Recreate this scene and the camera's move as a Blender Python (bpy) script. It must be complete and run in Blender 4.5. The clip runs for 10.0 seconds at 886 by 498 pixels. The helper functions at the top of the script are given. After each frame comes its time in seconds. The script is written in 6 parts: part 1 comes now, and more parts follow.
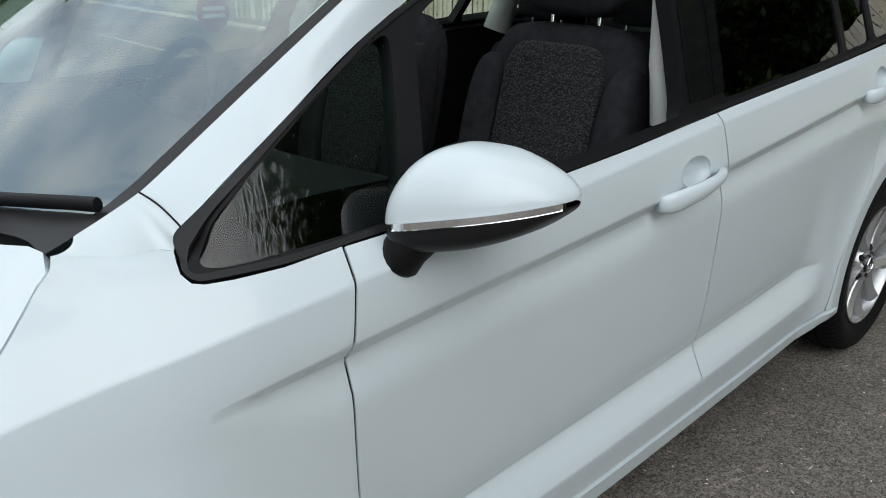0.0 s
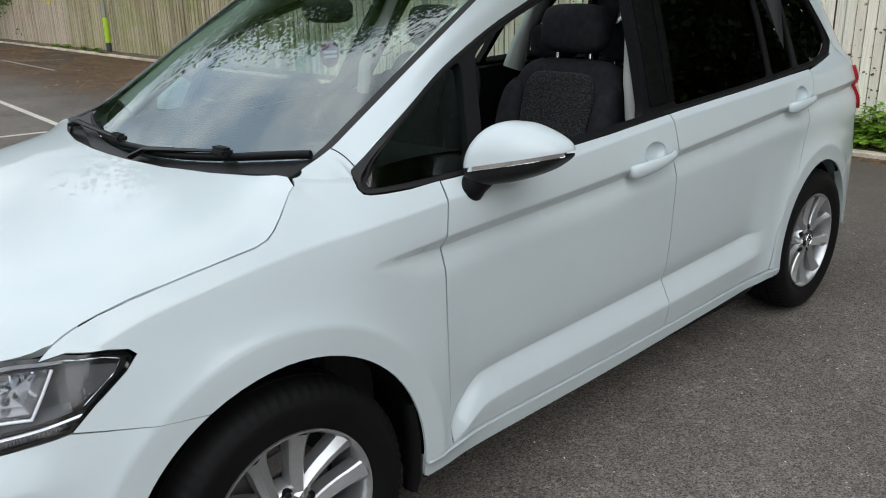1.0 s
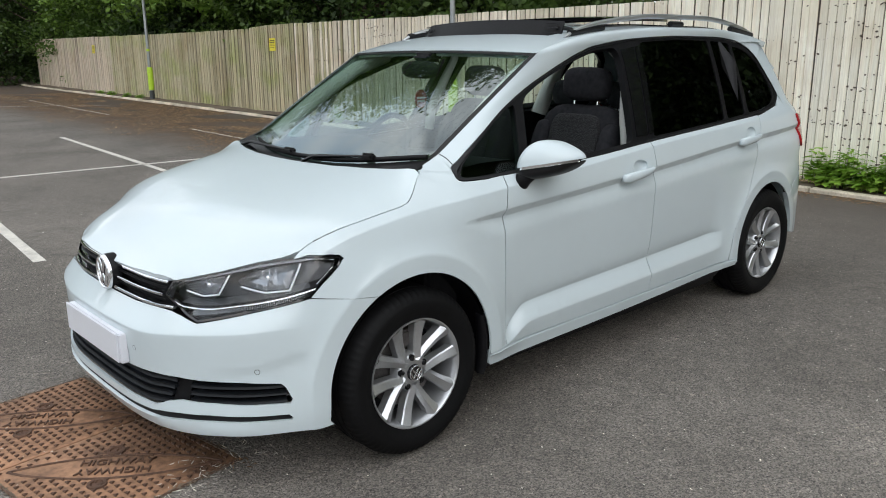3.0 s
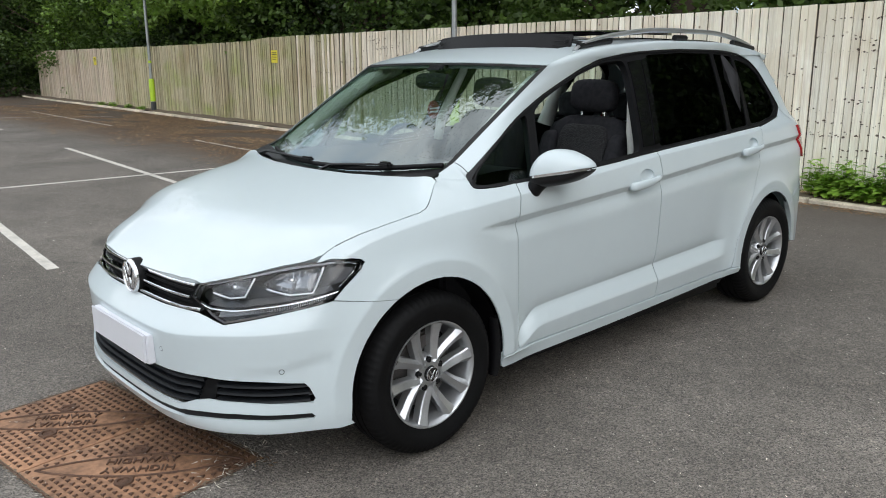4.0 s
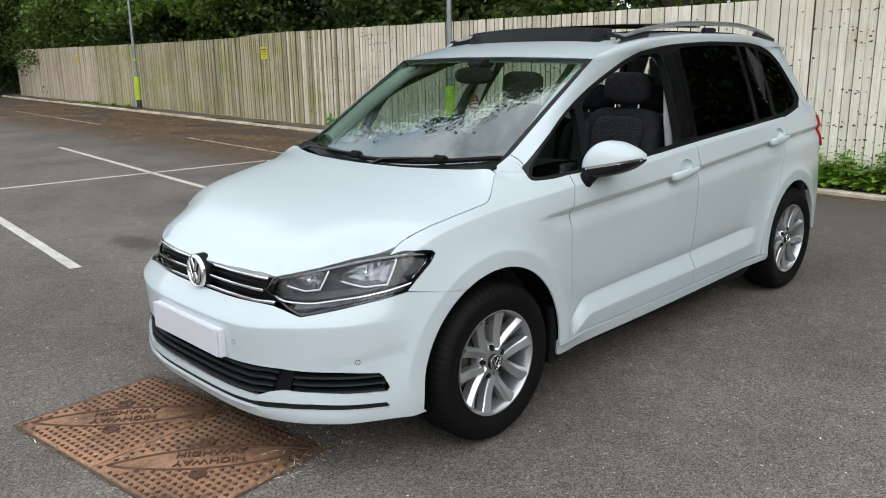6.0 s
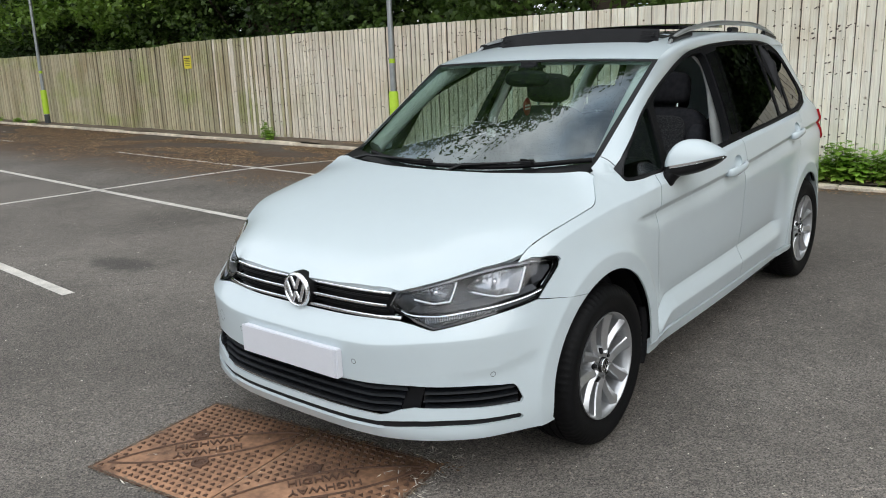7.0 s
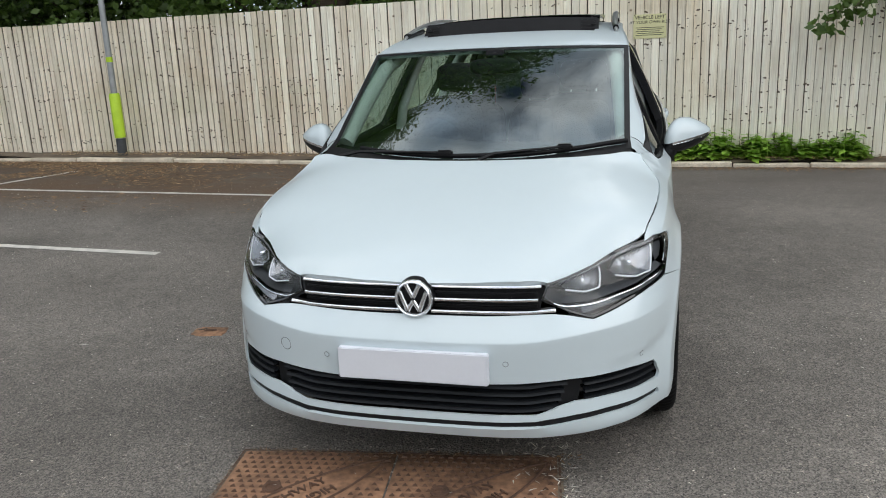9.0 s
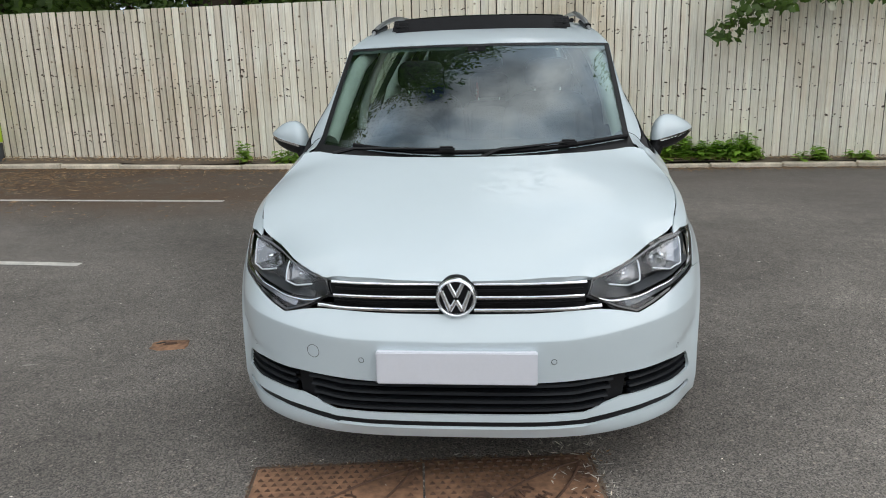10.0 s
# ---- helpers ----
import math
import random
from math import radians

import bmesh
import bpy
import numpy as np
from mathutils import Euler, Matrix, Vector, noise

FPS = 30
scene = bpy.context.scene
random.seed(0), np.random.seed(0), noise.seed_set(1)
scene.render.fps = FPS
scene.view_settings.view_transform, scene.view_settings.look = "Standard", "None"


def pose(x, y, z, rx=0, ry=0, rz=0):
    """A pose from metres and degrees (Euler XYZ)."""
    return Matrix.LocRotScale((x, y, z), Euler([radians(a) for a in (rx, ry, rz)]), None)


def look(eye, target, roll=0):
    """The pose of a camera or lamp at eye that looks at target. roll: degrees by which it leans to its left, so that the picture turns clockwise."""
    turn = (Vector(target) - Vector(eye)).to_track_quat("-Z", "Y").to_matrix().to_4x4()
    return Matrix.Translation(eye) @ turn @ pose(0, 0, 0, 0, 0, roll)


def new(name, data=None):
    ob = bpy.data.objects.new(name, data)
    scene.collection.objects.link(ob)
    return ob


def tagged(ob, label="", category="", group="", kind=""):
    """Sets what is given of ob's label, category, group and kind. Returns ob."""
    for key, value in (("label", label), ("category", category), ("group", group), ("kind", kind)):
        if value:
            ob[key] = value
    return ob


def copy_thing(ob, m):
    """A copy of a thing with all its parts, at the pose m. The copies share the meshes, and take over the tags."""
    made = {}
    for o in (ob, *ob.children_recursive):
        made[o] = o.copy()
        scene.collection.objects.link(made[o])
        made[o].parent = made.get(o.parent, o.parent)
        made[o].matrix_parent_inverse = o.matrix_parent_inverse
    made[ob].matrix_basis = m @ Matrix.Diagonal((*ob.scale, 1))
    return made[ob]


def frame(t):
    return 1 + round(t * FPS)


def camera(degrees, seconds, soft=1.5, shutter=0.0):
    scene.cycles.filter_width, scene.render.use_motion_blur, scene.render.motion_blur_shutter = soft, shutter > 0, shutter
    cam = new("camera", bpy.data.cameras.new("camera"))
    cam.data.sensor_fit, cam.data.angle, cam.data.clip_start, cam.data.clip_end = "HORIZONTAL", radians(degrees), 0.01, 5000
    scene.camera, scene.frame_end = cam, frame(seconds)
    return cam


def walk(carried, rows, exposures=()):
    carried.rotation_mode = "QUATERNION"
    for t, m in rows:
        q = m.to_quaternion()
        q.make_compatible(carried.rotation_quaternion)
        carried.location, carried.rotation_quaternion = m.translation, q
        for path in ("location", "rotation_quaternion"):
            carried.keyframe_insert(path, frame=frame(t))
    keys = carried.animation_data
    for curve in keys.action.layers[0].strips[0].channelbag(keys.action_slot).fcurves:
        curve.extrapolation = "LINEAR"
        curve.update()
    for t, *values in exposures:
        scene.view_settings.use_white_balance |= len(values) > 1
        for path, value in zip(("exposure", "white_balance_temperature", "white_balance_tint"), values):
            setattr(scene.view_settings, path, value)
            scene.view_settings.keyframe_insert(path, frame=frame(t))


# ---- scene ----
cam = camera(57.8, 10.0, 1.0)
PATH = [
    (0, (1.693, -0.118, 1.411), (0.347, 1.176, 0.694), -0.0),
    (0.5, (1.923, -0.488, 1.426), (0.56, 0.824, 0.777), -0.7),
    (1, (2.254, -0.811, 1.452), (0.863, 0.49, 0.843), -1.2),
    (1.5, (2.456, -1.177, 1.462), (1.051, 0.124, 0.883), -1.1),
    (2, (2.701, -1.458, 1.479), (1.284, -0.157, 0.929), -1.0),
    (2.5, (2.961, -1.649, 1.508), (1.535, -0.348, 0.986), -0.8),
    (3, (3.047, -1.829, 1.518), (1.612, -0.525, 1.027), -0.5),
    (4.5, (3.077, -1.959, 1.518), (1.643, -0.644, 1.058), -0.4),
    (5, (3.064, -1.953, 1.515), (1.63, -0.64, 1.046), -0.3),
    (6.5, (2.657, -2.469, 1.53), (1.315, -1.065, 1.054), -1.6),
    (7, (2.285, -2.711, 1.538), (1.053, -1.207, 1.068), -2.1),
    (7.5, (1.931, -2.992, 1.538), (0.853, -1.376, 1.064), -2.8),
    (8, (1.54, -3.086, 1.519), (0.649, -1.361, 1.036), -2.7),
    (8.5, (1.138, -3.178, 1.522), (0.457, -1.363, 1.029), -2.5),
    (9, (0.774, -3.305, 1.546), (0.279, -1.434, 1.042), -2.5),
    (9.5, (0.445, -3.273, 1.514), (0.124, -1.364, 1.0105), -2.0),
    (10, (0.206, -3.310, 1.512), (0.018, -1.383, 1.0115), -1.6),
]
walk(cam, [(t, look(eye, target, roll)) for t, eye, target, roll in PATH],
     exposures=((0, 0.0), (.6, -.06), (2, 0.0), (3.2, .08), (5.2, .12), (6.5, .08), (8.5, -.03), (10, -.13)))
from mathutils.geometry import delaunay_2d_cdt

# ---- light ----
world = bpy.data.worlds.new("sky")
scene.world = world
world.use_nodes = True
wn, wl = world.node_tree.nodes, world.node_tree.links
wn.clear()
SUN_EL, SUN_AZ = radians(36), radians(108)
w_out, w_bg = wn.new("ShaderNodeOutputWorld"), wn.new("ShaderNodeBackground")
w_sky = wn.new("ShaderNodeTexSky")
w_sky.sky_type, w_sky.sun_disc = "NISHITA", False
w_sky.sun_elevation, w_sky.sun_rotation = SUN_EL, SUN_AZ
w_sky.air_density, w_sky.dust_density, w_sky.ozone_density = 1.0, 2.0, 1.0
w_co, w_map, w_n1, w_n2 = wn.new("ShaderNodeTexCoord"), wn.new("ShaderNodeMapping"), wn.new("ShaderNodeTexNoise"), wn.new("ShaderNodeTexNoise")
w_map.inputs["Scale"].default_value = (1.0, 1.0, 1.6)
w_map.inputs["Location"].default_value = (0.35, 0.2, 0.1)
w_n1.inputs["Scale"].default_value, w_n1.inputs["Detail"].default_value, w_n1.inputs["Roughness"].default_value = 1.7, 6, 0.5
w_n1.inputs["Distortion"].default_value = 0.25
w_ramp = wn.new("ShaderNodeValToRGB")
w_ramp.color_ramp.elements[0].position, w_ramp.color_ramp.elements[0].color = 0.31, (0, 0, 0, 1)
w_ramp.color_ramp.elements[1].position, w_ramp.color_ramp.elements[1].color = 0.47, (1, 1, 1, 1)
w_n2.inputs["Scale"].default_value, w_n2.inputs["Detail"].default_value, w_n2.inputs["Roughness"].default_value = 2.4, 8, 0.56
w_ramp2 = wn.new("ShaderNodeValToRGB")
w_ramp2.color_ramp.elements[0].position, w_ramp2.color_ramp.elements[0].color = 0.40, (20.0, 23.5, 27.5, 1)
w_ramp2.color_ramp.elements[1].position, w_ramp2.color_ramp.elements[1].color = 0.60, (37.8, 37.6, 37.0, 1)
w_mix = wn.new("ShaderNodeMix")
w_mix.data_type = "RGBA"
wl.new(w_co.outputs["Generated"], w_map.inputs["Vector"])
wl.new(w_map.outputs["Vector"], w_n1.inputs["Vector"])
wl.new(w_map.outputs["Vector"], w_n2.inputs["Vector"])
wl.new(w_n1.outputs["Fac"], w_ramp.inputs["Fac"])
wl.new(w_n2.outputs["Fac"], w_ramp2.inputs["Fac"])
wl.new(w_ramp.outputs["Color"], w_mix.inputs["Factor"])
wl.new(w_sky.outputs["Color"], w_mix.inputs["A"])
wl.new(w_ramp2.outputs["Color"], w_mix.inputs["B"])
# an overcast sky is brighter overhead than towards the horizon
w_sep, w_el, w_mul = wn.new("ShaderNodeSeparateXYZ"), wn.new("ShaderNodeMapRange"), wn.new("ShaderNodeMix")
w_mul.data_type, w_mul.blend_type = "RGBA", "MULTIPLY"
w_mul.inputs["Factor"].default_value = 1.0
w_el.inputs["To Min"].default_value, w_el.inputs["To Max"].default_value = 0.92, 1.08
wl.new(w_co.outputs["Generated"], w_sep.inputs["Vector"])
wl.new(w_sep.outputs["Z"], w_el.inputs["Value"])
wl.new(w_mix.outputs["Result"], w_mul.inputs["A"])
wl.new(w_el.outputs["Result"], w_mul.inputs["B"])
wl.new(w_mul.outputs["Result"], w_bg.inputs["Color"])
w_bg.inputs["Strength"].default_value = 0.0475
wl.new(w_bg.outputs["Background"], w_out.inputs["Surface"])

sun = new("sun", bpy.data.lights.new("sun", "SUN"))
sun.data.energy, sun.data.angle, sun.data.color = 1.5, radians(70), (1.0, 0.98, 0.95)
sun.matrix_world = look((20 * math.cos(SUN_EL) * math.sin(SUN_AZ), 20 * math.cos(SUN_EL) * math.cos(SUN_AZ), 20 * math.sin(SUN_EL)), (0, 0, 0))

# ---- materials ----


def material(name, base, rough=0.5, metal=0.0, vary=0.0, scale=8.0, bump=0.0, bump_scale=60.0, coat=0.0, spec=0.5, stretch=(1, 1, 1), second=None, island=0.0, piece=0.0, rough_vary=0.0):
    """A principled surface with two scales of colour change, relief and, if wanted, change from piece to piece."""
    m = bpy.data.materials.new(name)
    m.use_nodes = True
    n, l = m.node_tree.nodes, m.node_tree.links
    p = n["Principled BSDF"]
    p.inputs["Base Color"].default_value = (*base, 1)
    p.inputs["Roughness"].default_value, p.inputs["Metallic"].default_value = rough, metal
    p.inputs["Specular IOR Level"].default_value = spec
    if coat:
        p.inputs["Coat Weight"].default_value, p.inputs["Coat Roughness"].default_value = coat, 0.015
    co, mp = n.new("ShaderNodeTexCoord"), n.new("ShaderNodeMapping")
    mp.inputs["Scale"].default_value = stretch
    l.new(co.outputs["Object"], mp.inputs["Vector"])
    colour = None
    if vary or second:
        a, b = n.new("ShaderNodeTexNoise"), n.new("ShaderNodeTexNoise")
        a.inputs["Scale"].default_value, a.inputs["Detail"].default_value = scale, 6
        b.inputs["Scale"].default_value, b.inputs["Detail"].default_value = scale * 9, 4
        l.new(mp.outputs["Vector"], a.inputs["Vector"])
        l.new(mp.outputs["Vector"], b.inputs["Vector"])
        mid = n.new("ShaderNodeMix")
        mid.inputs["Factor"].default_value = 0.4
        l.new(a.outputs["Fac"], mid.inputs["A"])
        l.new(b.outputs["Fac"], mid.inputs["B"])
        ramp = n.new("ShaderNodeValToRGB")
        other = second or tuple(min(1, c * (1 + vary)) for c in base)
        low = tuple(c * (1 - vary) for c in base)
        ramp.color_ramp.elements[0].position, ramp.color_ramp.elements[0].color = 0.34, (*low, 1)
        ramp.color_ramp.elements[1].position, ramp.color_ramp.elements[1].color = 0.66, (*other, 1)
        l.new(mid.outputs["Result"], ramp.inputs["Fac"])
        colour = ramp.outputs["Color"]
        if rough_vary:
            rr = n.new("ShaderNodeMapRange")
            rr.inputs["To Min"].default_value, rr.inputs["To Max"].default_value = rough - rough_vary, rough + rough_vary
            l.new(mid.outputs["Result"], rr.inputs["Value"])
            l.new(rr.outputs["Result"], p.inputs["Roughness"])
    if island or piece:
        src = n.new("ShaderNodeNewGeometry").outputs["Random Per Island"] if island else n.new("ShaderNodeObjectInfo").outputs["Random"]
        amount = island or piece
        mr, hs = n.new("ShaderNodeMapRange"), n.new("ShaderNodeHueSaturation")
        mr.inputs["To Min"].default_value, mr.inputs["To Max"].default_value = 1 - amount, 1 + amount
        l.new(src, mr.inputs["Value"])
        l.new(mr.outputs["Result"], hs.inputs["Value"])
        if colour:
            l.new(colour, hs.inputs["Color"])
        else:
            hs.inputs["Color"].default_value = (*base, 1)
        colour = hs.outputs["Color"]
    if colour:
        l.new(colour, p.inputs["Base Color"])
    if bump:
        t, bp = n.new("ShaderNodeTexNoise"), n.new("ShaderNodeBump")
        t.inputs["Scale"].default_value, t.inputs["Detail"].default_value = bump_scale, 5
        bp.inputs["Strength"].default_value, bp.inputs["Distance"].default_value = 1.0, bump
        l.new(mp.outputs["Vector"], t.inputs["Vector"])
        l.new(t.outputs["Fac"], bp.inputs["Height"])
        l.new(bp.outputs["Normal"], p.inputs["Normal"])
    return m


def glass(name, tint, ior=1.5, sheen=(1, 1, 1)):
    """A thin pane: what lies behind shows tinted, with the sheen of glass over it."""
    m = bpy.data.materials.new(name)
    m.use_nodes = True
    n, l = m.node_tree.nodes, m.node_tree.links
    n.clear()
    out, mix, tr, gl, fr = (n.new("ShaderNode" + k) for k in ("OutputMaterial", "MixShader", "BsdfTransparent", "BsdfGlossy", "LayerWeight"))
    tr.inputs["Color"].default_value = (*tint, 1)
    gl.inputs["Roughness"].default_value = 0.0
    gl.inputs["Color"].default_value = (*sheen, 1)
    fr.inputs["Blend"].default_value = 0.5
    f0 = ((ior - 1) / (ior + 1)) ** 2
    pw, ml = n.new("ShaderNodeMath"), n.new("ShaderNodeMath")
    pw.operation, ml.operation = "POWER", "MULTIPLY_ADD"
    pw.inputs[1].default_value = 5.0
    ml.inputs[1].default_value, ml.inputs[2].default_value = 1 - f0, f0
    l.new(fr.outputs["Facing"], pw.inputs[0])
    l.new(pw.outputs["Value"], ml.inputs[0])
    l.new(ml.outputs["Value"], mix.inputs["Fac"])
    l.new(tr.outputs["BSDF"], mix.inputs[1])
    l.new(gl.outputs["BSDF"], mix.inputs[2])
    l.new(mix.outputs["Shader"], out.inputs["Surface"])
    return m


PAINT = material("white_paint", (0.555, 0.626, 0.656), 0.32, vary=0.012, scale=1.5, coat=0.75, spec=0.12)
BLACK = material("black_plastic", (0.008, 0.008, 0.009), 0.42, spec=0.3, vary=0.25, scale=30, bump=0.0002, bump_scale=900)
GLOSS = material("gloss_black", (0.006, 0.006, 0.007), 0.08, coat=0.5)
RUBBER = material("rubber", (0.005, 0.005, 0.006), 0.5, vary=0.3, scale=12, spec=0.2, bump=0.0004, bump_scale=300)
INTAKE_MAT = material("intake_plastic", (0.009, 0.0105, 0.013), 0.5, vary=0.2, scale=30, spec=0.18)
REFL = material("lamp_reflector", (0.30, 0.305, 0.315), 0.14, metal=0.9, vary=0.15, scale=25)
TYRE = material("tyre_rubber", (0.0045, 0.0045, 0.005), 0.65, spec=0.16, vary=0.35, scale=9, bump=0.0006, bump_scale=160)
CHROME = material("chrome", (0.82, 0.83, 0.85), 0.07, metal=1.0, vary=0.04, scale=20)
ALLOY = material("alloy_silver", (0.50, 0.51, 0.525), 0.34, metal=0.8, vary=0.08, scale=12, coat=0.25)
STEEL = material("bare_steel", (0.16, 0.15, 0.145), 0.5, metal=0.8, vary=0.3, scale=20)
CABIN = material("dark_trim", (0.015, 0.015, 0.017), 0.65, spec=0.25, vary=0.25, scale=20, bump=0.0005, bump_scale=500)
CLOTH = material("seat_cloth", (0.027, 0.027, 0.031), 0.9, spec=0.1, vary=0.3, scale=40, bump=0.0008, bump_scale=700)
PATTERN = material("seat_weave", (0.012, 0.012, 0.014), 0.9, vary=0.5, scale=90, second=(0.052, 0.052, 0.056), bump=0.001, bump_scale=260)
wv_n, wv_l = PATTERN.node_tree.nodes, PATTERN.node_tree.links
wv_co, wv, wv_b = wv_n.new("ShaderNodeTexCoord"), wv_n.new("ShaderNodeTexVoronoi"), wv_n.new("ShaderNodeBump")
wv.inputs["Scale"].default_value, wv.inputs["Randomness"].default_value = 150, 0.8
wv_b.inputs["Strength"].default_value, wv_b.inputs["Distance"].default_value = 1.0, 0.004
wv_b.invert = True
wv_r = wv_n.new("ShaderNodeValToRGB")
wv_r.color_ramp.elements[0].position, wv_r.color_ramp.elements[0].color = 0.15, (0.060, 0.060, 0.064, 1)
wv_r.color_ramp.elements[1].position, wv_r.color_ramp.elements[1].color = 0.55, (0.010, 0.010, 0.012, 1)
wv_l.new(wv_co.outputs["Object"], wv.inputs["Vector"])
wv_l.new(wv.outputs["Distance"], wv_b.inputs["Height"])
wv_l.new(wv.outputs["Distance"], wv_r.inputs["Fac"])
wv_l.new(wv_r.outputs["Color"], wv_n["Principled BSDF"].inputs["Base Color"])
wv_l.new(wv_b.outputs["Normal"], wv_n["Principled BSDF"].inputs["Normal"])
PALE = material("pale_trim", (0.55, 0.55, 0.53), 0.7, vary=0.06, scale=14)
SHELF = material("lamp_light_guide", (0.27, 0.275, 0.285), 0.35, vary=0.08, scale=30)
PRISM = material("indicator_prisms", (0.24, 0.25, 0.265), 0.22, metal=0.5, vary=0.35, scale=60)
LAMP_HOUSE = material("lamp_housing", (0.065, 0.067, 0.071), 0.30, vary=0.2, scale=25)
LAMP_BACK = material("lamp_backing", (0.020, 0.021, 0.023), 0.35, vary=0.2, scale=15)
LAMP_LED = material("lamp_white_bar", (0.90, 0.92, 0.94), 0.2, vary=0.03, scale=40)
RED = material("red_lens", (0.42, 0.012, 0.015), 0.12, vary=0.2, scale=30, coat=0.6)
PLATE = material("plate_white", (0.70, 0.71, 0.76), 0.35, vary=0.02, scale=10)
STICKER = material("red_sticker", (0.25, 0.03, 0.025), 0.5, vary=0.1, scale=30)
CLEAR = glass("clear_glass", (0.64, 0.76, 0.71), 2.5, (0.84, 0.95, 1.0))
LENS = glass("clear_lens", (0.90, 0.91, 0.93), 1.48)
TINT = glass("privacy_glass", (0.03, 0.035, 0.035), 1.6)
GREENISH = glass("door_glass", (0.62, 0.74, 0.69), 1.52)

ASPHALT = material("asphalt", (0.166, 0.154, 0.142), 0.85, vary=0.20, scale=0.8, bump=0.010, bump_scale=95, spec=0.35)
LINE_PAINT = material("worn_line_paint", (0.60, 0.57, 0.52), 0.75, vary=0.25, scale=9, bump=0.001, bump_scale=200)
KERB = material("kerb_concrete", (0.60, 0.53, 0.42), 0.9, vary=0.34, scale=5, bump=0.003, bump_scale=90, piece=0.18)


def timber(name, base, warm, moss, value=0.12):
    """Weathered fence timber: grain along the board, brown and green stains across the boards, dark knots at the edges."""
    m = material(name, base, 0.88, bump=0.0)
    n, l = m.node_tree.nodes, m.node_tree.links
    p = n["Principled BSDF"]
    co, info, geo = n.new("ShaderNodeTexCoord"), n.new("ShaderNodeObjectInfo"), n.new("ShaderNodeNewGeometry")
    away, spot = n.new("ShaderNodeVectorMath"), n.new("ShaderNodeVectorMath")
    away.operation, spot.operation = "SCALE", "ADD"
    away.inputs[0].default_value = (37.0, 11.0, 53.0)
    l.new(info.outputs["Random"], away.inputs["Scale"])
    l.new(co.outputs["Object"], spot.inputs[0])
    l.new(away.outputs["Vector"], spot.inputs[1])

    def noise_at(source, stretch, detail, lo, hi, rough=0.6, distort=0.0):
        mp, t, r = n.new("ShaderNodeMapping"), n.new("ShaderNodeTexNoise"), n.new("ShaderNodeMapRange")
        mp.inputs["Scale"].default_value = stretch
        t.inputs["Scale"].default_value, t.inputs["Detail"].default_value = 1.0, detail
        t.inputs["Roughness"].default_value, t.inputs["Distortion"].default_value = rough, distort
        r.inputs["From Min"].default_value, r.inputs["From Max"].default_value = lo, hi
        l.new(source, mp.inputs["Vector"])
        l.new(mp.outputs["Vector"], t.inputs["Vector"])
        l.new(t.outputs["Fac"], r.inputs["Value"])
        return r.outputs["Result"]

    def blend(kind, factor, a, b):
        x = n.new("ShaderNodeMix")
        x.data_type, x.blend_type = "RGBA", kind
        if isinstance(factor, float):
            x.inputs["Factor"].default_value = factor
        else:
            l.new(factor, x.inputs["Factor"])
        for socket, v in (("A", a), ("B", b)):
            if isinstance(v, tuple):
                x.inputs[socket].default_value = (*v, 1)
            else:
                l.new(v, x.inputs[socket])
        return x.outputs["Result"]

    grain = noise_at(spot.outputs["Vector"], (85, 85, 5.5), 6, 0.30, 0.70)
    streak = noise_at(spot.outputs["Vector"], (22, 22, 1.6), 4, 0.35, 0.68)
    stain = noise_at(geo.outputs["Position"], (1.1, 1.1, 0.8), 5, 0.46, 0.70, 0.62, 0.4)
    green = noise_at(geo.outputs["Position"], (0.7, 0.7, 1.1), 5, 0.48, 0.72, 0.6)
    col = blend("MIX", grain, tuple(c * 0.74 for c in base), tuple(min(1.0, c * 1.14) for c in base))
    half_streak = n.new("ShaderNodeMath")
    half_streak.operation = "MULTIPLY"
    half_streak.inputs[1].default_value = 0.45
    l.new(streak, half_streak.inputs[0])
    col = blend("MIX", half_streak.outputs["Value"], col, warm)
    col = blend("MULTIPLY", stain, col, (0.80, 0.74, 0.66))
    col = blend("MIX", green, col, moss)
    # knots: dark ovals with a lighter ring of disturbed grain
    kmap, vor, kr = n.new("ShaderNodeMapping"), n.new("ShaderNodeTexVoronoi"), n.new("ShaderNodeValToRGB")
    kmap.inputs["Scale"].default_value = (17.0, 1.0, 44.0)
    vor.inputs["Scale"].default_value = 1.0
    l.new(spot.outputs["Vector"], kmap.inputs["Vector"])
    l.new(kmap.outputs["Vector"], vor.inputs["Vector"])
    l.new(vor.outputs["Distance"], kr.inputs["Fac"])
    e = kr.color_ramp.elements
    e[0].position, e[0].color = 0.12, (0.20, 0.17, 0.14, 1)
    e[1].position, e[1].color = 0.46, (1, 1, 1, 1)
    ring = e.new(0.24)
    ring.color = (0.66, 0.60, 0.54, 1)
    few, pick = n.new("ShaderNodeSeparateColor"), n.new("ShaderNodeMath")
    pick.operation = "GREATER_THAN"
    pick.inputs[1].default_value = 0.982
    l.new(vor.outputs["Color"], few.inputs["Color"])
    l.new(few.outputs["Red"], pick.inputs[0])
    col = blend("MULTIPLY", pick.outputs["Value"], col, kr.outputs["Color"])
    hs, mr = n.new("ShaderNodeHueSaturation"), n.new("ShaderNodeMapRange")
    mr.inputs["To Min"].default_value, mr.inputs["To Max"].default_value = 1 - value, 1 + value
    both, wrap = n.new("ShaderNodeMath"), n.new("ShaderNodeMath")
    both.operation, wrap.operation = "ADD", "FRACT"
    l.new(info.outputs["Random"], both.inputs[0])
    l.new(geo.outputs["Random Per Island"], both.inputs[1])
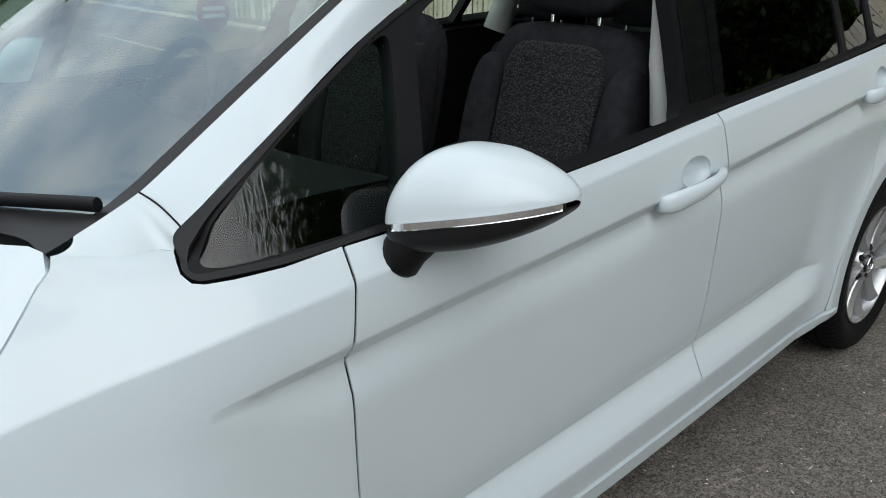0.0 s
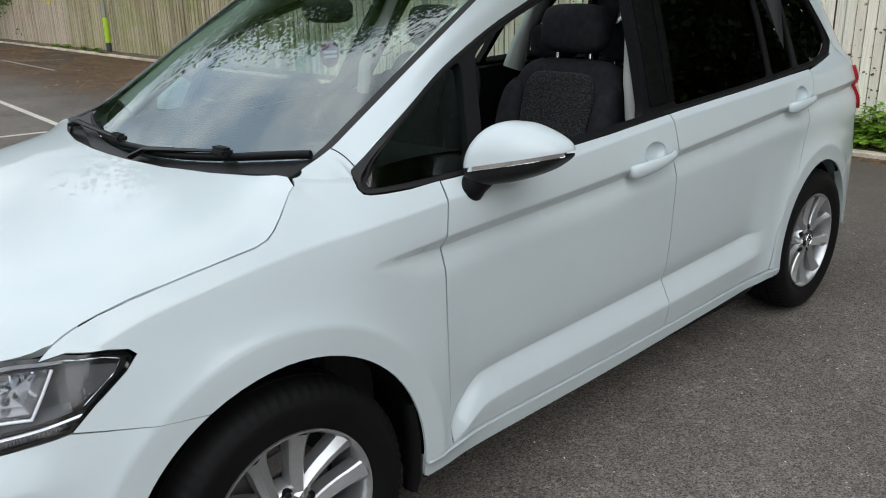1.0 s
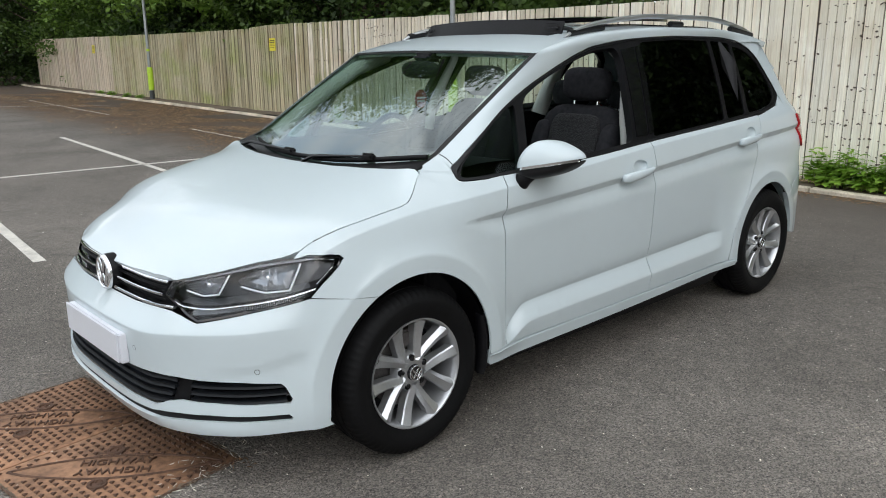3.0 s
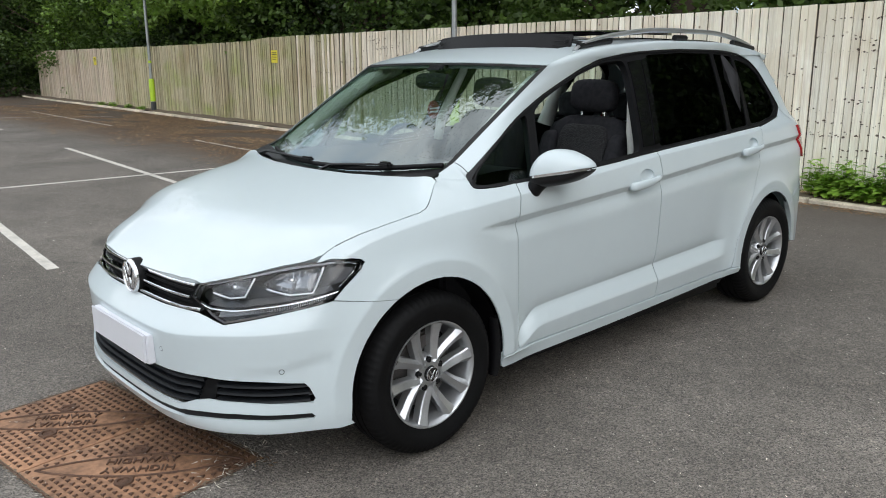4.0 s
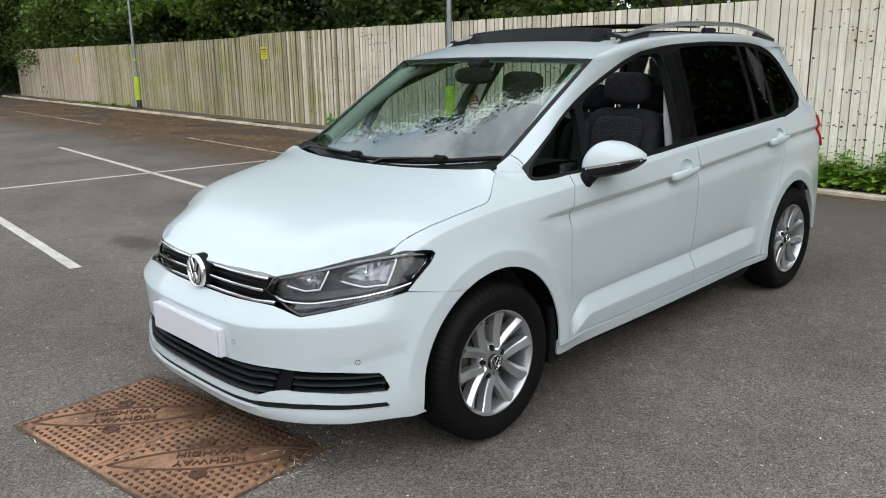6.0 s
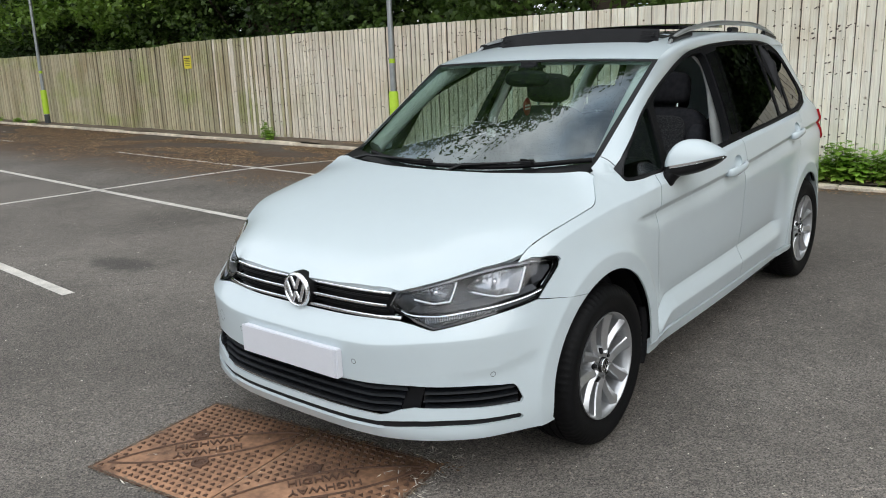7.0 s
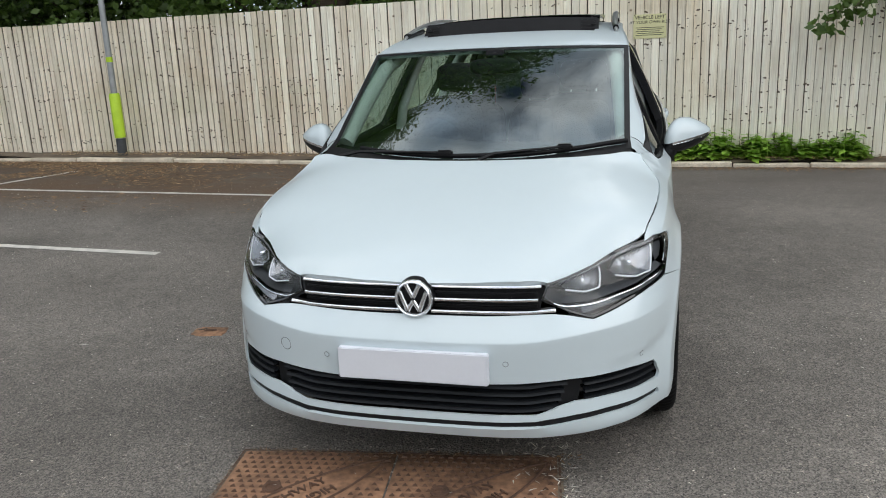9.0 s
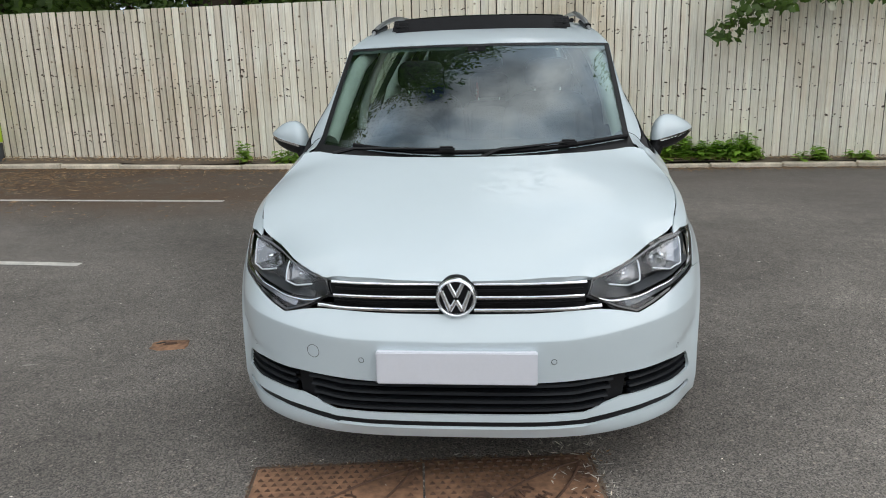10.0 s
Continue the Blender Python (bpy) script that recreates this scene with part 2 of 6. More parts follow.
    l.new(both.outputs["Value"], wrap.inputs[0])
    l.new(wrap.outputs["Value"], mr.inputs["Value"])
    l.new(mr.outputs["Result"], hs.inputs["Value"])
    l.new(col, hs.inputs["Color"])
    l.new(hs.outputs["Color"], p.inputs["Base Color"])
    bp = n.new("ShaderNodeBump")
    bp.inputs["Strength"].default_value, bp.inputs["Distance"].default_value = 0.8, 0.003
    l.new(grain, bp.inputs["Height"])
    l.new(bp.outputs["Normal"], p.inputs["Normal"])
    return m


# moss and weathering, with tree shade left and open sky right coloured in
WOOD = timber("weathered_board", (0.82, 0.76, 0.64), (0.72, 0.61, 0.47), (0.60, 0.56, 0.42))
WOOD_PALE = timber("pale_weathered_board", (0.93, 0.88, 0.76), (0.90, 0.79, 0.63), (0.79, 0.74, 0.60), 0.11)
WOOD_MOSS = timber("mossy_weathered_board", (0.47, 0.425, 0.285), (0.46, 0.38, 0.25), (0.30, 0.32, 0.12), 0.26)
WOOD_BROWN = timber("brown_weathered_board", (0.54, 0.46, 0.37), (0.52, 0.41, 0.30), (0.42, 0.40, 0.26), 0.24)
KNOT = material("board_knot", (0.13, 0.10, 0.075), 0.9, vary=0.3, scale=40)
RAILWOOD = material("fence_rail", (0.12, 0.098, 0.076), 0.9, vary=0.3, scale=5, bump=0.002)
RUST = material("rusted_iron", (0.225, 0.118, 0.070), 0.8, metal=0.05, vary=0.62, scale=4, second=(0.45, 0.245, 0.14), bump=0.0015, bump_scale=150)
RUST_DARK = material("rusted_iron_dark", (0.095, 0.050, 0.031), 0.85, vary=0.4, scale=20, bump=0.001, bump_scale=200)
GALV = material("galvanised_pole", (0.34, 0.36, 0.37), 0.45, metal=0.6, vary=0.12, scale=10)
HIVIS = material("yellow_green_sleeve", (0.42, 0.62, 0.03), 0.55, vary=0.12, scale=6)
POLEBASE = material("pole_base_paint", (0.045, 0.05, 0.055), 0.6, vary=0.2, scale=15)
SIGN_Y = material("yellow_sign", (0.72, 0.62, 0.05), 0.5, vary=0.06, scale=8)
SIGN_P = material("pale_yellow_sign", (0.66, 0.64, 0.36), 0.5, vary=0.06, scale=8)
INK = material("sign_ink", (0.03, 0.03, 0.03), 0.6)
EARTH = material("verge_soil", (0.15, 0.115, 0.082), 0.95, vary=0.4, scale=5, bump=0.01, bump_scale=40)
LITTER = material("dead_leaf", (0.20, 0.120, 0.062), 0.9, vary=0.35, scale=40, island=0.65)
STRAW = material("dry_straw", (0.47, 0.33, 0.18), 0.9, vary=0.3, scale=40, island=0.4)
CHIP = material("pale_chip", (0.66, 0.62, 0.54), 0.8, vary=0.2, scale=30, island=0.4)
BARK = material("bark", (0.075, 0.055, 0.04), 0.95, vary=0.4, scale=6, bump=0.01, bump_scale=30)
BRICK = material("red_brick", (0.28, 0.10, 0.07), 0.9, vary=0.25, scale=12, bump=0.002)
SLATE = material("roof_tile", (0.16, 0.075, 0.055), 0.85, vary=0.3, scale=8, bump=0.004)


def leaf_material(name, base, other):
    m = material(name, base, 0.5, vary=0.2, scale=1.2, second=other, island=0.45, spec=0.4)
    n, l = m.node_tree.nodes, m.node_tree.links
    p, out = n["Principled BSDF"], n["Material Output"]
    tr, mix = n.new("ShaderNodeBsdfTranslucent"), n.new("ShaderNodeMixShader")
    tr.inputs["Color"].default_value = (base[0] * 1.6, base[1] * 1.7, base[2], 1)
    mix.inputs["Fac"].default_value = 0.3
    l.new(p.outputs["BSDF"], mix.inputs[1])
    l.new(tr.outputs["BSDF"], mix.inputs[2])
    l.new(mix.outputs["Shader"], out.inputs["Surface"])
    return m


# LEAF_LIT puts light on front boughs into its colour, LEAF_DARK the shaded gaps
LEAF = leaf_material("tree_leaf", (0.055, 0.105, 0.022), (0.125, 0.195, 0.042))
LEAF_LIT = leaf_material("lit_green_leaf", (0.13, 0.23, 0.04), (0.23, 0.35, 0.07))
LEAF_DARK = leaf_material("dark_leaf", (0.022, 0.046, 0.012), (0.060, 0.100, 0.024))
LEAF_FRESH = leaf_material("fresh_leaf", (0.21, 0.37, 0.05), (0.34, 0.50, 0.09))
PETAL = material("cream_petal", (0.72, 0.70, 0.55), 0.7, vary=0.08, scale=30)

# ---- mesh helpers ----


def part(name, bm, mat, parent=None, label="", smooth=True):
    me = bpy.data.meshes.new(name)
    if smooth:
        for f in bm.faces:
            f.smooth = True
    bm.to_mesh(me)
    bm.free()
    me.materials.append(mat)
    ob = new(name, me)
    ob.parent = parent
    if label:
        tagged(ob, label)
    return ob


def thing(name, label, category, at=(0, 0, 0), group="", kind="", turn=0.0):
    ob = new(name)
    ob.matrix_world = pose(*at, 0, 0, turn)
    return tagged(ob, label, category, group, kind)


def raw(verts, faces):
    bm = bmesh.new()
    vs = [bm.verts.new(v) for v in verts]
    for f in faces:
        try:
            bm.faces.new([vs[i] for i in f])
        except ValueError:
            pass
    return bm


def sharpen(bm, degrees=35):
    bm.normal_update()
    for e in bm.edges:
        if len(e.link_faces) == 2 and e.calc_face_angle(0) > radians(degrees):
            e.smooth = False


def box(x0, x1, y0, y1, z0, z1, bevel=0.0, seg=2):
    bm = bmesh.new()
    bmesh.ops.create_cube(bm, size=1)
    for v in bm.verts:
        v.co = Vector(((x0 + x1) / 2 + v.co.x * (x1 - x0), (y0 + y1) / 2 + v.co.y * (y1 - y0), (z0 + z1) / 2 + v.co.z * (z1 - z0)))
    if bevel:
        bmesh.ops.bevel(bm, geom=list(bm.edges), offset=bevel, segments=seg, affect="EDGES", clamp_overlap=True)
        sharpen(bm, 50)
    else:
        sharpen(bm)
    return bm


def merge(*bms):
    out = bmesh.new()
    for b in bms:
        me = bpy.data.meshes.new("tmp")
        b.to_mesh(me)
        b.free()
        out.from_mesh(me)
        bpy.data.meshes.remove(me)
    return out


def sweep(path, radius, seg=10, flat=1.0, up=(0, 0, 1), caps=True):
    """A tube along a path; radius may be one number or one for each place; flat squashes it along up."""
    pts = [Vector(p) for p in path]
    rad = [float(r) for r in radius] if isinstance(radius, (list, tuple)) else [radius] * len(pts)
    bm = bmesh.new()
    rings = []
    for i, p in enumerate(pts):
        d = (pts[min(i + 1, len(pts) - 1)] - pts[max(i - 1, 0)]).normalized()
        a = d.cross(Vector(up))
        if a.length < 1e-4:
            a = d.cross(Vector((1, 0, 0)))
        a.normalize()
        b = a.cross(d).normalized()
        rings.append([bm.verts.new(p + rad[i] * (math.cos(q) * a + flat * math.sin(q) * b)) for q in (2 * math.pi * k / seg for k in range(seg))])
    for r0, r1 in zip(rings, rings[1:]):
        for k in range(seg):
            bm.faces.new((r0[k], r0[(k + 1) % seg], r1[(k + 1) % seg], r1[k]))
    if caps:
        bm.faces.new(list(reversed(rings[0])))
        bm.faces.new(rings[-1])
    bmesh.ops.recalc_face_normals(bm, faces=list(bm.faces))
    sharpen(bm, 60)
    return bm


def lathe(profile, seg=48, sharp=40):
    """Turns (radius, along) pairs round the x axis."""
    bm = bmesh.new()
    rings = []
    for r, x in profile:
        rings.append([bm.verts.new((x, r * math.cos(2 * math.pi * k / seg), r * math.sin(2 * math.pi * k / seg))) for k in range(seg)])
    for r0, r1 in zip(rings, rings[1:]):
        for k in range(seg):
            bm.faces.new((r0[k], r0[(k + 1) % seg], r1[(k + 1) % seg], r1[k]))
    bmesh.ops.remove_doubles(bm, verts=list(bm.verts), dist=1e-6)
    bmesh.ops.recalc_face_normals(bm, faces=list(bm.faces))
    sharpen(bm, sharp)
    return bm


def grid(func, nu, nv):
    """A sheet from func(u, v), u and v from 0 to 1."""
    verts = [func(i / nu, j / nv) for j in range(nv + 1) for i in range(nu + 1)]
    faces = [(j * (nu + 1) + i, j * (nu + 1) + i + 1, (j + 1) * (nu + 1) + i + 1, (j + 1) * (nu + 1) + i) for j in range(nv) for i in range(nu)]
    return raw(verts, faces)


def thicken(bm, depth):
    """Folds the rim of an open sheet back by depth, against its normals."""
    bm.normal_update()
    rim = [e for e in bm.edges if len(e.link_faces) == 1]
    made = {}
    for e in rim:
        e.smooth = False
        for v in e.verts:
            if v not in made:
                made[v] = bm.verts.new(v.co - v.normal * depth)
    for e in rim:
        a, b = e.verts
        lp = e.link_loops[0]
        if lp.vert == a:
            bm.faces.new((b, a, made[a], made[b]))
        else:
            bm.faces.new((a, b, made[b], made[a]))
    return bm


def resample(pts, step, closed=True):
    pts = [np.array(p, float) for p in pts]
    out = []
    n = len(pts)
    for i in range(n if closed else n - 1):
        a, b = pts[i], pts[(i + 1) % n]
        k = max(1, int(round(np.linalg.norm(b - a) / step)))
        out += [a + (b - a) * j / k for j in range(k)]
    if not closed:
        out.append(pts[-1])
    return np.array(out)


def inside(p, poly):
    x, y = p[:, 0], p[:, 1]
    res = np.zeros(len(p), bool)
    n = len(poly)
    for i in range(n):
        (x0, y0), (x1, y1) = poly[i], poly[(i + 1) % n]
        if y0 == y1:
            continue
        c = ((y0 > y) != (y1 > y)) & (x < (x1 - x0) * (y - y0) / (y1 - y0) + x0)
        res ^= c
    return res


def fill(outline, holes=(), lines=(), step=0.03):
    """Meshes the flat area inside an outline, less its holes, with its edges along the given lines."""
    rings = [resample(outline, step * .5)] + [resample(h, step * .5) for h in holes]
    pts, edges = [], []
    for r in rings:
        base = len(pts)
        pts += [tuple(q) for q in r]
        edges += [(base + i, base + (i + 1) % len(r)) for i in range(len(r))]
    for ln in lines:
        r = resample(ln, step, False)
        ok = inside(r, rings[0])
        dist = np.array([np.min(np.hypot(*(np.array(pts) - q).T)) for q in r])
        keepers = [q for q, good, dd in zip(r, ok, dist) if good and dd > step * 0.1]
        base = len(pts)
        pts += [tuple(q) for q in keepers]
        edges += [(base + i, base + i + 1) for i in range(len(keepers) - 1) if np.hypot(*(keepers[i + 1] - keepers[i])) < step * 1.8]
    lo, hi = rings[0].min(0), rings[0].max(0)
    gx, gy = np.meshgrid(np.arange(lo[0] + step / 2, hi[0], step), np.arange(lo[1] + step / 2, hi[1], step))
    g = np.stack([gx.ravel(), gy.ravel()], 1)
    g = g[inside(g, rings[0])]
    for h in rings[1:]:
        g = g[~inside(g, h)]
    if len(g):
        c = np.array(pts)
        near = np.array([np.min((c[:, 0] - q[0]) ** 2 + (c[:, 1] - q[1]) ** 2) for q in g])
        g = g[near > (0.55 * step) ** 2]
    pts += [tuple(q) for q in g]
    vs, _, fs, *_ = delaunay_2d_cdt([Vector(q) for q in pts], edges, [], 0, 1e-6)
    vs = np.array([tuple(v) for v in vs])
    fs = [f for f in fs]
    cen = np.array([vs[list(f)].mean(0) for f in fs])
    ok = inside(cen, rings[0])
    for h in rings[1:]:
        ok &= ~inside(cen, h)
    out = []
    for f, good in zip(fs, ok):
        if not good:
            continue
        a, b, c = (vs[i] for i in f[:3])
        area = (b[0] - a[0]) * (c[1] - a[1]) - (b[1] - a[1]) * (c[0] - a[0])
        longest = max(np.hypot(*(b - a)), np.hypot(*(c - b)), np.hypot(*(a - c)))
        if abs(area) < .004 * longest * longest:
            continue
        out.append(tuple(f) if area > 0 else tuple(reversed(f)))
    return vs, out


# ---- car: surfaces ----
def lerp1(v, pts):
    """Smooth (monotone cubic) interpolation through (v, value) pairs."""
    xs = [p[0] for p in pts]
    ys = [p[1] for p in pts]
    if v <= xs[0]:
        return ys[0]
    if v >= xs[-1]:
        return ys[-1]
    k = 0
    while xs[k + 1] < v:
        k += 1
    dk = [(ys[i + 1] - ys[i]) / (xs[i + 1] - xs[i]) for i in range(len(xs) - 1)]

    def slope(i):
        if i == 0:
            return dk[0]
        if i == len(xs) - 1:
            return dk[-1]
        a, b = dk[i - 1], dk[i]
        return 0.0 if a * b <= 0 else 2 * a * b / (a + b)
    h = xs[k + 1] - xs[k]
    t = (v - xs[k]) / h
    return ((1 + 2 * t) * (1 - t) ** 2 * ys[k] + t * (1 - t) ** 2 * h * slope(k)
            + t * t * (3 - 2 * t) * ys[k + 1] + t * t * (t - 1) * h * slope(k + 1))


def ease(a, b, v):
    t = min(1.0, max(0.0, (v - a) / (b - a)))
    return t * t * (3 - 2 * t)


# half outline of the body seen from above, nose to tail
PLAN_X = [0, .33, .56, .725, .816, .860, .882, .884, .878, .885, .88, .868, .85, .825, .78, .68, .4, 0]
PLAN_Y = [-.862, -.85, -.79, -.67, -.53, -.38, -.15, .1, .5, 1.2, 1.9, 2.4, 2.8, 3.15, 3.38, 3.53, 3.63, 3.66]


def dense_plan():
    px = [-PLAN_X[1]] + PLAN_X + [-PLAN_X[-2]]
    py = [PLAN_Y[1]] + PLAN_Y + [PLAN_Y[-2]]
    out = []
    for i in range(1, len(px) - 2):
        for j in range(24):
            t = j / 24
            c = [0.5 * (2 * a1 + (a2 - a0) * t + (2 * a0 - 5 * a1 + 4 * a2 - a3) * t * t + (3 * a1 - a0 - 3 * a2 + a3) * t ** 3)
                 for a0, a1, a2, a3 in ((q[i - 1], q[i], q[i + 1], q[i + 2]) for q in (px, py))]
            out.append(c)
    out.append([PLAN_X[-1], PLAN_Y[-1]])
    return np.array(out)


PLAN = dense_plan()
_seg = np.hypot(*np.diff(PLAN, axis=0).T)
PLAN_S = np.concatenate([[0], np.cumsum(_seg)])
_tan = np.gradient(PLAN, axis=0)
for _ in range(6):
    _tan[1:-1] = (_tan[:-2] + 2 * _tan[1:-1] + _tan[2:]) / 4
_tan /= np.hypot(*_tan.T)[:, None]
S_MAX = float(PLAN_S[-1])


def s_y(y):
    """Arc length on the flank at y."""
    k = int(np.argmin(np.abs(PLAN[60:-60, 1] - y))) + 60
    k = min(max(k, 1), len(PLAN) - 2)
    y0, y1 = PLAN[k - 1, 1], PLAN[k + 1, 1]
    t = (y - y0) / (y1 - y0)
    return float(PLAN_S[k - 1] + t * (PLAN_S[k + 1] - PLAN_S[k - 1]))


NOSE = [(.10, .14), (.16, .075), (.20, .03), (.245, .002), (.30, .004), (.42, .018), (.45, .016), (.553, .008), (.565, .013), (.625, .062), (.64, .070), (.70, .078), (.745, .10), (.83, .19), (1.0, .45)]
FLANK = [(.12, .10), (.19, .045), (.24, .026), (.283, .017), (.376, .001), (.384, .001), (.456, .041), (.460, .0415), (.474, .034), (.52, .026), (.65, .016), (.80, .008), (.90, .004)]
FLANK_Z, FLANK_D = [p[0] for p in FLANK], [p[1] for p in FLANK]
TAIL = [(.15, .08), (.25, .02), (.35, .0), (.62, .0), (.80, .05), (1.0, .08), (1.2, .15), (1.45, .27), (1.60, .38)]
SHOULDER = [(-.70, .50), (-.46, .57), (-.29, .65), (.16, .735), (.28, .80), (.5, .87), (1.0, .90), (2.0, .90), (3.4, .86)]
BELT = [(.2, 1.03), (.5, 1.03), (1.0, 1.045), (1.6, 1.075), (2.3, 1.11), (3.1, 1.16)]
KNEE = [(-.60, .74), (-.45, .80), (-.36, .84), (-.234, .882), (.017, .920), (.242, .941), (.48, .961), (.98, .998), (1.49, 1.036), (1.93, 1.060), (2.7, 1.092), (3.2, 1.11)]


def crease_z(y):
    return lerp1(y, [(.2, .855), (.5, .878), (1.0, .907), (1.5, .938), (2.5, 1.0), (3.4, 1.03)])


def low_z(y):
    """Height of the fold along the foot of the doors."""
    return lerp1(y, [(.47, .335), (.525, .358), (.646, .441), (.8, .452), (1.5, .478), (2.3, .505)])


def nose_z(s, z):
    """The bumper's upper fold rises towards the sides."""
    up = lerp1(s, [(0, 0), (.35, .004), (.62, .030), (1.1, .052)])
    return z - up * ease(.43, .52, z) * (1 - ease(.63, .72, z))


def nose_inset(z):
    if .50 < z < .62:
        return float(np.interp(z, (.50, .5535, .5565, .560, .62), (.0122, .0085, .0090, .0108, .0580)))
    return lerp1(z, NOSE)


def corner_fold(s):
    """Height of the fold over the side intake."""
    return lerp1(s, [(.60, .462), (.75, .468), (.86, .480), (.96, .500), (1.04, .520)])


def inset(y, z, ny, s=0.0):
    front = ease(.15, .85, -ny)
    back = ease(.1, .8, ny)
    # flank, with the fold at the foot of the doors moving up towards the tail
    zz = z
    if z < .80:
        w = ease(.46, .56, y) * (1 - ease(2.15, 2.30, y))
        lz = low_z(y)
        if z < lz:
            zz2 = .20 + (z - .20) * (.46 - .20) / (lz - .20)
        else:
            zz2 = .46 + (z - lz) * (.80 - .46) / (.80 - lz)
        d = w * float(np.interp(zz2, FLANK_Z, FLANK_D)) + (1 - w) * lerp1(z, [(.12, .05), (.2, .02), (.3, .008), (.9, .006)])
    else:
        d = float(np.interp(zz, FLANK_Z, FLANK_D))
    zs = lerp1(y, SHOULDER)
    bz = lerp1(y, BELT)
    zr = min(z, bz)
    d += .80 * max(0.0, zr - zs) ** 2 + .64 * max(0.0, zr - lerp1(y, KNEE))
    if z > bz:
        d += (z - bz) * lerp1(y, [(.3, .50), (1.5, .42), (3.2, .50)]) + .16 * (z - bz) ** 2
    if y < .68:
        e = max(0.0, z - lerp1(y, [(.16, 1.045), (.25, 1.036), (.298, 1.031), (.342, 1.073), (.5, 1.178), (.68, 1.28)]))
        d += 3.0 * e * e / (e + .006)
    # shoulder crease: a shadowed undercut and a soft ledge below it
    amp = min(1.0, max(0.0, (y - .265) / .22)) * (1 - ease(3.3, 3.45, y))
    if amp > 0:
        q = (z - crease_z(y)) / (.25 + .75 * amp)
        d += amp * float(np.interp(q, (-.34, -.11, -.085, -.060, -.036, -.032, -.004, .0, .003, .06), (.0, .003, .006, .014, .0225, .022, -.001, -.002, -.002, .0)))
    # flared lips round the wheels
    for yc, zc, r in ((0.0, .325, .385), (2.80, .342, .372)):
        q = math.hypot(y - yc, z - zc) - r
        d -= (.026 if yc < 1 else .022) * (1.0 if q < .066 else math.exp(-(q - .066) / .055)) * (ease(.270, .296, z) if .3 < y < 2.6 else 1.0)
    # the bumper's corner: a fold over the side intake and an upright edge before the wheel
    if y < -.30 and .24 < z < .56:
        zf = corner_fold(s)
        w = ease(.62, .80, s) * (1 - min(1.0, max(0.0, (s - 1.022) / .014))) * ease(.24, .27, z)
        corner = .0055 * w * float(np.interp(zf - z, (0, .020, .10), (0, 1, .2)))
    else:
        corner = 0.0
    d = corner + d * (1 - front) + front * (nose_inset(nose_z(s, z)) + 0.3 * max(0, d) * ease(.6, .9, z) * (1 - front))
    return d * (1 - back) + back * (lerp1(z, TAIL) + .25 * d)


def body(s, z):
    """The car's skin: arc length round the plan (negative on the other side) and height to a place."""
    a = abs(s)
    x = float(np.interp(a, PLAN_S, PLAN[:, 0]))
    y = float(np.interp(a, PLAN_S, PLAN[:, 1]))
    tx = float(np.interp(a, PLAN_S, _tan[:, 0]))
    ty = float(np.interp(a, PLAN_S, _tan[:, 1]))
    nx, ny = ty, -tx
    d = inset(y, z, ny, a)
    return ((x - nx * d) * (-1 if s < 0 else 1), y - ny * d, z)
# ---- car ----
car = thing("car", "white compact people carrier with an open tilted glass roof", "car")


def skin(name, outline, mat, parent, holes=(), lines=(), step=0.03, thick=0.018, off=0.0, label="", shape=body):
    """A panel of the car's skin inside an outline of (arc length, height)."""
    vs, fs = fill(outline, holes, lines, step)
    bm = raw([shape(float(a), float(b)) for a, b in vs], fs)
    loose = [v for v in bm.verts if not v.link_faces]
    bmesh.ops.delete(bm, geom=loose, context="VERTS")
    if off:
        bm.normal_update()
        shift = {v: v.co - v.normal * off for v in bm.verts}
        for v, c in shift.items():
            v.co = c
    if thick:
        thicken(bm, thick)
    return part(name, bm, mat, parent, label)


def yz(points):
    """Flank outline from (y, z) pairs."""
    return [(s_y(y), z) for y, z in points]


def side_of(points, sg):
    return [(sg * s, z) for s, z in points]


def arc(yc, zc, r, a0, a1, n=22):
    return [(yc + r * math.cos(radians(a0 + (a1 - a0) * i / n)), zc + r * math.sin(radians(a0 + (a1 - a0) * i / n))) for i in range(n + 1)]


def bonnet_edge_z(y):
    return lerp1(y, [(-.76, .738), (-.62, .776), (-.464, .820), (-.437, .840), (-.385, .869), (-.305, .897), (-.216, .916), (-.118, .932), (-.039, .943), (.015, .951), (.045, .963), (.075, .983), (.14, 1.033), (.168, 1.056)])


def bonnet_mid_z(y):
    return lerp1(y, [(-.80, .728), (-.775, .748), (-.70, .795), (-.55, .866), (-.40, .922), (-.2, .982), (0, 1.036), (.18, 1.075)])


LAMP_TOP = [(.478, .741), (.52, .7485), (.56, .755), (.63, .767), (.70, .778), (.80, .795), (.88, .807), (.955, .8185)]
EDGE = [body(s, z + .002) for s, z in LAMP_TOP] + [body(s_y(y), bonnet_edge_z(y)) for y in (-.437, -.41, -.385, -.36, -.32, -.28, -.22, -.16, -.10, -.04, .0, .03, .06, .09, .115, .139, .155, .168)]
BON_T = [(-.80, EDGE[0][0] - .01)] + [(p[1], p[0]) for p in EDGE]
BON_Z = [(-.80, .736)] + [(p[1], p[2]) for p in EDGE]


def bonnet_z(x, y):
    xe = lerp1(y, BON_T)
    q = abs(x) / xe
    zc, ze = bonnet_mid_z(y), lerp1(y, BON_Z)
    return zc - (zc - ze) * (.24 * q * q + .76 * q ** 6.5)


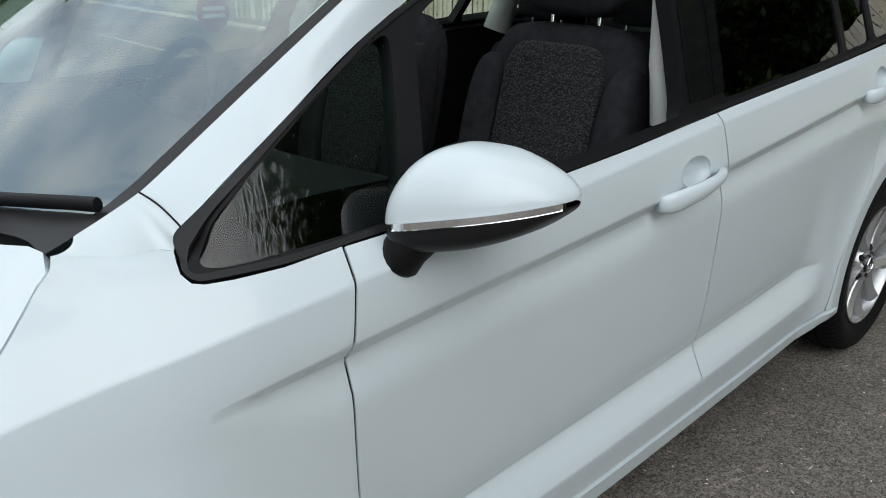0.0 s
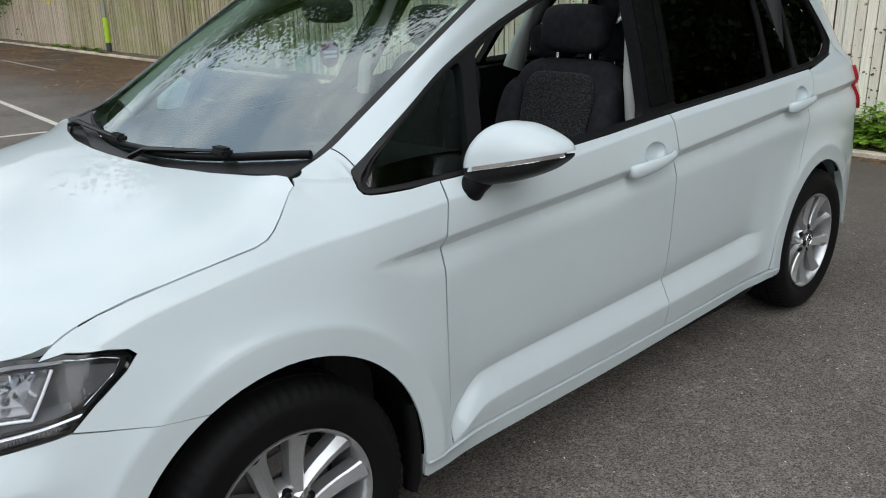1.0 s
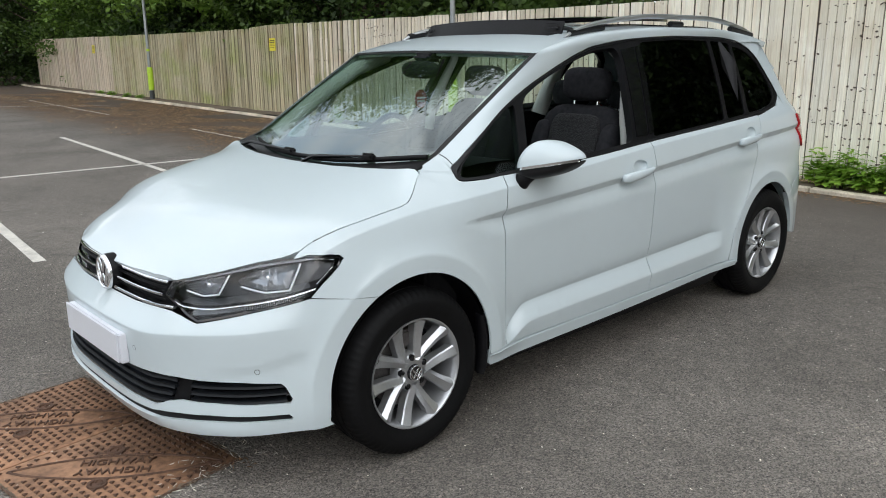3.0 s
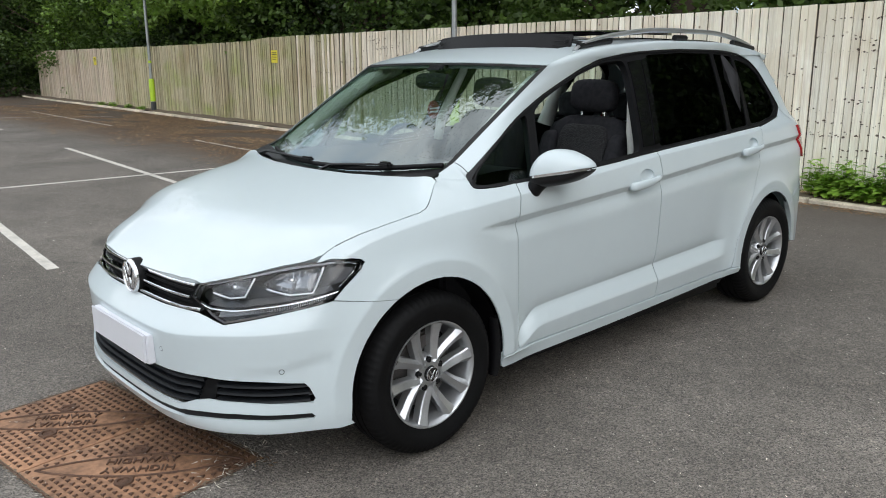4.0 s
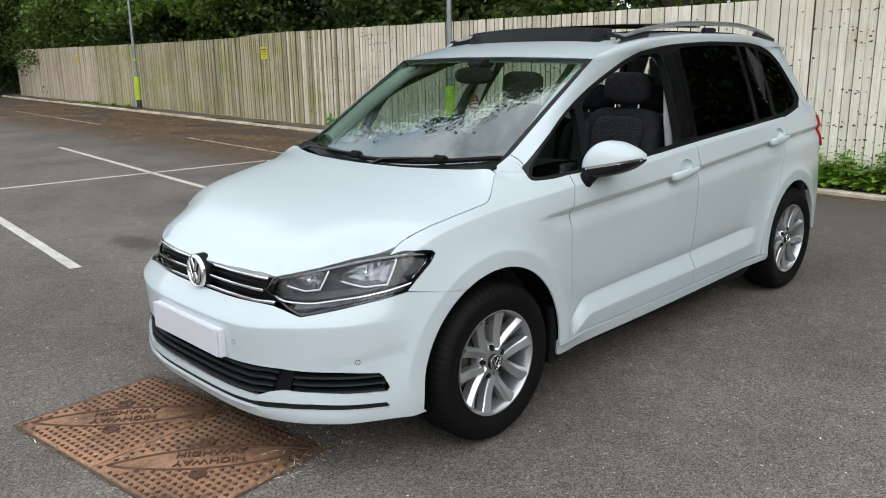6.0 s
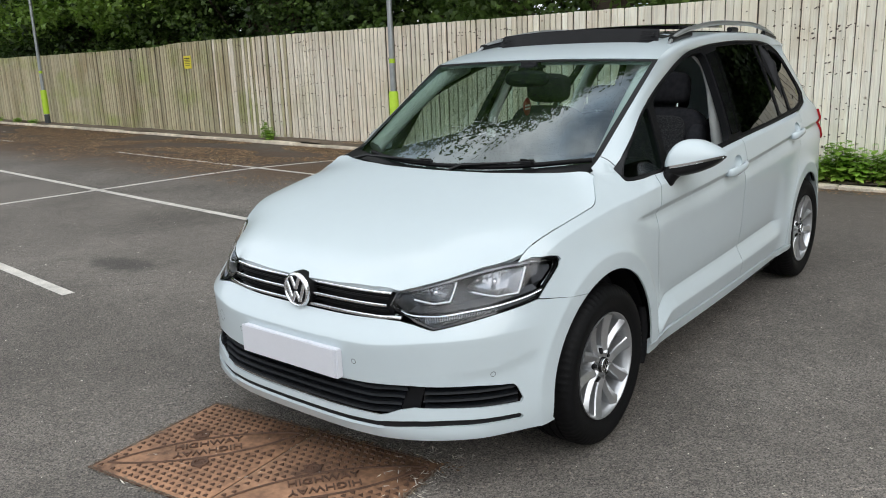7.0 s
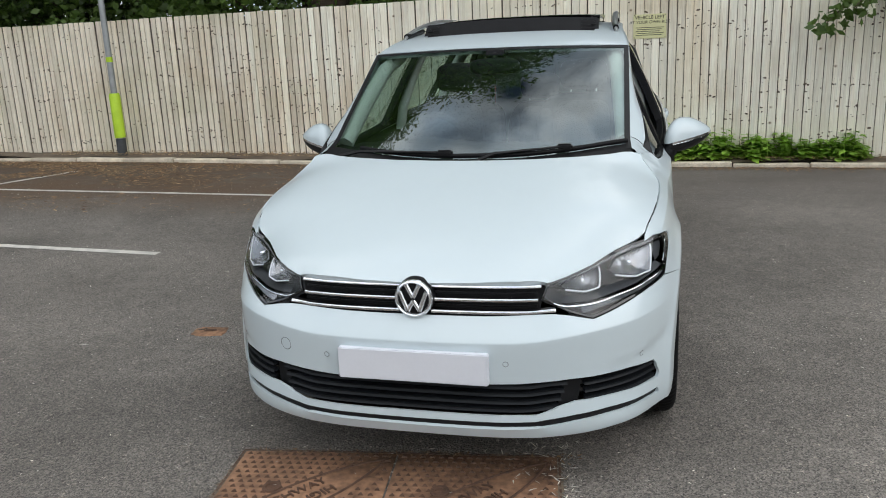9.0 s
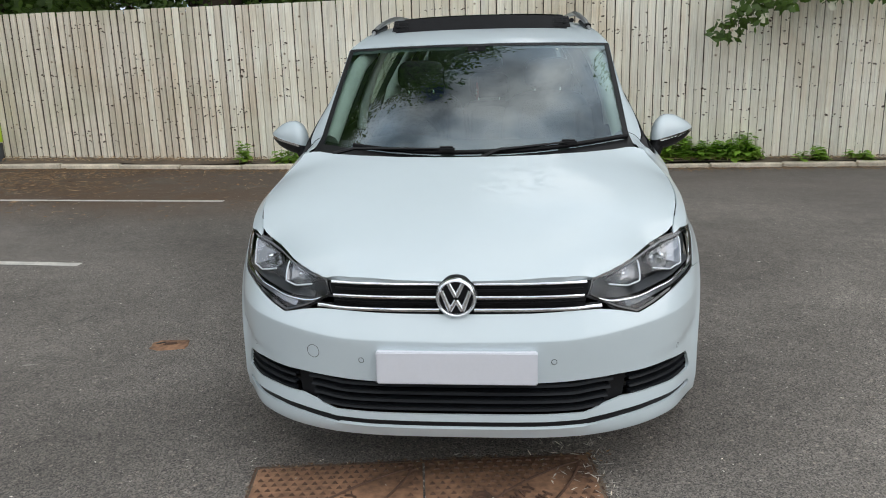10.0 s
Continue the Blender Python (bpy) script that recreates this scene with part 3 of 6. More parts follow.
KNEELINES = [[(s_y(y), lerp1(y, KNEE) + q) for y in np.arange(-.44, 3.1, .03)] for q in (-.004, 0, .004)]
ARCHLINES = [[(s_y(yc + r * math.cos(a)), (.325 if yc < 1 else .342) + r * math.sin(a)) for a in np.arange(-.1, 3.3, .05)] for yc, r in ((0, .443), (0, .451), (0, .459), (2.80, .429), (2.80, .437), (2.80, .445))]
CURLLINES = [[(s_y(y), lerp1(y, [(.16, 1.045), (.25, 1.036), (.298, 1.031), (.342, 1.073)]) + q) for y in np.arange(.155, .33, .012)] for q in (0, .004, .009, .016, .025)]

# bonnet: leading edge, shut lines along the wings, rounded rear corners
half = [(0, -.782), (.2, -.775), (.36, -.758)] + [(p[0] + .0005, p[1] - .001) for p in EDGE[:8]]
half += [(lerp1(y, BON_T) - .0042, y) for y in (-.437, -.41, -.385, -.34, -.3, -.2, -.1, 0, .03, .055, .08, .11, .135, .15)]
half += [(.698, .162), (.665, .156), (.60, .128), (.48, .085), (.3, .045), (.12, .028), (0, .025)]
outline = half + [(-x, y) for x, y in reversed(half[1:-1])]
vs, fs = fill(outline, (), (), .03)
bm = raw([(x, y, bonnet_z(x, y)) for x, y in vs], fs)
thicken(bm, .02)
part("bonnet", bm, PAINT, car, "white painted bonnet")

for sg in (1, -1):
    path = [(sg * (lerp1(y, BON_T) - .006), y, bonnet_edge_z(y) - .015) for y in np.arange(-.36, .165, .02)]
    part("bonnet_seal", sweep(path, .010, 8), RUBBER, car)

# bumper with its intake and the groove below it
INTAKE = [(0, .300), (.30, .300), (.425, .302), (.455, .311), (.50, .330), (.56, .344), (.70, .345), (.957, .336), (.966, .352), (.945, .396), (.930, .410), (.80, .420), (.551, .424), (.365, .413), (.2, .408), (0, .407)]
intake = [(s, z) for s, z in INTAKE] + [(-s, z) for s, z in reversed(INTAKE[1:-1])]
GROOVE = [(0, .250), (.30, .251), (.42, .254), (.455, .260), (.56, .273), (.68, .280), (.85, .278), (.957, .274), (.964, .284), (.950, .297), (.85, .300), (.68, .304), (.56, .298), (.455, .286), (.42, .280), (.30, .277), (0, .276)]
groove = [(s, z) for s, z in GROOVE] + [(-s, z) for s, z in reversed(GROOVE[1:-1])]
archF = arc(0, .325, .385, 180, 118.5)
right = [(0, .634), (.25, .636), (.448, .642), (.50, .642), (.56, .636), (.64, .6205), (.80, .648), (.95, .674), (1.048, .6945), (s_y(-.30), .6775)]
right += [(s_y(y), z) for y, z in reversed(archF)]
right += [(s_y(-.388), .244), (1.105, .231), (1.06, .227), (.85, .227), (.70, .226), (.58, .222), (.47, .215), (.43, .212), (.30, .211), (0, .211)]
outline = right + [(-s, z) for s, z in reversed(right[1:-1])]
bumper = skin("front_bumper", outline, PAINT, car, [intake, groove], [[(s, z0 + lerp1(abs(s), [(0, 0), (.35, .004), (.62, .030), (1.1, .052)])) for s in np.arange(-1.1, 1.11, .025)] for z0 in (.535, .5535, .5565, .560, .575, .60)] + [side_of(c, q) for c in ARCHLINES[:3] for q in (1, -1)]
              + [[(q * s, corner_fold(s) - k) for s in np.arange(.66, 1.02, .025)] for q in (1, -1) for k in (0, .020)]
              + [[(q * k, z) for z in np.arange(.285, .505, .03)] for q in (1, -1) for k in (1.021, 1.037)], .022, .012)
skin("groove_trim", [(s, z + (.006 if z > lerp1(abs(s), [(0, .263), (.42, .267), (.56, .288), (.68, .297), (.96, .291)]) else -.006)) for s, z in groove], BLACK, bumper, (), (), .03, 0, .012)
skin("intake_backing", [(s * 1.005, z + (.008 if z > .36 else -.008)) for s, z in intake], GLOSS, bumper, (), (), .05, 0, .045)


def band(name, s0, s1, zf, height, proud, depth, mat, parent, n=40, label=""):
    """A bar that follows the nose from s0 to s1 at height zf(s)."""
    bm = bmesh.new()
    rows = []
    for i in range(n + 1):
        s = s0 + (s1 - s0) * i / n
        z = zf(s)
        row = []
        for dz, dp in ((-.5, -depth), (-.5, proud * .6), (-.2, proud), (.2, proud), (.5, proud * .6), (.5, -depth)):
            x, y, zz = body(s, z + dz * height)
            k = abs(s)
            nx = float(np.interp(k, PLAN_S, _tan[:, 1])) * (1 if s >= 0 else -1)
            ny = -float(np.interp(k, PLAN_S, _tan[:, 0]))
            row.append(bm.verts.new((x + nx * dp, y + ny * dp, zz)))
        rows.append(row)
    for a, b in zip(rows, rows[1:]):
        for k in range(5):
            bm.faces.new((a[k], b[k], b[k + 1], a[k + 1]))
    bm.faces.new(rows[0])
    bm.faces.new(list(reversed(rows[-1])))
    bmesh.ops.recalc_face_normals(bm, faces=list(bm.faces))
    sharpen(bm, 50)
    return part(name, bm, mat, parent, label)


for k in range(4):
    zc = .318 + .0265 * k
    band("intake_slat", -.50 - .012 * k, .50 + .012 * k, lambda s, q=zc: q + .010 * ease(.38, .5, abs(s)), .014, -.012, .03, INTAKE_MAT, bumper)
for sg in (1, -1):
    side_plate = [(.50, .320), (.575, .335), (.60, .424), (.535, .422)]
    skin("intake_divider", side_of(side_plate, sg), RUBBER, bumper, (), (), .03, .012, .026)
    for k in range(3):
        band("intake_slat", sg * .60, sg * .948, lambda s, q=k: .346 + .026 * q + .004 * (abs(s) - .6), .012, -.010, .03, INTAKE_MAT, bumper, 14)
# parking sensors and towing-eye cap
for s, z, r in ((.322, .487, .010), (-.322, .487, .010), (.852, .458, .010), (-.852, .458, .010), (-.50, .505, .024)):
    ring = [(s + r * math.cos(a * math.pi / 12), z + r * math.sin(a * math.pi / 12)) for a in range(24)]
    hole = [(s + (r - .0018) * math.cos(a * math.pi / 12), z + (r - .0018) * math.sin(a * math.pi / 12)) for a in range(24)]
    skin("sensor_rim" if r < .02 else "tow_cap_seam", ring, RUBBER, bumper, [hole], (), .006, 0, -.0015)
    if r < .02:
        skin("parking_sensor", hole, PAINT, bumper, (), (), .006, 0, -.002)

# blank number plate on its carrier
plate = part("number_plate", box(-.262, .262, -.880, -.872, .420, .531, .003), PLATE, car, "blank white number plate")
part("plate_carrier", box(-.266, .266, -.871, -.840, .415, .527, .004), PLATE, plate)

# upper grille
gr = [(0, .632), (.25, .634), (.45, .647), (.462, .70), (.475, .742), (.36, .752), (0, .757)]
grille = skin("grille", gr + [(-s, z) for s, z in reversed(gr[1:-1])], RUBBER, car, (), (), .04, 0, .03, "black grille with three chrome bars")
for z0, h, reach in ((.733, .0095, .455), (.690, .0095, .440), (.648, .0105, .505)):
    for sg in (1, -1):
        band("chrome_bar", sg * .058, sg * reach, lambda s, q=z0: q + (.005 * ease(.40, .49, abs(s)) - .006 * ease(.50, .56, abs(s)) if q < .66 else 0), h, .004, .02, CHROME, grille, 20)
    band("grille_slat", -.44, .44, lambda s, q=z0: q - .022, .006, -.012, .012, BLACK, grille, 24)

# round emblem
BADGE = pose(0, -.800, .694, 0, 0, 0)


def flat_front(bm, m):
    """Turns a mesh made round the x axis to face the nose."""
    bm.transform(m @ pose(0, 0, 0, 0, 0, -90))
    return bm


EMBLEM = material("satin_chrome", (0.76, 0.77, 0.79), 0.17, metal=0.85, vary=0.03, scale=30)
emblem = part("emblem", flat_front(lathe([(0, .004), (.060, .004), (.066, .001), (.069, -.010), (.069, -.04)], 48), BADGE), RUBBER, car, "round chrome emblem")
part("emblem_ring", flat_front(lathe([(.0535, .004), (.055, .010), (.059, .0135), (.063, .012), (.067, .006), (.0685, -.002)], 48), BADGE), EMBLEM, emblem)
for x0, z0, x1, z1 in ((-.023, .050, -.001, .006), (.023, .050, .001, .006), (-.047, .026, -.021, -.042), (-.021, -.042, 0, -.006), (.021, -.042, 0, -.006), (.047, .026, .021, -.042)):
    b = sweep([(x0, -.004, z0), (x1, -.004, z1)], .0078, 8, .7, (0, 1, 0))
    b.transform(pose(0, -.805, .694))
    part("emblem_bar", b, EMBLEM, emblem)

# headlights
LAMP = [(.452, .690), (.50, .668), (.56, .646), (.64, .625), (.80, .652), (.95, .675), (1.05, .698), (1.095, .738), (1.162, .789), (1.180, .812), (1.170, .823), (1.133, .829), (1.062, .832), (.961, .818), (.875, .806), (.735, .787), (.56, .756), (.478, .741)]


def inward(pts, w):
    """A closed outline moved inwards by w."""
    n = len(pts)
    area = sum(pts[i][0] * pts[(i + 1) % n][1] - pts[(i + 1) % n][0] * pts[i][1] for i in range(n))
    k = w if area > 0 else -w
    out = []
    for i in range(n):
        (x0, y0), (x1, y1), (x2, y2) = pts[i - 1], pts[i], pts[(i + 1) % n]
        a, b = Vector((x1 - x0, y1 - y0)).normalized(), Vector((x2 - x1, y2 - y1)).normalized()
        m = Vector((-a.y - b.y, a.x + b.x)).normalized()
        c = max(.5, m.dot(Vector((-a.y, a.x))))
        out.append((x1 + m.x * k / c, y1 + m.y * k / c))
    return out


def sunk(s, z, dp):
    """A place dp behind the car's skin."""
    x, y, zz = body(s, z)
    k = abs(s)
    nx, ny = float(np.interp(k, PLAN_S, _tan[:, 1])) * (1 if s >= 0 else -1), -float(np.interp(k, PLAN_S, _tan[:, 0]))
    return x - nx * dp, y - ny * dp, zz


def ribbon(rows, n=40):
    """A sheet between lines of (arc length, height, depth), each line a list of places."""
    lines = []
    for line in rows:
        s0, s1 = line[0][0], line[-1][0]
        zl, dl = [(abs(p[0]), p[1]) for p in line], [(abs(p[0]), p[2]) for p in line]
        lines.append([sunk(s, lerp1(abs(s), zl), lerp1(abs(s), dl)) for s in np.linspace(s0, s1, n + 1)])
    return raw([p for l2 in lines for p in l2], [(j * (n + 1) + i, j * (n + 1) + i + 1, (j + 1) * (n + 1) + i + 1, (j + 1) * (n + 1) + i) for j in range(len(lines) - 1) for i in range(n)])


UNITS = ([(.800, .735), (.780, .752), (.855, .779), (.95, .795), (1.038, .806), (1.012, .764), (.985, .722), (.90, .717)],
         [(.552, .713), (.535, .727), (.60, .745), (.67, .757), (.738, .766), (.722, .736), (.705, .707), (.64, .700)])
for sg in (1, -1):
    pts = side_of(LAMP, sg)
    lamp = skin("headlight", pts, LAMP_BACK, car, (), (), .04, .0, .062, "clear headlight with two silver reflectors")
    inner = inward(pts, .0060)
    skin("lamp_rim", pts, GLOSS, lamp, [inner], (), .02, .010, .002)
    skin("lamp_lens", inner, LENS, lamp, (), (), .03, 0, .001)
    # pale shelf along the top, chrome strip and ribbed indicator along the foot
    part("lamp_shelf", ribbon([[(sg * a, b, d) for a, b, d in row] for row in (
        [(.52, .742, .004), (.57, .751, .004), (.735, .781, .004), (.875, .800, .004), (.961, .812, .004), (1.06, .826, .004)],
        [(.53, .738, .008), (.58, .746, .010), (.735, .771, .011), (.875, .790, .012), (.961, .802, .012), (1.06, .817, .010)])]), SHELF, lamp)
    part("lamp_ledge", ribbon([[(sg * a, b, d) for a, b, d in row] for row in (
        [(.53, .672, .012), (.64, .670, .012), (.80, .687, .012), (.95, .708, .012), (1.06, .730, .012)],
        [(.55, .684, .040), (.64, .684, .045), (.80, .701, .045), (.95, .721, .045), (1.06, .742, .03)])]), LAMP_HOUSE, lamp)
    band("chrome_strip", sg * .50, sg * 1.075, lambda s: lerp1(abs(s), [(.46, .688), (.56, .662), (.64, .661), (.80, .678), (.95, .699), (1.08, .727)]), .0052, -.005, .014, CHROME, lamp, 40)
    foot_lo, foot_hi = [(.62, .640), (.80, .660), (.95, .683), (1.05, .708)], [(.59, .655), (.66, .657), (.80, .671), (.95, .693), (1.05, .716)]
    n = 132
    vv = []
    for j in range(2):
        for i in range(n + 1):
            q = sg * (.605 + .440 * i / n)
            vv.append(sunk(q, lerp1(abs(q), foot_hi if j else foot_lo), .006 + .005 * (i % 2)))
    indicator = part("indicator", raw(vv, [(i, i + 1, n + 2 + i, n + 1 + i) for i in range(n)]), PRISM, lamp, smooth=False)
    skin("lamp_side", side_of([(1.055, .750), (1.10, .760), (1.145, .793), (1.150, .806), (1.055, .812)], sg), LAMP_HOUSE, lamp, (), (), .03, 0, .030)
    rear = [(sg * 1.082, .738), (sg * 1.145, .787), (sg * 1.160, .808), (sg * 1.135, .816), (sg * 1.06, .820)]
    part("lamp_trim", sweep([sunk(a, b, .012) for a, b in resample(rear, .012, False)], .0016, 6), CHROME, lamp)
    for ui, U in enumerate(UNITS):
        cs, cz = sum(p[0] for p in U) / len(U), sum(p[1] for p in U) / len(U)
        m = len(U)
        vv, ff = [], []
        for dp, k in ((.016, 1.0), (.034, .93), (.050, .72), (.058, .38)):
            vv += [sunk(sg * (cs + (p[0] - cs) * k), cz + (p[1] - cz) * k, dp) for p in U]
        for j in range(3):
            for i in range(m):
                ff.append((j * m + i, j * m + (i + 1) % m, (j + 1) * m + (i + 1) % m, (j + 1) * m + i))
        ff.append(tuple(3 * m + i for i in range(m)))
        rb = raw(vv, ff)
        bmesh.ops.recalc_face_normals(rb, faces=list(rb.faces))
        refl = part("reflector", rb, REFL, lamp, smooth=False)
        # bright bar round the foot and the outer end of each unit
        bar = [(sg * U[i % m][0], U[i % m][1]) for i in (4, 5, 6, 7, 8)]
        part("bracket_bar", sweep([sunk(a, b, .015) for a, b in resample(bar, .012, False)], .0031, 8), LAMP_LED, refl)
        # chrome ribs in the upper half
        for i in range(7):
            q = U[2][0] + (U[4][0] - U[2][0]) * (i + .5) / 7
            ztop = lerp1(q, [(U[2][0], U[2][1]), (U[4][0], U[4][1])])
            part("reflector_rib", sweep([sunk(sg * q, ztop - .001, .020), sunk(sg * q, ztop - .020, .046)], .0028, 6), CHROME, refl)
        bb = lathe([(0, .012), (.006, .010), (.010, .004), (.011, -.02)], 16)
        bx, by, bz = sunk(sg * cs, cz, .036)
        bb.transform(pose(bx, by, bz) @ pose(0, 0, 0, 0, 0, -90 + sg * 35))
        part("bulb_cap", bb, CHROME, refl)

# flank panels
GAP = .0024
CREASES = [[(s_y(y), crease_z(y) + q * (.25 + .75 * min(1.0, max(0.0, (y - .265) / .22)))) for y in np.arange(.26, 3.4, .03)] for q in (.003, 0, -.004, -.032, -.036, -.060, -.085, -.11)]
LOWLINES = [[(s_y(y), low_z(y) + q) for y in list(np.arange(.5, .68, .012)) + list(np.arange(.69, 2.28, .03))] for q in (.050, .017, .004, 0, -.004, -.020)]
LOWLINES += [[(s_y(y), .20 + (.380 - .20) * (low_z(y) - .20) / .26 + q) for y in np.arange(.5, 2.28, .03)] for q in (.005, 0, -.005)]
WINDOW_LOW = [(.315, 1.008), (.42, 1.006), (.56, 1.012), (1.06, 1.032), (1.52, 1.062), (2.41, 1.105), (2.80, 1.124), (3.03, 1.150), (3.115, 1.190)]
WINDOW_TOP = [(.297, 1.030), (.306, 1.046), (.325, 1.066), (.352, 1.088), (.50, 1.180), (.68, 1.280), (.86, 1.358), (1.04, 1.422), (1.20, 1.473), (1.36, 1.512), (1.68, 1.545), (2.12, 1.560), (2.60, 1.555), (2.85, 1.535), (2.99, 1.49), (3.06, 1.43), (3.125, 1.26)]


def low_edge(y):
    return lerp1(y, WINDOW_LOW)


wing = [(-.462, .8205), (-.41, .835), (-.338, .8325), (-.304, .8265), (-.291, .814), (-.316, .788), (-.3804, .738), (-.425, .6975), (-.30, .6788)]
wing += arc(0, .325, .385, 118, -4)
wing += [(.390, .293), (.495 - GAP, .296), (.495 - GAP, .6), (.4945 - GAP, .75), (.4945 - GAP, .88), (.515 - GAP, 1.008)]
wing += [(.42, 1.002), (.35, 1.002), (.313, 1.004), (.298, 1.008), (.291, 1.019), (.293, 1.030), (.300, 1.040)]
wing += [(.285, 1.043), (.262, 1.044), (.235, 1.046), (.208, 1.050), (.185, 1.053), (.168, 1.0555)]
wing += [(y, bonnet_edge_z(y)) for y in (.155, .139, .115, .09, .06, .034, 0, -.05, -.10, -.15, -.22, -.28, -.34, -.385, -.41, -.437)]
fdoor = [(.495 + GAP, .297), (1.0, .303), (1.55 - GAP, .311), (1.558 - GAP, .6), (1.556 - GAP, .9), (1.53 - GAP, 1.058)]
fdoor += [(y, low_edge(y) - .004) for y in (1.4, 1.2, 1.0, .8, .65, .58)] + [(.515 + GAP, 1.007), (.4945 + GAP, .88), (.4945 + GAP, .75), (.495 + GAP, .6)]
rdoor = [(1.55 + GAP, .311), (2.0, .317), (2.33, .323), (2.345, .37), (2.365, .47), (2.44, .605), (2.535, .72), (2.60, .84), (2.645, .96), (2.675, 1.05), (2.69, 1.112)]
rdoor += [(y, low_edge(y) - .004) for y in (2.4, 2.1, 1.8, 1.6)] + [(1.53 + GAP, 1.058), (1.556 + GAP, .9), (1.558 + GAP, .6)]
g2 = .004
quarter = [(2.335 + g2, .323), (2.40, .318)] + arc(2.80, .342, .372, 187, 40) + [(3.09, .605), (3.20, .655), (3.33, .69), (3.38, .74), (3.36, .88)]
quarter += [(3.345, 1.0), (3.30, 1.06), (3.22, 1.12), (3.135, 1.20), (3.05, 1.150), (2.8, 1.119), (2.69 + g2, 1.108), (2.675 + g2, 1.05), (2.645 + g2, .96), (2.60 + g2, .84), (2.535 + g2, .72), (2.44 + g2, .605), (2.365 + g2, .47), (2.345 + g2, .37)]
sill = [(.402, .2875), (1.0, .2965), (1.6, .305), (2.41, .315), (2.415, .285), (2.3, .280), (1.4, .255), (.5, .234), (.412, .231), (.400, .240)]

lx = {}
for sg in (1, -1):
    w = skin("front_wing", side_of(yz(wing), sg), PAINT, car, (), [side_of(c, sg) for c in CREASES + ARCHLINES + KNEELINES + CURLLINES], .022, .008)
    cups = [[(s_y(yc + .058 * math.cos(a * math.pi / 12)), crease_z(yc) + .022 + .033 * math.sin(a * math.pi / 12)) for a in range(24)] for yc in (1.27 + .55 * .255, 2.40 + .55 * .255)]
    fd = skin("front_door", side_of(yz(fdoor), sg), PAINT, car, [side_of(cups[0], sg)], [side_of(c, sg) for c in CREASES + LOWLINES + ARCHLINES + KNEELINES], .026, .005)
    rd = skin("rear_door", side_of(yz(rdoor), sg), PAINT, car, [side_of(cups[1], sg)], [side_of(c, sg) for c in CREASES + LOWLINES + ARCHLINES + KNEELINES], .026, .005)
    qp = skin("rear_quarter", side_of(yz(quarter), sg), PAINT, car, (), [side_of(c, sg) for c in CREASES + ARCHLINES], .026, .008)
    skin("sill", side_of(yz(sill), sg), PAINT, car, (), (), .025, .03, -.006)
    lx[sg] = (w, fd, rd, qp)
    # dark inner skin behind the shut lines, with the wheel housings cut out
    inner = [(-.30, .60), (-.30, .78), (-.2, .86), (0, .93), (.25, .97), (.6, .985), (1.5, 1.03), (2.6, 1.08), (3.2, 1.08), (3.3, .75), (3.2, .62)] + arc(2.80, .342, .40, 40, 190) + [(2.3, .22), (.5, .22)] + arc(0, .325, .41, -15, 140)
    skin("inner_panel", side_of(yz(inner), sg), CABIN, car, (), (), .07, 0, .035)

# rubber seals behind the shut lines
SEAM_F = [(.495, .300), (.495, .5), (.4945, .75), (.4945, .88), (.514, 1.0)]
SEAM_M = [(1.55, .314), (1.558, .6), (1.556, .9), (1.535, 1.05)]
SEAM_R = [(2.347, .36), (2.367, .47), (2.442, .605), (2.537, .72), (2.602, .84), (2.647, .96), (2.677, 1.05), (2.69, 1.10)]
for sg in (1, -1):
    for seam in (SEAM_F, SEAM_M, SEAM_R):
        ring = [(y - .0055, z) for y, z in seam] + [(y + .0055, z) for y, z in reversed(seam)]
        skin("door_seal", side_of(yz(ring), sg), RUBBER, car, (), (), .02, 0, .0035)

# window band: black surround with four panes a side
outer = [(.294, 1.020), (.302, 1.010)] + [(y, z - .001) for y, z in WINDOW_LOW] + [(3.142, 1.21)] + list(reversed(WINDOW_TOP))
front_q = [(.318, 1.029), (.326, 1.020), (.36, 1.0165), (.63, 1.024), (.648, 1.060), (.716, 1.268), (.706, 1.278), (.60, 1.226), (.44, 1.129), (.350, 1.070), (.332, 1.048)]
front_w = [(.685, 1.034), (1.0, 1.046), (1.40, 1.070), (1.422, 1.10), (1.535, 1.45), (1.535, 1.490), (1.51, 1.505), (1.36, 1.494), (1.20, 1.455), (1.02, 1.397), (.88, 1.345), (.80, 1.308), (.768, 1.280)]
rear_w = [(1.590, 1.082), (2.31, 1.116), (2.322, 1.130), (2.466, 1.526), (2.45, 1.539), (2.12, 1.543), (1.79, 1.533), (1.742, 1.52)]
rear_n = [(2.350, 1.118), (2.570, 1.129), (2.586, 1.142), (2.738, 1.508), (2.725, 1.524), (2.515, 1.537), (2.502, 1.53)]


def rounded(pts, times=2):
    """A closed outline with its corners cut round."""
    for _ in range(times):
        out = []
        for i, (a, b) in enumerate(pts):
            c, d = pts[(i + 1) % len(pts)]
            k = min(.25, .012 / max(1e-6, math.hypot(c - a, d - b)))
            out += [(a + (c - a) * k, b + (d - b) * k), (c - (c - a) * k, d - (d - b) * k)]
        pts = out
    return pts


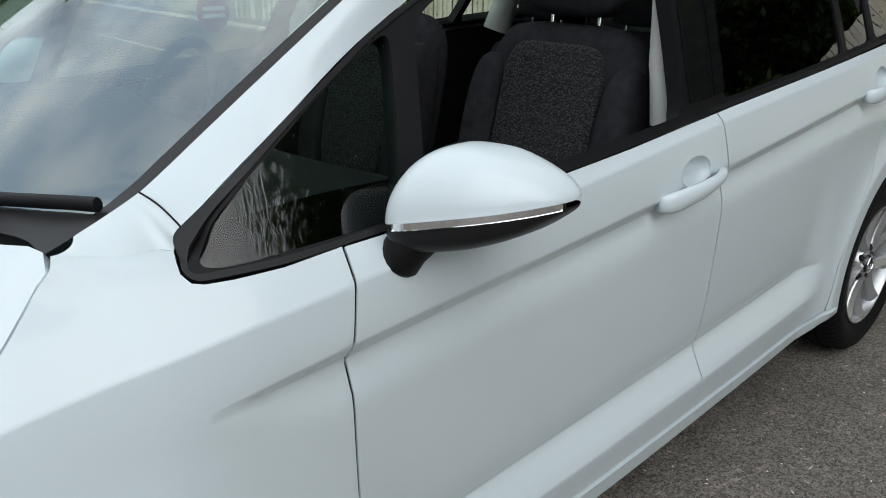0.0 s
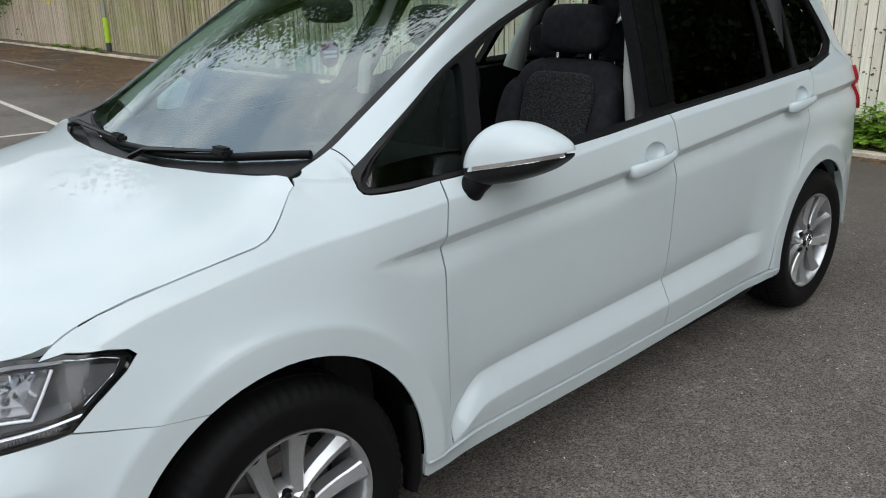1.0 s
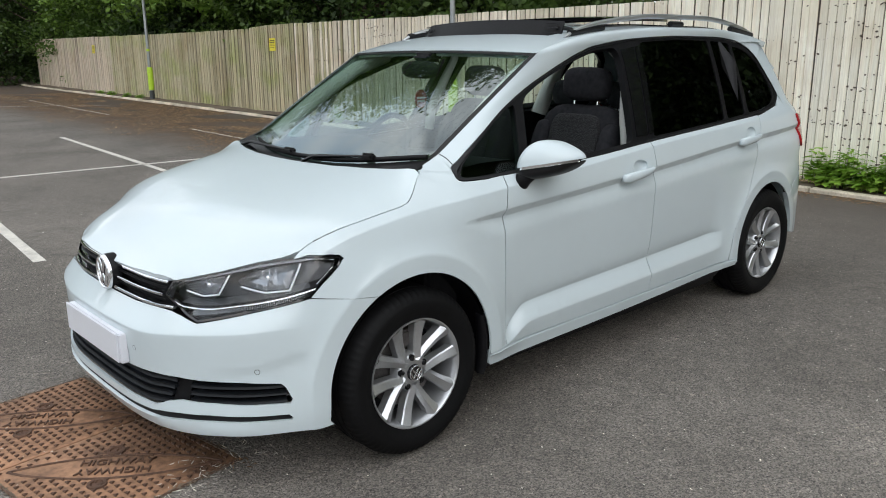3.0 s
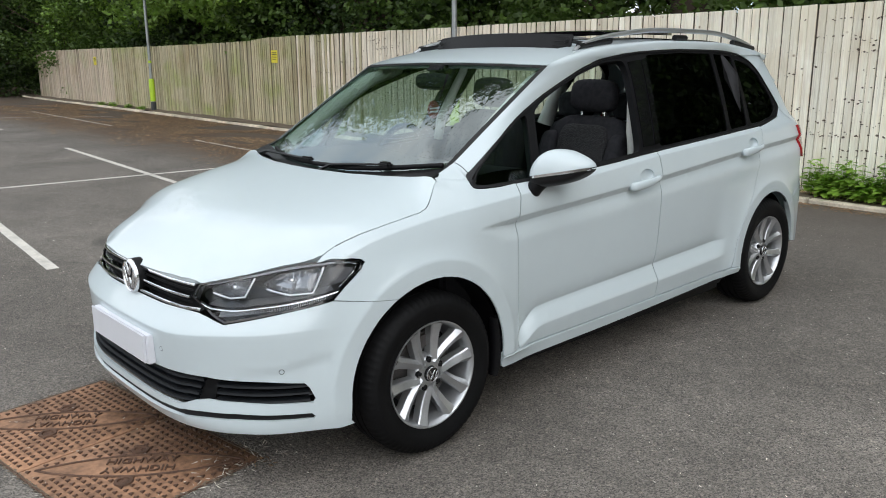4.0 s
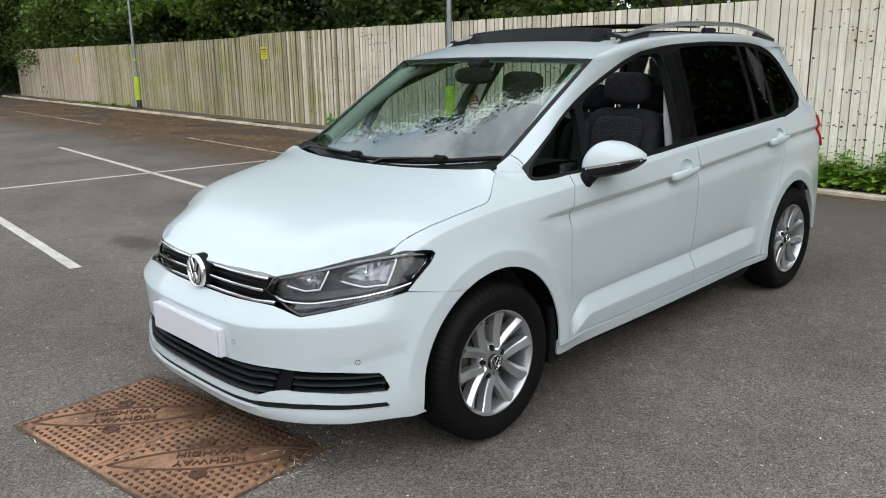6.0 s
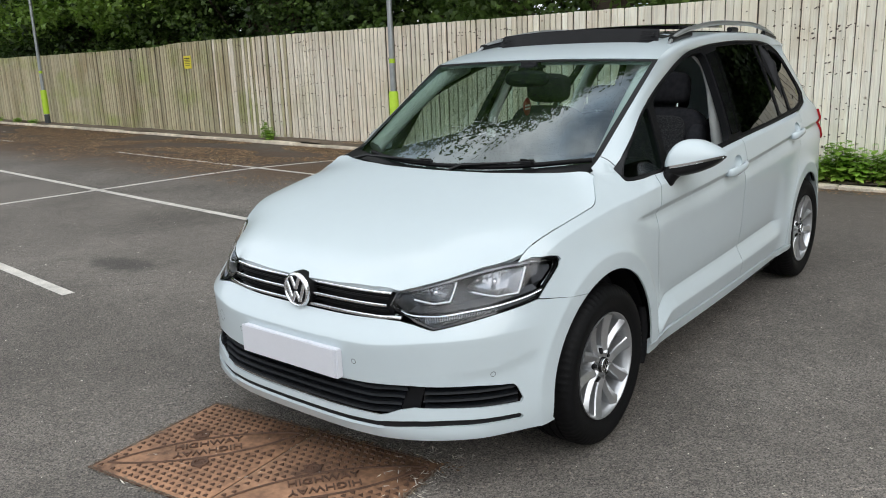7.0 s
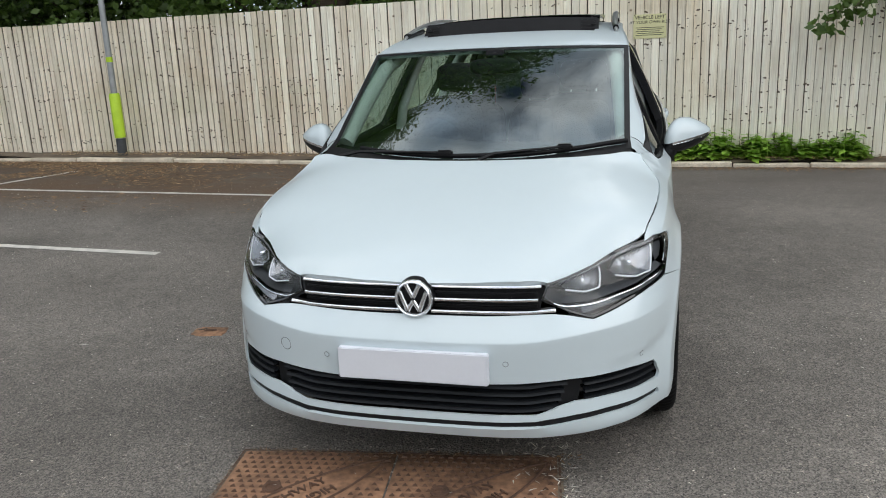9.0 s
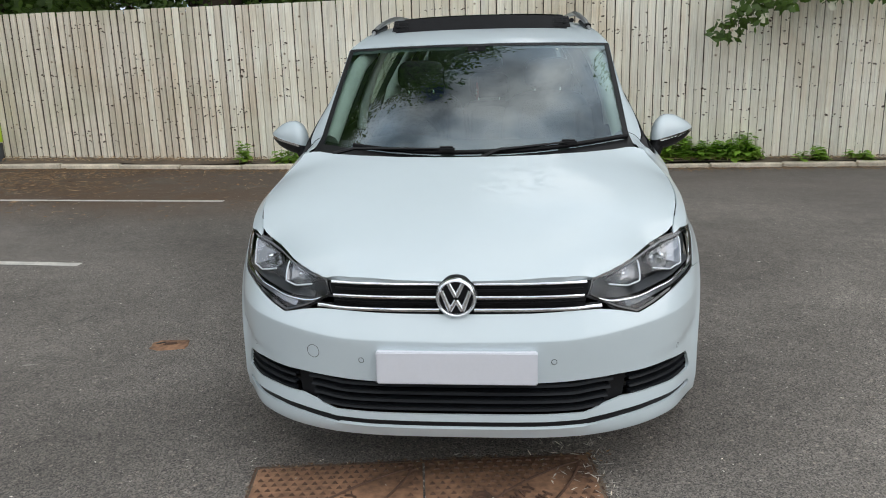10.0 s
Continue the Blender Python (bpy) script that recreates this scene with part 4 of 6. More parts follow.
rear_q = [(2.625, 1.132), (2.80, 1.139), (2.97, 1.162), (3.075, 1.20), (3.09, 1.26), (3.03, 1.41), (2.95, 1.465), (2.83, 1.500), (2.775, 1.505), (2.76, 1.49)]
outer, front_q, front_w, rear_w, rear_n, rear_q = (rounded(q) for q in (outer, front_q, front_w, rear_w, rear_n, rear_q))
for sg in (1, -1):
    w, fd, rd, qp = lx[sg]
    trim = skin("window_surround", side_of(yz(outer), sg), RUBBER, car, [side_of(yz(p), sg) for p in (front_q, front_w, rear_w, rear_n, rear_q)], (), .02, .035, .004, "black rubber window surround")
    skin("seal_lip", side_of(yz(outer), sg), BLACK, trim, [side_of(inward(yz(outer), .0075), sg)], (), .02, .006, -.001)
    skin("pillar_cover", side_of(yz([(1.548, 1.092), (1.592, 1.096), (1.735, 1.512), (1.69, 1.506)]), sg), GLOSS, trim, (), (), .03, .004, -.002)
    skin("pillar_cover", side_of(yz([(1.445, 1.088), (1.535, 1.090), (1.68, 1.504), (1.56, 1.492), (1.552, 1.44)]), sg), GLOSS, trim, (), (), .03, .004, -.002)
    skin("quarter_glass", side_of(yz(front_q), sg), GREENISH, trim, (), (), .05, 0, .012)
    if sg < 0:
        skin("door_glass", side_of(yz(front_w), sg), CLEAR, trim, (), (), .06, 0, .014)
    for p in (rear_w, rear_n, rear_q):
        skin("privacy_glass", side_of(yz(p), sg), TINT if sg > 0 else GREENISH, trim, (), (), .05, 0, .010)
    skin("waist_seal", side_of(yz([(.62, 1.012), (1.06, 1.030), (1.50, 1.058), (1.50, 1.068), (1.06, 1.040), (.62, 1.022)]), sg), RUBBER, trim, (), (), .03, .006, -.004)


# door handles
def door_handle(y0, y1, parent, sg):
    n = 14
    bm = bmesh.new()
    rows = []
    for i in range(n + 1):
        t = i / n
        y = y0 + (y1 - y0) * t
        z = crease_z(y) - .012 + .012 * t
        lift = lerp1(t, [(0, .016), (.05, .026), (.2, .036), (.5, .040), (.8, .032), (1, .010)])
        hgt = lerp1(t, [(0, .016), (.04, .021), (.12, .023), (.45, .020), (.75, .0145), (.93, .011), (1, .006)])
        x = body(s_y(y), z)[0]
        row = []
        for k in range(10):
            a = 2 * math.pi * k / 10
            row.append(bm.verts.new((sg * (x + lift - .010 + .012 * math.cos(a)), y, z + hgt * math.sin(a))))
        rows.append(row)
    for a, b in zip(rows, rows[1:]):
        for k in range(10):
            bm.faces.new((a[k], a[(k + 1) % 10], b[(k + 1) % 10], b[k]))
    bm.faces.new(rows[0])
    bm.faces.new(rows[-1])
    bmesh.ops.recalc_face_normals(bm, faces=list(bm.faces))
    part("door_handle", bm, PAINT, parent, "white pull handle")
    # finger recess: a shallow dished cup above the grip
    yc = y0 + .55 * (y1 - y0)
    zc = crease_z(yc) + .022

    def cup(u, v):
        a = 2 * math.pi * u
        y, z = yc + .062 * v * math.cos(a), zc + .036 * v * math.sin(a)
        return sg * (body(s_y(y), z)[0] + .0005 - .022 * (1 - v ** 4)), y, z
    b = grid(cup, 24, 6)
    bmesh.ops.remove_doubles(b, verts=list(b.verts), dist=1e-5)
    if sg < 0:
        bmesh.ops.reverse_faces(b, faces=list(b.faces))
    part("handle_cup", b, PAINT, parent)


for sg in (1, -1):
    door_handle(1.27, 1.525, lx[sg][1], sg)
    door_handle(2.40, 2.655, lx[sg][2], sg)


# roof, pillars and windscreen
def roof_mid_z(y):
    return lerp1(y, [(.82, 1.482), (.86, 1.497), (.98, 1.530), (1.2, 1.572), (1.5, 1.603), (2.0, 1.625), (2.5, 1.622), (3.0, 1.590), (3.35, 1.545)])


def roof_edge(y):
    """The roof's edge, where it meets the side rail."""
    x = lerp1(y, [(.90, .658), (1.05, .636), (1.2, .612), (1.6, .588), (2.2, .575), (2.8, .55), (3.35, .50)])
    return x, roof_mid_z(y) - lerp1(y, [(.9, .028), (1.3, .022), (2.5, .022), (3.35, .03)])


def screen(u, v):
    """The windscreen: u from -1 to 1 across, v from 0 to 1 upwards."""
    q = abs(u)
    bx, by, bz = .686 * u, .075 + .185 * q ** 2.2, 1.016 + .059 * q ** 2
    tx, ty, tz = .656 * u, .850 + .050 * q ** 2.2, 1.489 - .014 * q ** 2.2
    bulge = .022 * 4 * v * (1 - v) * (1 - .9 * q ** 3)
    # the lower corners reach out along the wings
    f = max(0.0, 1 - v / .08) ** 2 * q ** 8
    return bx + (tx - bx) * v + math.copysign(.008 * f, u), by + (ty - by) * v - bulge * .45 - .060 * f, bz + (tz - bz) * v + bulge * .85 - .012 * f


bm = grid(lambda a, b: screen(2 * a - 1, b), 40, 24)
windscreen = part("windscreen", bm, CLEAR, car, "windscreen reflecting sky and trees")
for sg in (1, -1):
    bm = grid(lambda a, b: (lambda p: (p[0], p[1] - .002, p[2] + .003))(screen(sg * (.970 + .034 * a), b * 1.0)), 3, 24)
    if sg < 0:
        bmesh.ops.reverse_faces(bm, faces=list(bm.faces))
    part("screen_seal", bm, BLACK, windscreen)
bm = grid(lambda a, b: (lambda p: (p[0], p[1] - .001, p[2] + .002))(screen(2 * a - 1, .985 + .03 * b)), 40, 2)
part("screen_band", bm, BLACK, windscreen)
bm = grid(lambda a, b: (lambda p: (p[0], p[1], p[2] + .002))(screen(2 * a - 1, -.02 + .045 * b)), 40, 2)
part("screen_foot_band", bm, BLACK, windscreen)

# roof skin with the hole for the open glass roof
ROOF_HOLE = (-.47, .47, 1.20, 1.66)


def roof_z(x, y):
    xe, ze = roof_edge(y)
    zc = roof_mid_z(y)
    return zc - (zc - ze) * (abs(x) / xe) ** 2.6


half = [(0, .858), (.3, .866), (.5, .883), (.652, .908)] + [(roof_edge(y)[0], y) for y in (1.1, 1.3, 1.6, 2.0, 2.4, 2.8, 3.1, 3.3)] + [(.3, 3.38), (0, 3.40)]
outline = half + [(-x, y) for x, y in reversed(half[1:-1])]
hx0, hx1, hy0, hy1 = ROOF_HOLE
vs, fs = fill(outline, [[(hx0, hy0), (hx1, hy0), (hx1, hy1), (hx0, hy1)]], (), .045)
bm = raw([(x, y, roof_z(x, y)) for x, y in vs], fs)
thicken(bm, .03)
roof = part("roof", bm, PAINT, car, "white roof with an open glass panel")


# side rails: from the window band up to the roof and down the windscreen
def pillar(sg):
    n = 60
    rows = []
    for i in range(n + 1):
        t = i / n
        y1 = .322 + (3.06 - .322) * t ** 1.12
        z1 = lerp1(y1, WINDOW_TOP) if y1 < 3.06 else 1.43 - (y1 - 3.06) * 2.6
        a = Vector(body(s_y(y1), z1))
        # the matching place on the windscreen's edge or the roof's edge
        if t < .42:
            c = Vector(screen(1.0, .06 + .94 * (t / .42))) + Vector((.004, 0, .004))
        else:
            y = .908 + (3.20 - .908) * ((t - .42) / .58)
            xe, ze = roof_edge(y)
            c = Vector((xe - .002, y, ze))
        row = []
        for k in range(9):
            q = k / 8
            p = a.lerp(c, q)
            outw = Vector((.55, -.25 * (t < .42), .75)).normalized()
            p += outw * ((.001 + .021 * ease(0, .30, t)) * math.sin(math.pi * q) * (1 - .5 * t))
            row.append((sg * p.x, p.y, p.z))
        rows.append(row)
    verts = [p for r in rows for p in r]
    faces = [(i * 9 + k, (i + 1) * 9 + k, (i + 1) * 9 + k + 1, i * 9 + k + 1) for i in range(n) for k in range(8)]
    if sg < 0:
        faces = [tuple(reversed(f)) for f in faces]
    b = raw(verts, faces)
    thicken(b, .012)
    return part("pillar_rail", b, PAINT, car)


for sg in (1, -1):
    pillar(sg)
    # foot of the pillar, between the wing's upper edge and the corner of the windscreen
    top_edge = [(.168, 1.0555), (.185, 1.053), (.208, 1.050), (.235, 1.046), (.262, 1.044), (.285, 1.043), (.300, 1.040)]

    def foot(u, v, sg=sg):
        y = .168 + .132 * u / .8 if u < .8 else .300 + .022 * (u - .8) / .2
        a = Vector(body(s_y(y), lerp1(y, top_edge) if u < .8 else max(1.040, lerp1(y, WINDOW_TOP))))
        c = Vector(screen(1.0, .06 * max(0.0, u - .2) / .8)) + Vector((.003, 0, .004))
        c = a.lerp(c, ease(0, .22, u))
        q = a.lerp(c, v) + Vector((.3, -.1, .9)) * .006 * math.sin(math.pi * v) * u
        return sg * q.x, q.y, q.z
    b = grid(foot, 30, 8)
    if sg > 0:
        bmesh.ops.reverse_faces(b, faces=list(b.faces))
    part("pillar_foot", b, PAINT, car)
    # hairline joint between the pillar and its foot
    low, high = Vector(body(s_y(.322), lerp1(.322, WINDOW_TOP))), Vector(screen(1.0, .06)) + Vector((.004, 0, .004))
    path = [low.lerp(high, k / 8) + Vector((.3, -.1, .9)) * .0062 * math.sin(math.pi * k / 8) for k in range(9)]
    part("pillar_joint", sweep([(sg * p.x, p.y, p.z) for p in path], .0014, 6), RUBBER, car)
    # pale lining of the door pillar, seen through the open window
    b = sweep([(sg * .735, 1.50, 1.02), (sg * .715, 1.505, 1.15), (sg * .665, 1.57, 1.32), (sg * .61, 1.60, 1.44), (sg * .56, 1.57, 1.50)], [.030, .030, .028, .025, .02], 10)
    part("pillar_lining", b, PALE, car)
    b = sweep([(sg * .665, .36, 1.075), (sg * .635, .62, 1.255), (sg * .605, .86, 1.40), (sg * .57, 1.05, 1.465)], [.04, .04, .038, .035], 10)
    part("pillar_lining", b, PALE, car)
    b = sweep([(sg * .72, 2.52, 1.05), (sg * .69, 2.56, 1.20), (sg * .62, 2.62, 1.40), (sg * .52, 2.62, 1.52)], [.06, .05, .05, .04], 8)
    part("pillar_lining", b, PALE if sg < 0 else CABIN, car)

# roof rails
for sg in (1, -1):
    path = []
    for i in range(31):
        t = i / 30
        y = 1.18 + 1.98 * t
        xe, ze = roof_edge(min(y, 3.3))
        lift = .052 * min(1, math.sin(math.pi * t) ** .45 * 1.05) + .004
        path.append((sg * (xe - .028), y, ze + lift))
    rail = part("roof_rail", sweep(path, [.008 + .010 * math.sin(math.pi * min(1, max(0, i / 30))) ** .3 for i in range(31)], 10, .75), ALLOY, car, "silver roof rail")
    for t0, t1 in ((.02, .16), (.82, .98), (.47, .53)):
        foot = []
        for i in range(7):
            y = 1.18 + 1.98 * (t0 + (t1 - t0) * i / 6)
            xe, ze = roof_edge(y)
            foot.append((sg * (xe - .028), y, ze + .018))
        part("rail_foot", sweep(foot, .016, 8), BLACK, rail)

# glass roof: the front pane raised and slid back over the rear one, wind deflector up
deflector = grid(lambda a, b: ((2 * a - 1) * (.495 - .015 * b), 1.205 + .05 * (2 * a - 1) ** 2 + .05 * b, 1.560 - .016 * (2 * a - 1) ** 2 + .084 * b), 24, 4)
thicken(deflector, .012)
defl = part("wind_deflector", deflector, RUBBER, roof, "raised black wind deflector")
for k in range(3):
    for sg in (1, -1):
        y = 1.27
        part("deflector_rib", sweep([(sg * (.40 + .0 * k), 1.241 + .012 * k, 1.577 + .022 * k), (sg * .482, 1.252 + .012 * k, 1.572 + .022 * k)], .003, 6), BLACK, defl)
bm = grid(lambda a, b: ((2 * a - 1) * .47, 1.66 + .55 * b, roof_z((2 * a - 1) * .47, 1.66 + .55 * b) + .045), 16, 10)
thicken(bm, .02)
part("glass_panel", bm, GLOSS, roof, "dark glass roof panel slid back")
bm = grid(lambda a, b: ((2 * a - 1) * .47, 2.12 + .85 * b, roof_z((2 * a - 1) * .47, 2.12 + .85 * b) + .006), 16, 10)
thicken(bm, .012)
part("glass_panel", bm, GLOSS, roof)
for sg in (1, -1):
    part("roof_arm", sweep([(sg * .46, 1.27, 1.60), (sg * .465, 1.45, 1.585), (sg * .465, 1.62, 1.62)], .010, 6), BLACK, roof)

# cowl, wipers
bm = grid(lambda a, b: ((2 * a - 1) * (.700 - .03 * b), .0 + .14 * abs(2 * a - 1) ** 2.2 + (.125 + .05 * abs(2 * a - 1) ** 2) * b, 1.022 + .026 * (2 * a - 1) ** 2 + (.020 + .016 * (2 * a - 1) ** 2) * b - .02 * math.sin(math.pi * b) - .022 * (1 - b) ** 2), 30, 6)
cowl = part("cowl", bm, BLACK, car)


def wiper(path, pivot, joint, name="wiper"):
    blade = [(x, y - .009, z + .013) for x, y, z in path]
    w = part(name, sweep(blade, .008, 8, 1.3), RUBBER, car, "black wiper")
    mid = blade[joint]
    part("wiper_arm", sweep([pivot, (pivot[0] * .8 + mid[0] * .2, pivot[1] * .8 + mid[1] * .2 - .005, pivot[2] * .8 + mid[2] * .2 + .022), (mid[0], mid[1] - .006, mid[2] + .016)], [.014, .012, .007], 8, .6), BLACK, w)
    part("wiper_joint", box(mid[0] - .035, mid[0] + .035, mid[1] - .016, mid[1] + .016, mid[2] + .002, mid[2] + .026, .007), BLACK, w)


wiper([screen(.985 - .90 * k / 12, .030 + .010 * (k / 12)) for k in range(13)], (.05, .07, 1.035), 5)
wiper([screen(.16 - .92 * k / 12, .045 - .010 * (k / 12)) for k in range(13)], (-.60, .14, 1.05), 4)

# door mirrors
def mirror_shell(t, a, sg, grow=1.0):
    """Housing of a door mirror: t from -1 at the door to 1 at the tip, a round the section (0 to pi above the joint)."""
    e = math.sqrt(max(0.0, 1 - abs(t) ** (2.3 if t > 0 else 4.5)))
    c, q = math.cos(a), math.sin(a)
    c, q = math.copysign(abs(c) ** .66, c), math.copysign(abs(q) ** (.80 if q > 0 else .68), q)
    up = lerp1(t, [(-1, .090), (-.40, .100), (0, .090), (.5, .064), (1, .036)])
    down = lerp1(t, [(-1, .044), (-.2, .050), (.5, .042), (1, .022)])
    y = .687 + .065 * t + .079 * e * c * grow
    z = 1.052 + .022 * t + (up if q > 0 else down) * e * q * grow
    # the leading face leans back towards the top
    if q > 0:
        y += .012 * q * q * e * (1 - c)
    return sg * (.944 + .1075 * t), y, z


for sg in (1, -1):
    cap = grid(lambda u, v: mirror_shell(math.sin(math.pi * (u - .5)), math.pi * v, sg), 34, 26)
    bowl = grid(lambda u, v: mirror_shell(math.sin(math.pi * (u - .5)), math.pi * (1 + v), sg, .975), 34, 18)
    for b in (cap, bowl):
        bmesh.ops.remove_doubles(b, verts=list(b.verts), dist=1e-5)
        bmesh.ops.recalc_face_normals(b, faces=list(b.faces))
    bowl.transform(pose(0, 0, -.0075))
    mir = part("door_mirror", cap, PAINT, car, "white door mirror with black foot")
    part("mirror_base", bowl, BLACK, mir)

    def lip(u, v, sg=sg, grow=.97, t0=-.985, t1=.985):
        x, y, z = mirror_shell(t0 + (t1 - t0) * u, math.pi, sg, grow)
        return x, y, z + .002 - .012 * v
    part("mirror_joint", grid(lip, 34, 2), BLACK, mir)
    strip_bm = grid(lambda u, v: lip(u, .05 + .95 * v, sg, 1.006, -.66, .97), 34, 3)
    thicken(strip_bm, .002)
    part("mirror_indicator", strip_bm, CHROME, mir)
    part("mirror_foot", sweep([(sg * .850, .596, .956), (sg * .852, .598, .960), (sg * .858, .606, .984), (sg * .872, .624, 1.012), (sg * .884, .640, 1.036)], [.026, .034, .038, .042, .043], 20, .8, (1, 0, 0)), RUBBER, mir)


# wheels
def wheel(x, y, sg, turn):
    R = .315
    wh = new("wheel")
    wh.parent = car
    wh.matrix_basis = pose(x, y, R if y < 1 else R + .024) @ (pose(0, 0, 0) if sg > 0 else pose(0, 0, 0, 0, 0, 180)) @ pose(0, 0, 0, turn, 0, 0)
    tagged(wh, "silver five twin-spoke alloy wheel with black tyre")
    tyre = lathe([(.212, -.095), (.235, -.104), (.275, -.112), (.305, -.105), (.318, -.092), (.3255, -.07), (.326, -.045), (.318, -.044), (.318, -.036), (.326, -.035), (.326, -.005), (.318, -.004), (.318, .004), (.326, .005), (.326, .035), (.318, .036), (.318, .044), (.326, .045), (.3255, .07), (.318, .092), (.305, .105), (.290, .111), (.287, .1125), (.275, .113), (.250, .110), (.247, .1085), (.235, .105), (.212, .095)], 216, 50)
    # shoulder blocks of the tread
    for v in tyre.verts:
        rr = math.hypot(v.co.y, v.co.z)
        if rr > .300 and .06 < abs(v.co.x) and round(math.atan2(v.co.z, v.co.y) / (2 * math.pi) * 216) % 3 == 0:
            v.co.y, v.co.z = v.co.y * .987, v.co.z * .987
    t = part("tyre", tyre, TYRE, wh)
    rim = lathe([(.190, -.09), (.196, .02), (.200, .070), (.206, .094), (.212, .102), (.2165, .103), (.2165, .096), (.212, .088)], 64, 40)
    r = part("rim", rim, ALLOY, wh)
    for k in range(5):
        for q in (-1, 1):
            a0, a1 = radians(72 * k) + q * radians(13), radians(72 * k) + q * radians(18.5)
            bm = bmesh.new()
            rows = []
            for i in range(9):
                t2 = i / 8
                rr = .048 + (.2070 - .048) * t2
                lat = q * (.030 + .027 * t2)
                a = radians(72 * k) + math.asin(lat / max(rr, abs(lat) * 1.02))
                hw = .0178 + .0062 * t2 + .007 * max(0, t2 - .8) / .2
                xx = .083 + .014 * t2 - .010 * (1 - (2 * t2 - 1) ** 2)
                c, d = Vector((0, math.cos(a), math.sin(a))), Vector((0, -math.sin(a), math.cos(a)))
                row = []
                for w2, dx in ((-1, -.045), (-1, -.010), (-.82, -.005), (.30 * q, .006), (.82, -.005), (1, -.010), (1, -.045)):
                    p = c * rr + d * (w2 * hw)
                    row.append(bm.verts.new((xx + dx, p.y, p.z)))
                rows.append(row)
            for u, v in zip(rows, rows[1:]):
                for m in range(6):
                    bm.faces.new((u[m], u[m + 1], v[m + 1], v[m]))
            bmesh.ops.recalc_face_normals(bm, faces=list(bm.faces))
            bm.normal_update()
            if sum(f.normal.x for f in bm.faces) < 0:
                bmesh.ops.reverse_faces(bm, faces=list(bm.faces))
            sharpen(bm, 22)
            part("spoke", bm, ALLOY, r)
        a = radians(72 * k)
        b = lathe([(.0, .001), (.015, .001), (.0155, -.01)], 20)
        b.transform(pose(.0765, .057 * math.cos(a), .057 * math.sin(a)))
        part("bolt_recess", b, RUBBER, r)
        b = lathe([(0, .006), (.008, .006), (.010, .0), (.010, -.02)], 6)
        b.transform(pose(.078, .056 * math.cos(a), .056 * math.sin(a)))
        part("wheel_bolt", b, BLACK, r)
    part("hub", lathe([(0, .078), (.040, .079), (.066, .077), (.074, .068), (.078, .03)], 40, 40), ALLOY, r)
    cap = part("centre_cap", lathe([(0, .092), (.028, .092), (.031, .089), (.033, .07)], 32), GLOSS, r)
    part("cap_ring", lathe([(.0265, .0925), (.0275, .095), (.0295, .095), (.0305, .0925)], 32), CHROME, r)
    for y0, z0, y1, z1 in ((-.016, .018, -.002, -.002), (.016, .018, .002, -.002), (-.024, .006, -.010, -.023), (-.010, -.023, 0, -.004), (0, -.004, .010, -.023), (.024, .006, .010, -.023)):
        b = sweep([(.093, y0, z0), (.093, y1, z1)], .003, 6, .6, (1, 0, 0))
        b.transform(pose(0, 0, 0, -turn, 0, 0))
        part("cap_bar", b, CHROME, r)
    part("brake_disc", lathe([(.05, .02), (.145, .02), (.148, .015), (.148, -.005), (.05, -.005)], 40), STEEL, wh)
    part("brake_calliper", box(-.02, .045, .09, .16, -.06, .06, .01), STEEL, wh)
    part("wheel_back", lathe([(.02, -.02), (.19, -.03)], 32), RUBBER, wh)


for x, y, sg, turn in ((.783, 0, 1, 97), (-.783, 0, -1, 60), (.748, 2.805, 1, 75), (-.748, 2.805, -1, 20)):
    wheel(x, y, sg, turn)
    b = grid(lambda u, v, y=y, sg=sg: (sg * (.52 + (.335 if y < 1 else .262) * v), y + .398 * math.cos(math.pi * (1.12 * u - .06)), .315 + .398 * math.sin(math.pi * (1.12 * u - .06))), 28, 3)
    part("wheel_housing", b, RUBBER, car)
    b = grid(lambda u, v, y=y, sg=sg: (sg * .52, y + .398 * v * math.cos(2 * math.pi * u), max(.24, .315 + .398 * v * math.sin(2 * math.pi * u))), 28, 2)
    part("wheel_housing", b, RUBBER, car)
for sg in (1, -1):
    b = sweep([(sg * .845, .372, .46), (sg * .845, .385, .36), (sg * .845, .38, .24), (sg * .845, .37, .20)], [.016, .02, .02, .016], 8, 1.6, (1, 0, 0))
    part("splash_guard", b, RUBBER, car)

# tail: bumper, tailgate, lamps
back = [(s_y(yy), zz) for yy, zz in arc(2.80, .342, .372, 1, 48)] + [(s_y(3.09), .602), (s_y(3.20), .650), (s_y(3.33), .685), (5.0, .70), (S_MAX, .70), (S_MAX, .27), (5.0, .29), (s_y(3.28), .325)]
for sg in (1, -1):
    skin("rear_bumper", side_of(back, sg), PAINT, car, (), (), .05, .03)
    skin("tailgate", side_of([(s_y(3.37), .71), (S_MAX, .71), (S_MAX, 1.54), (5.2, 1.53), (5.06, 1.45), (s_y(3.34), 1.25), (s_y(3.33), 1.06)], sg), PAINT, car, (), (), .06, .03)
    skin("tail_light", side_of([(s_y(3.305), .90), (s_y(3.35), .875), (4.97, .872), (5.13, .90), (5.13, 1.02), (4.95, 1.05), (s_y(3.25), 1.085), (s_y(3.275), 1.0)], sg), RED, car, (), (), .02, .03, -.014, "red tail light")
    skin("rear_pillar", side_of(yz([(3.14, 1.205), (3.22, 1.125), (3.31, 1.065), (3.345, 1.10), (3.36, 1.2), (3.36, 1.32), (3.34, 1.45), (3.27, 1.53), (3.10, 1.55), (2.99, 1.505), (3.06, 1.44), (3.13, 1.27)]), sg), PAINT, car, (), (), .035, .02)

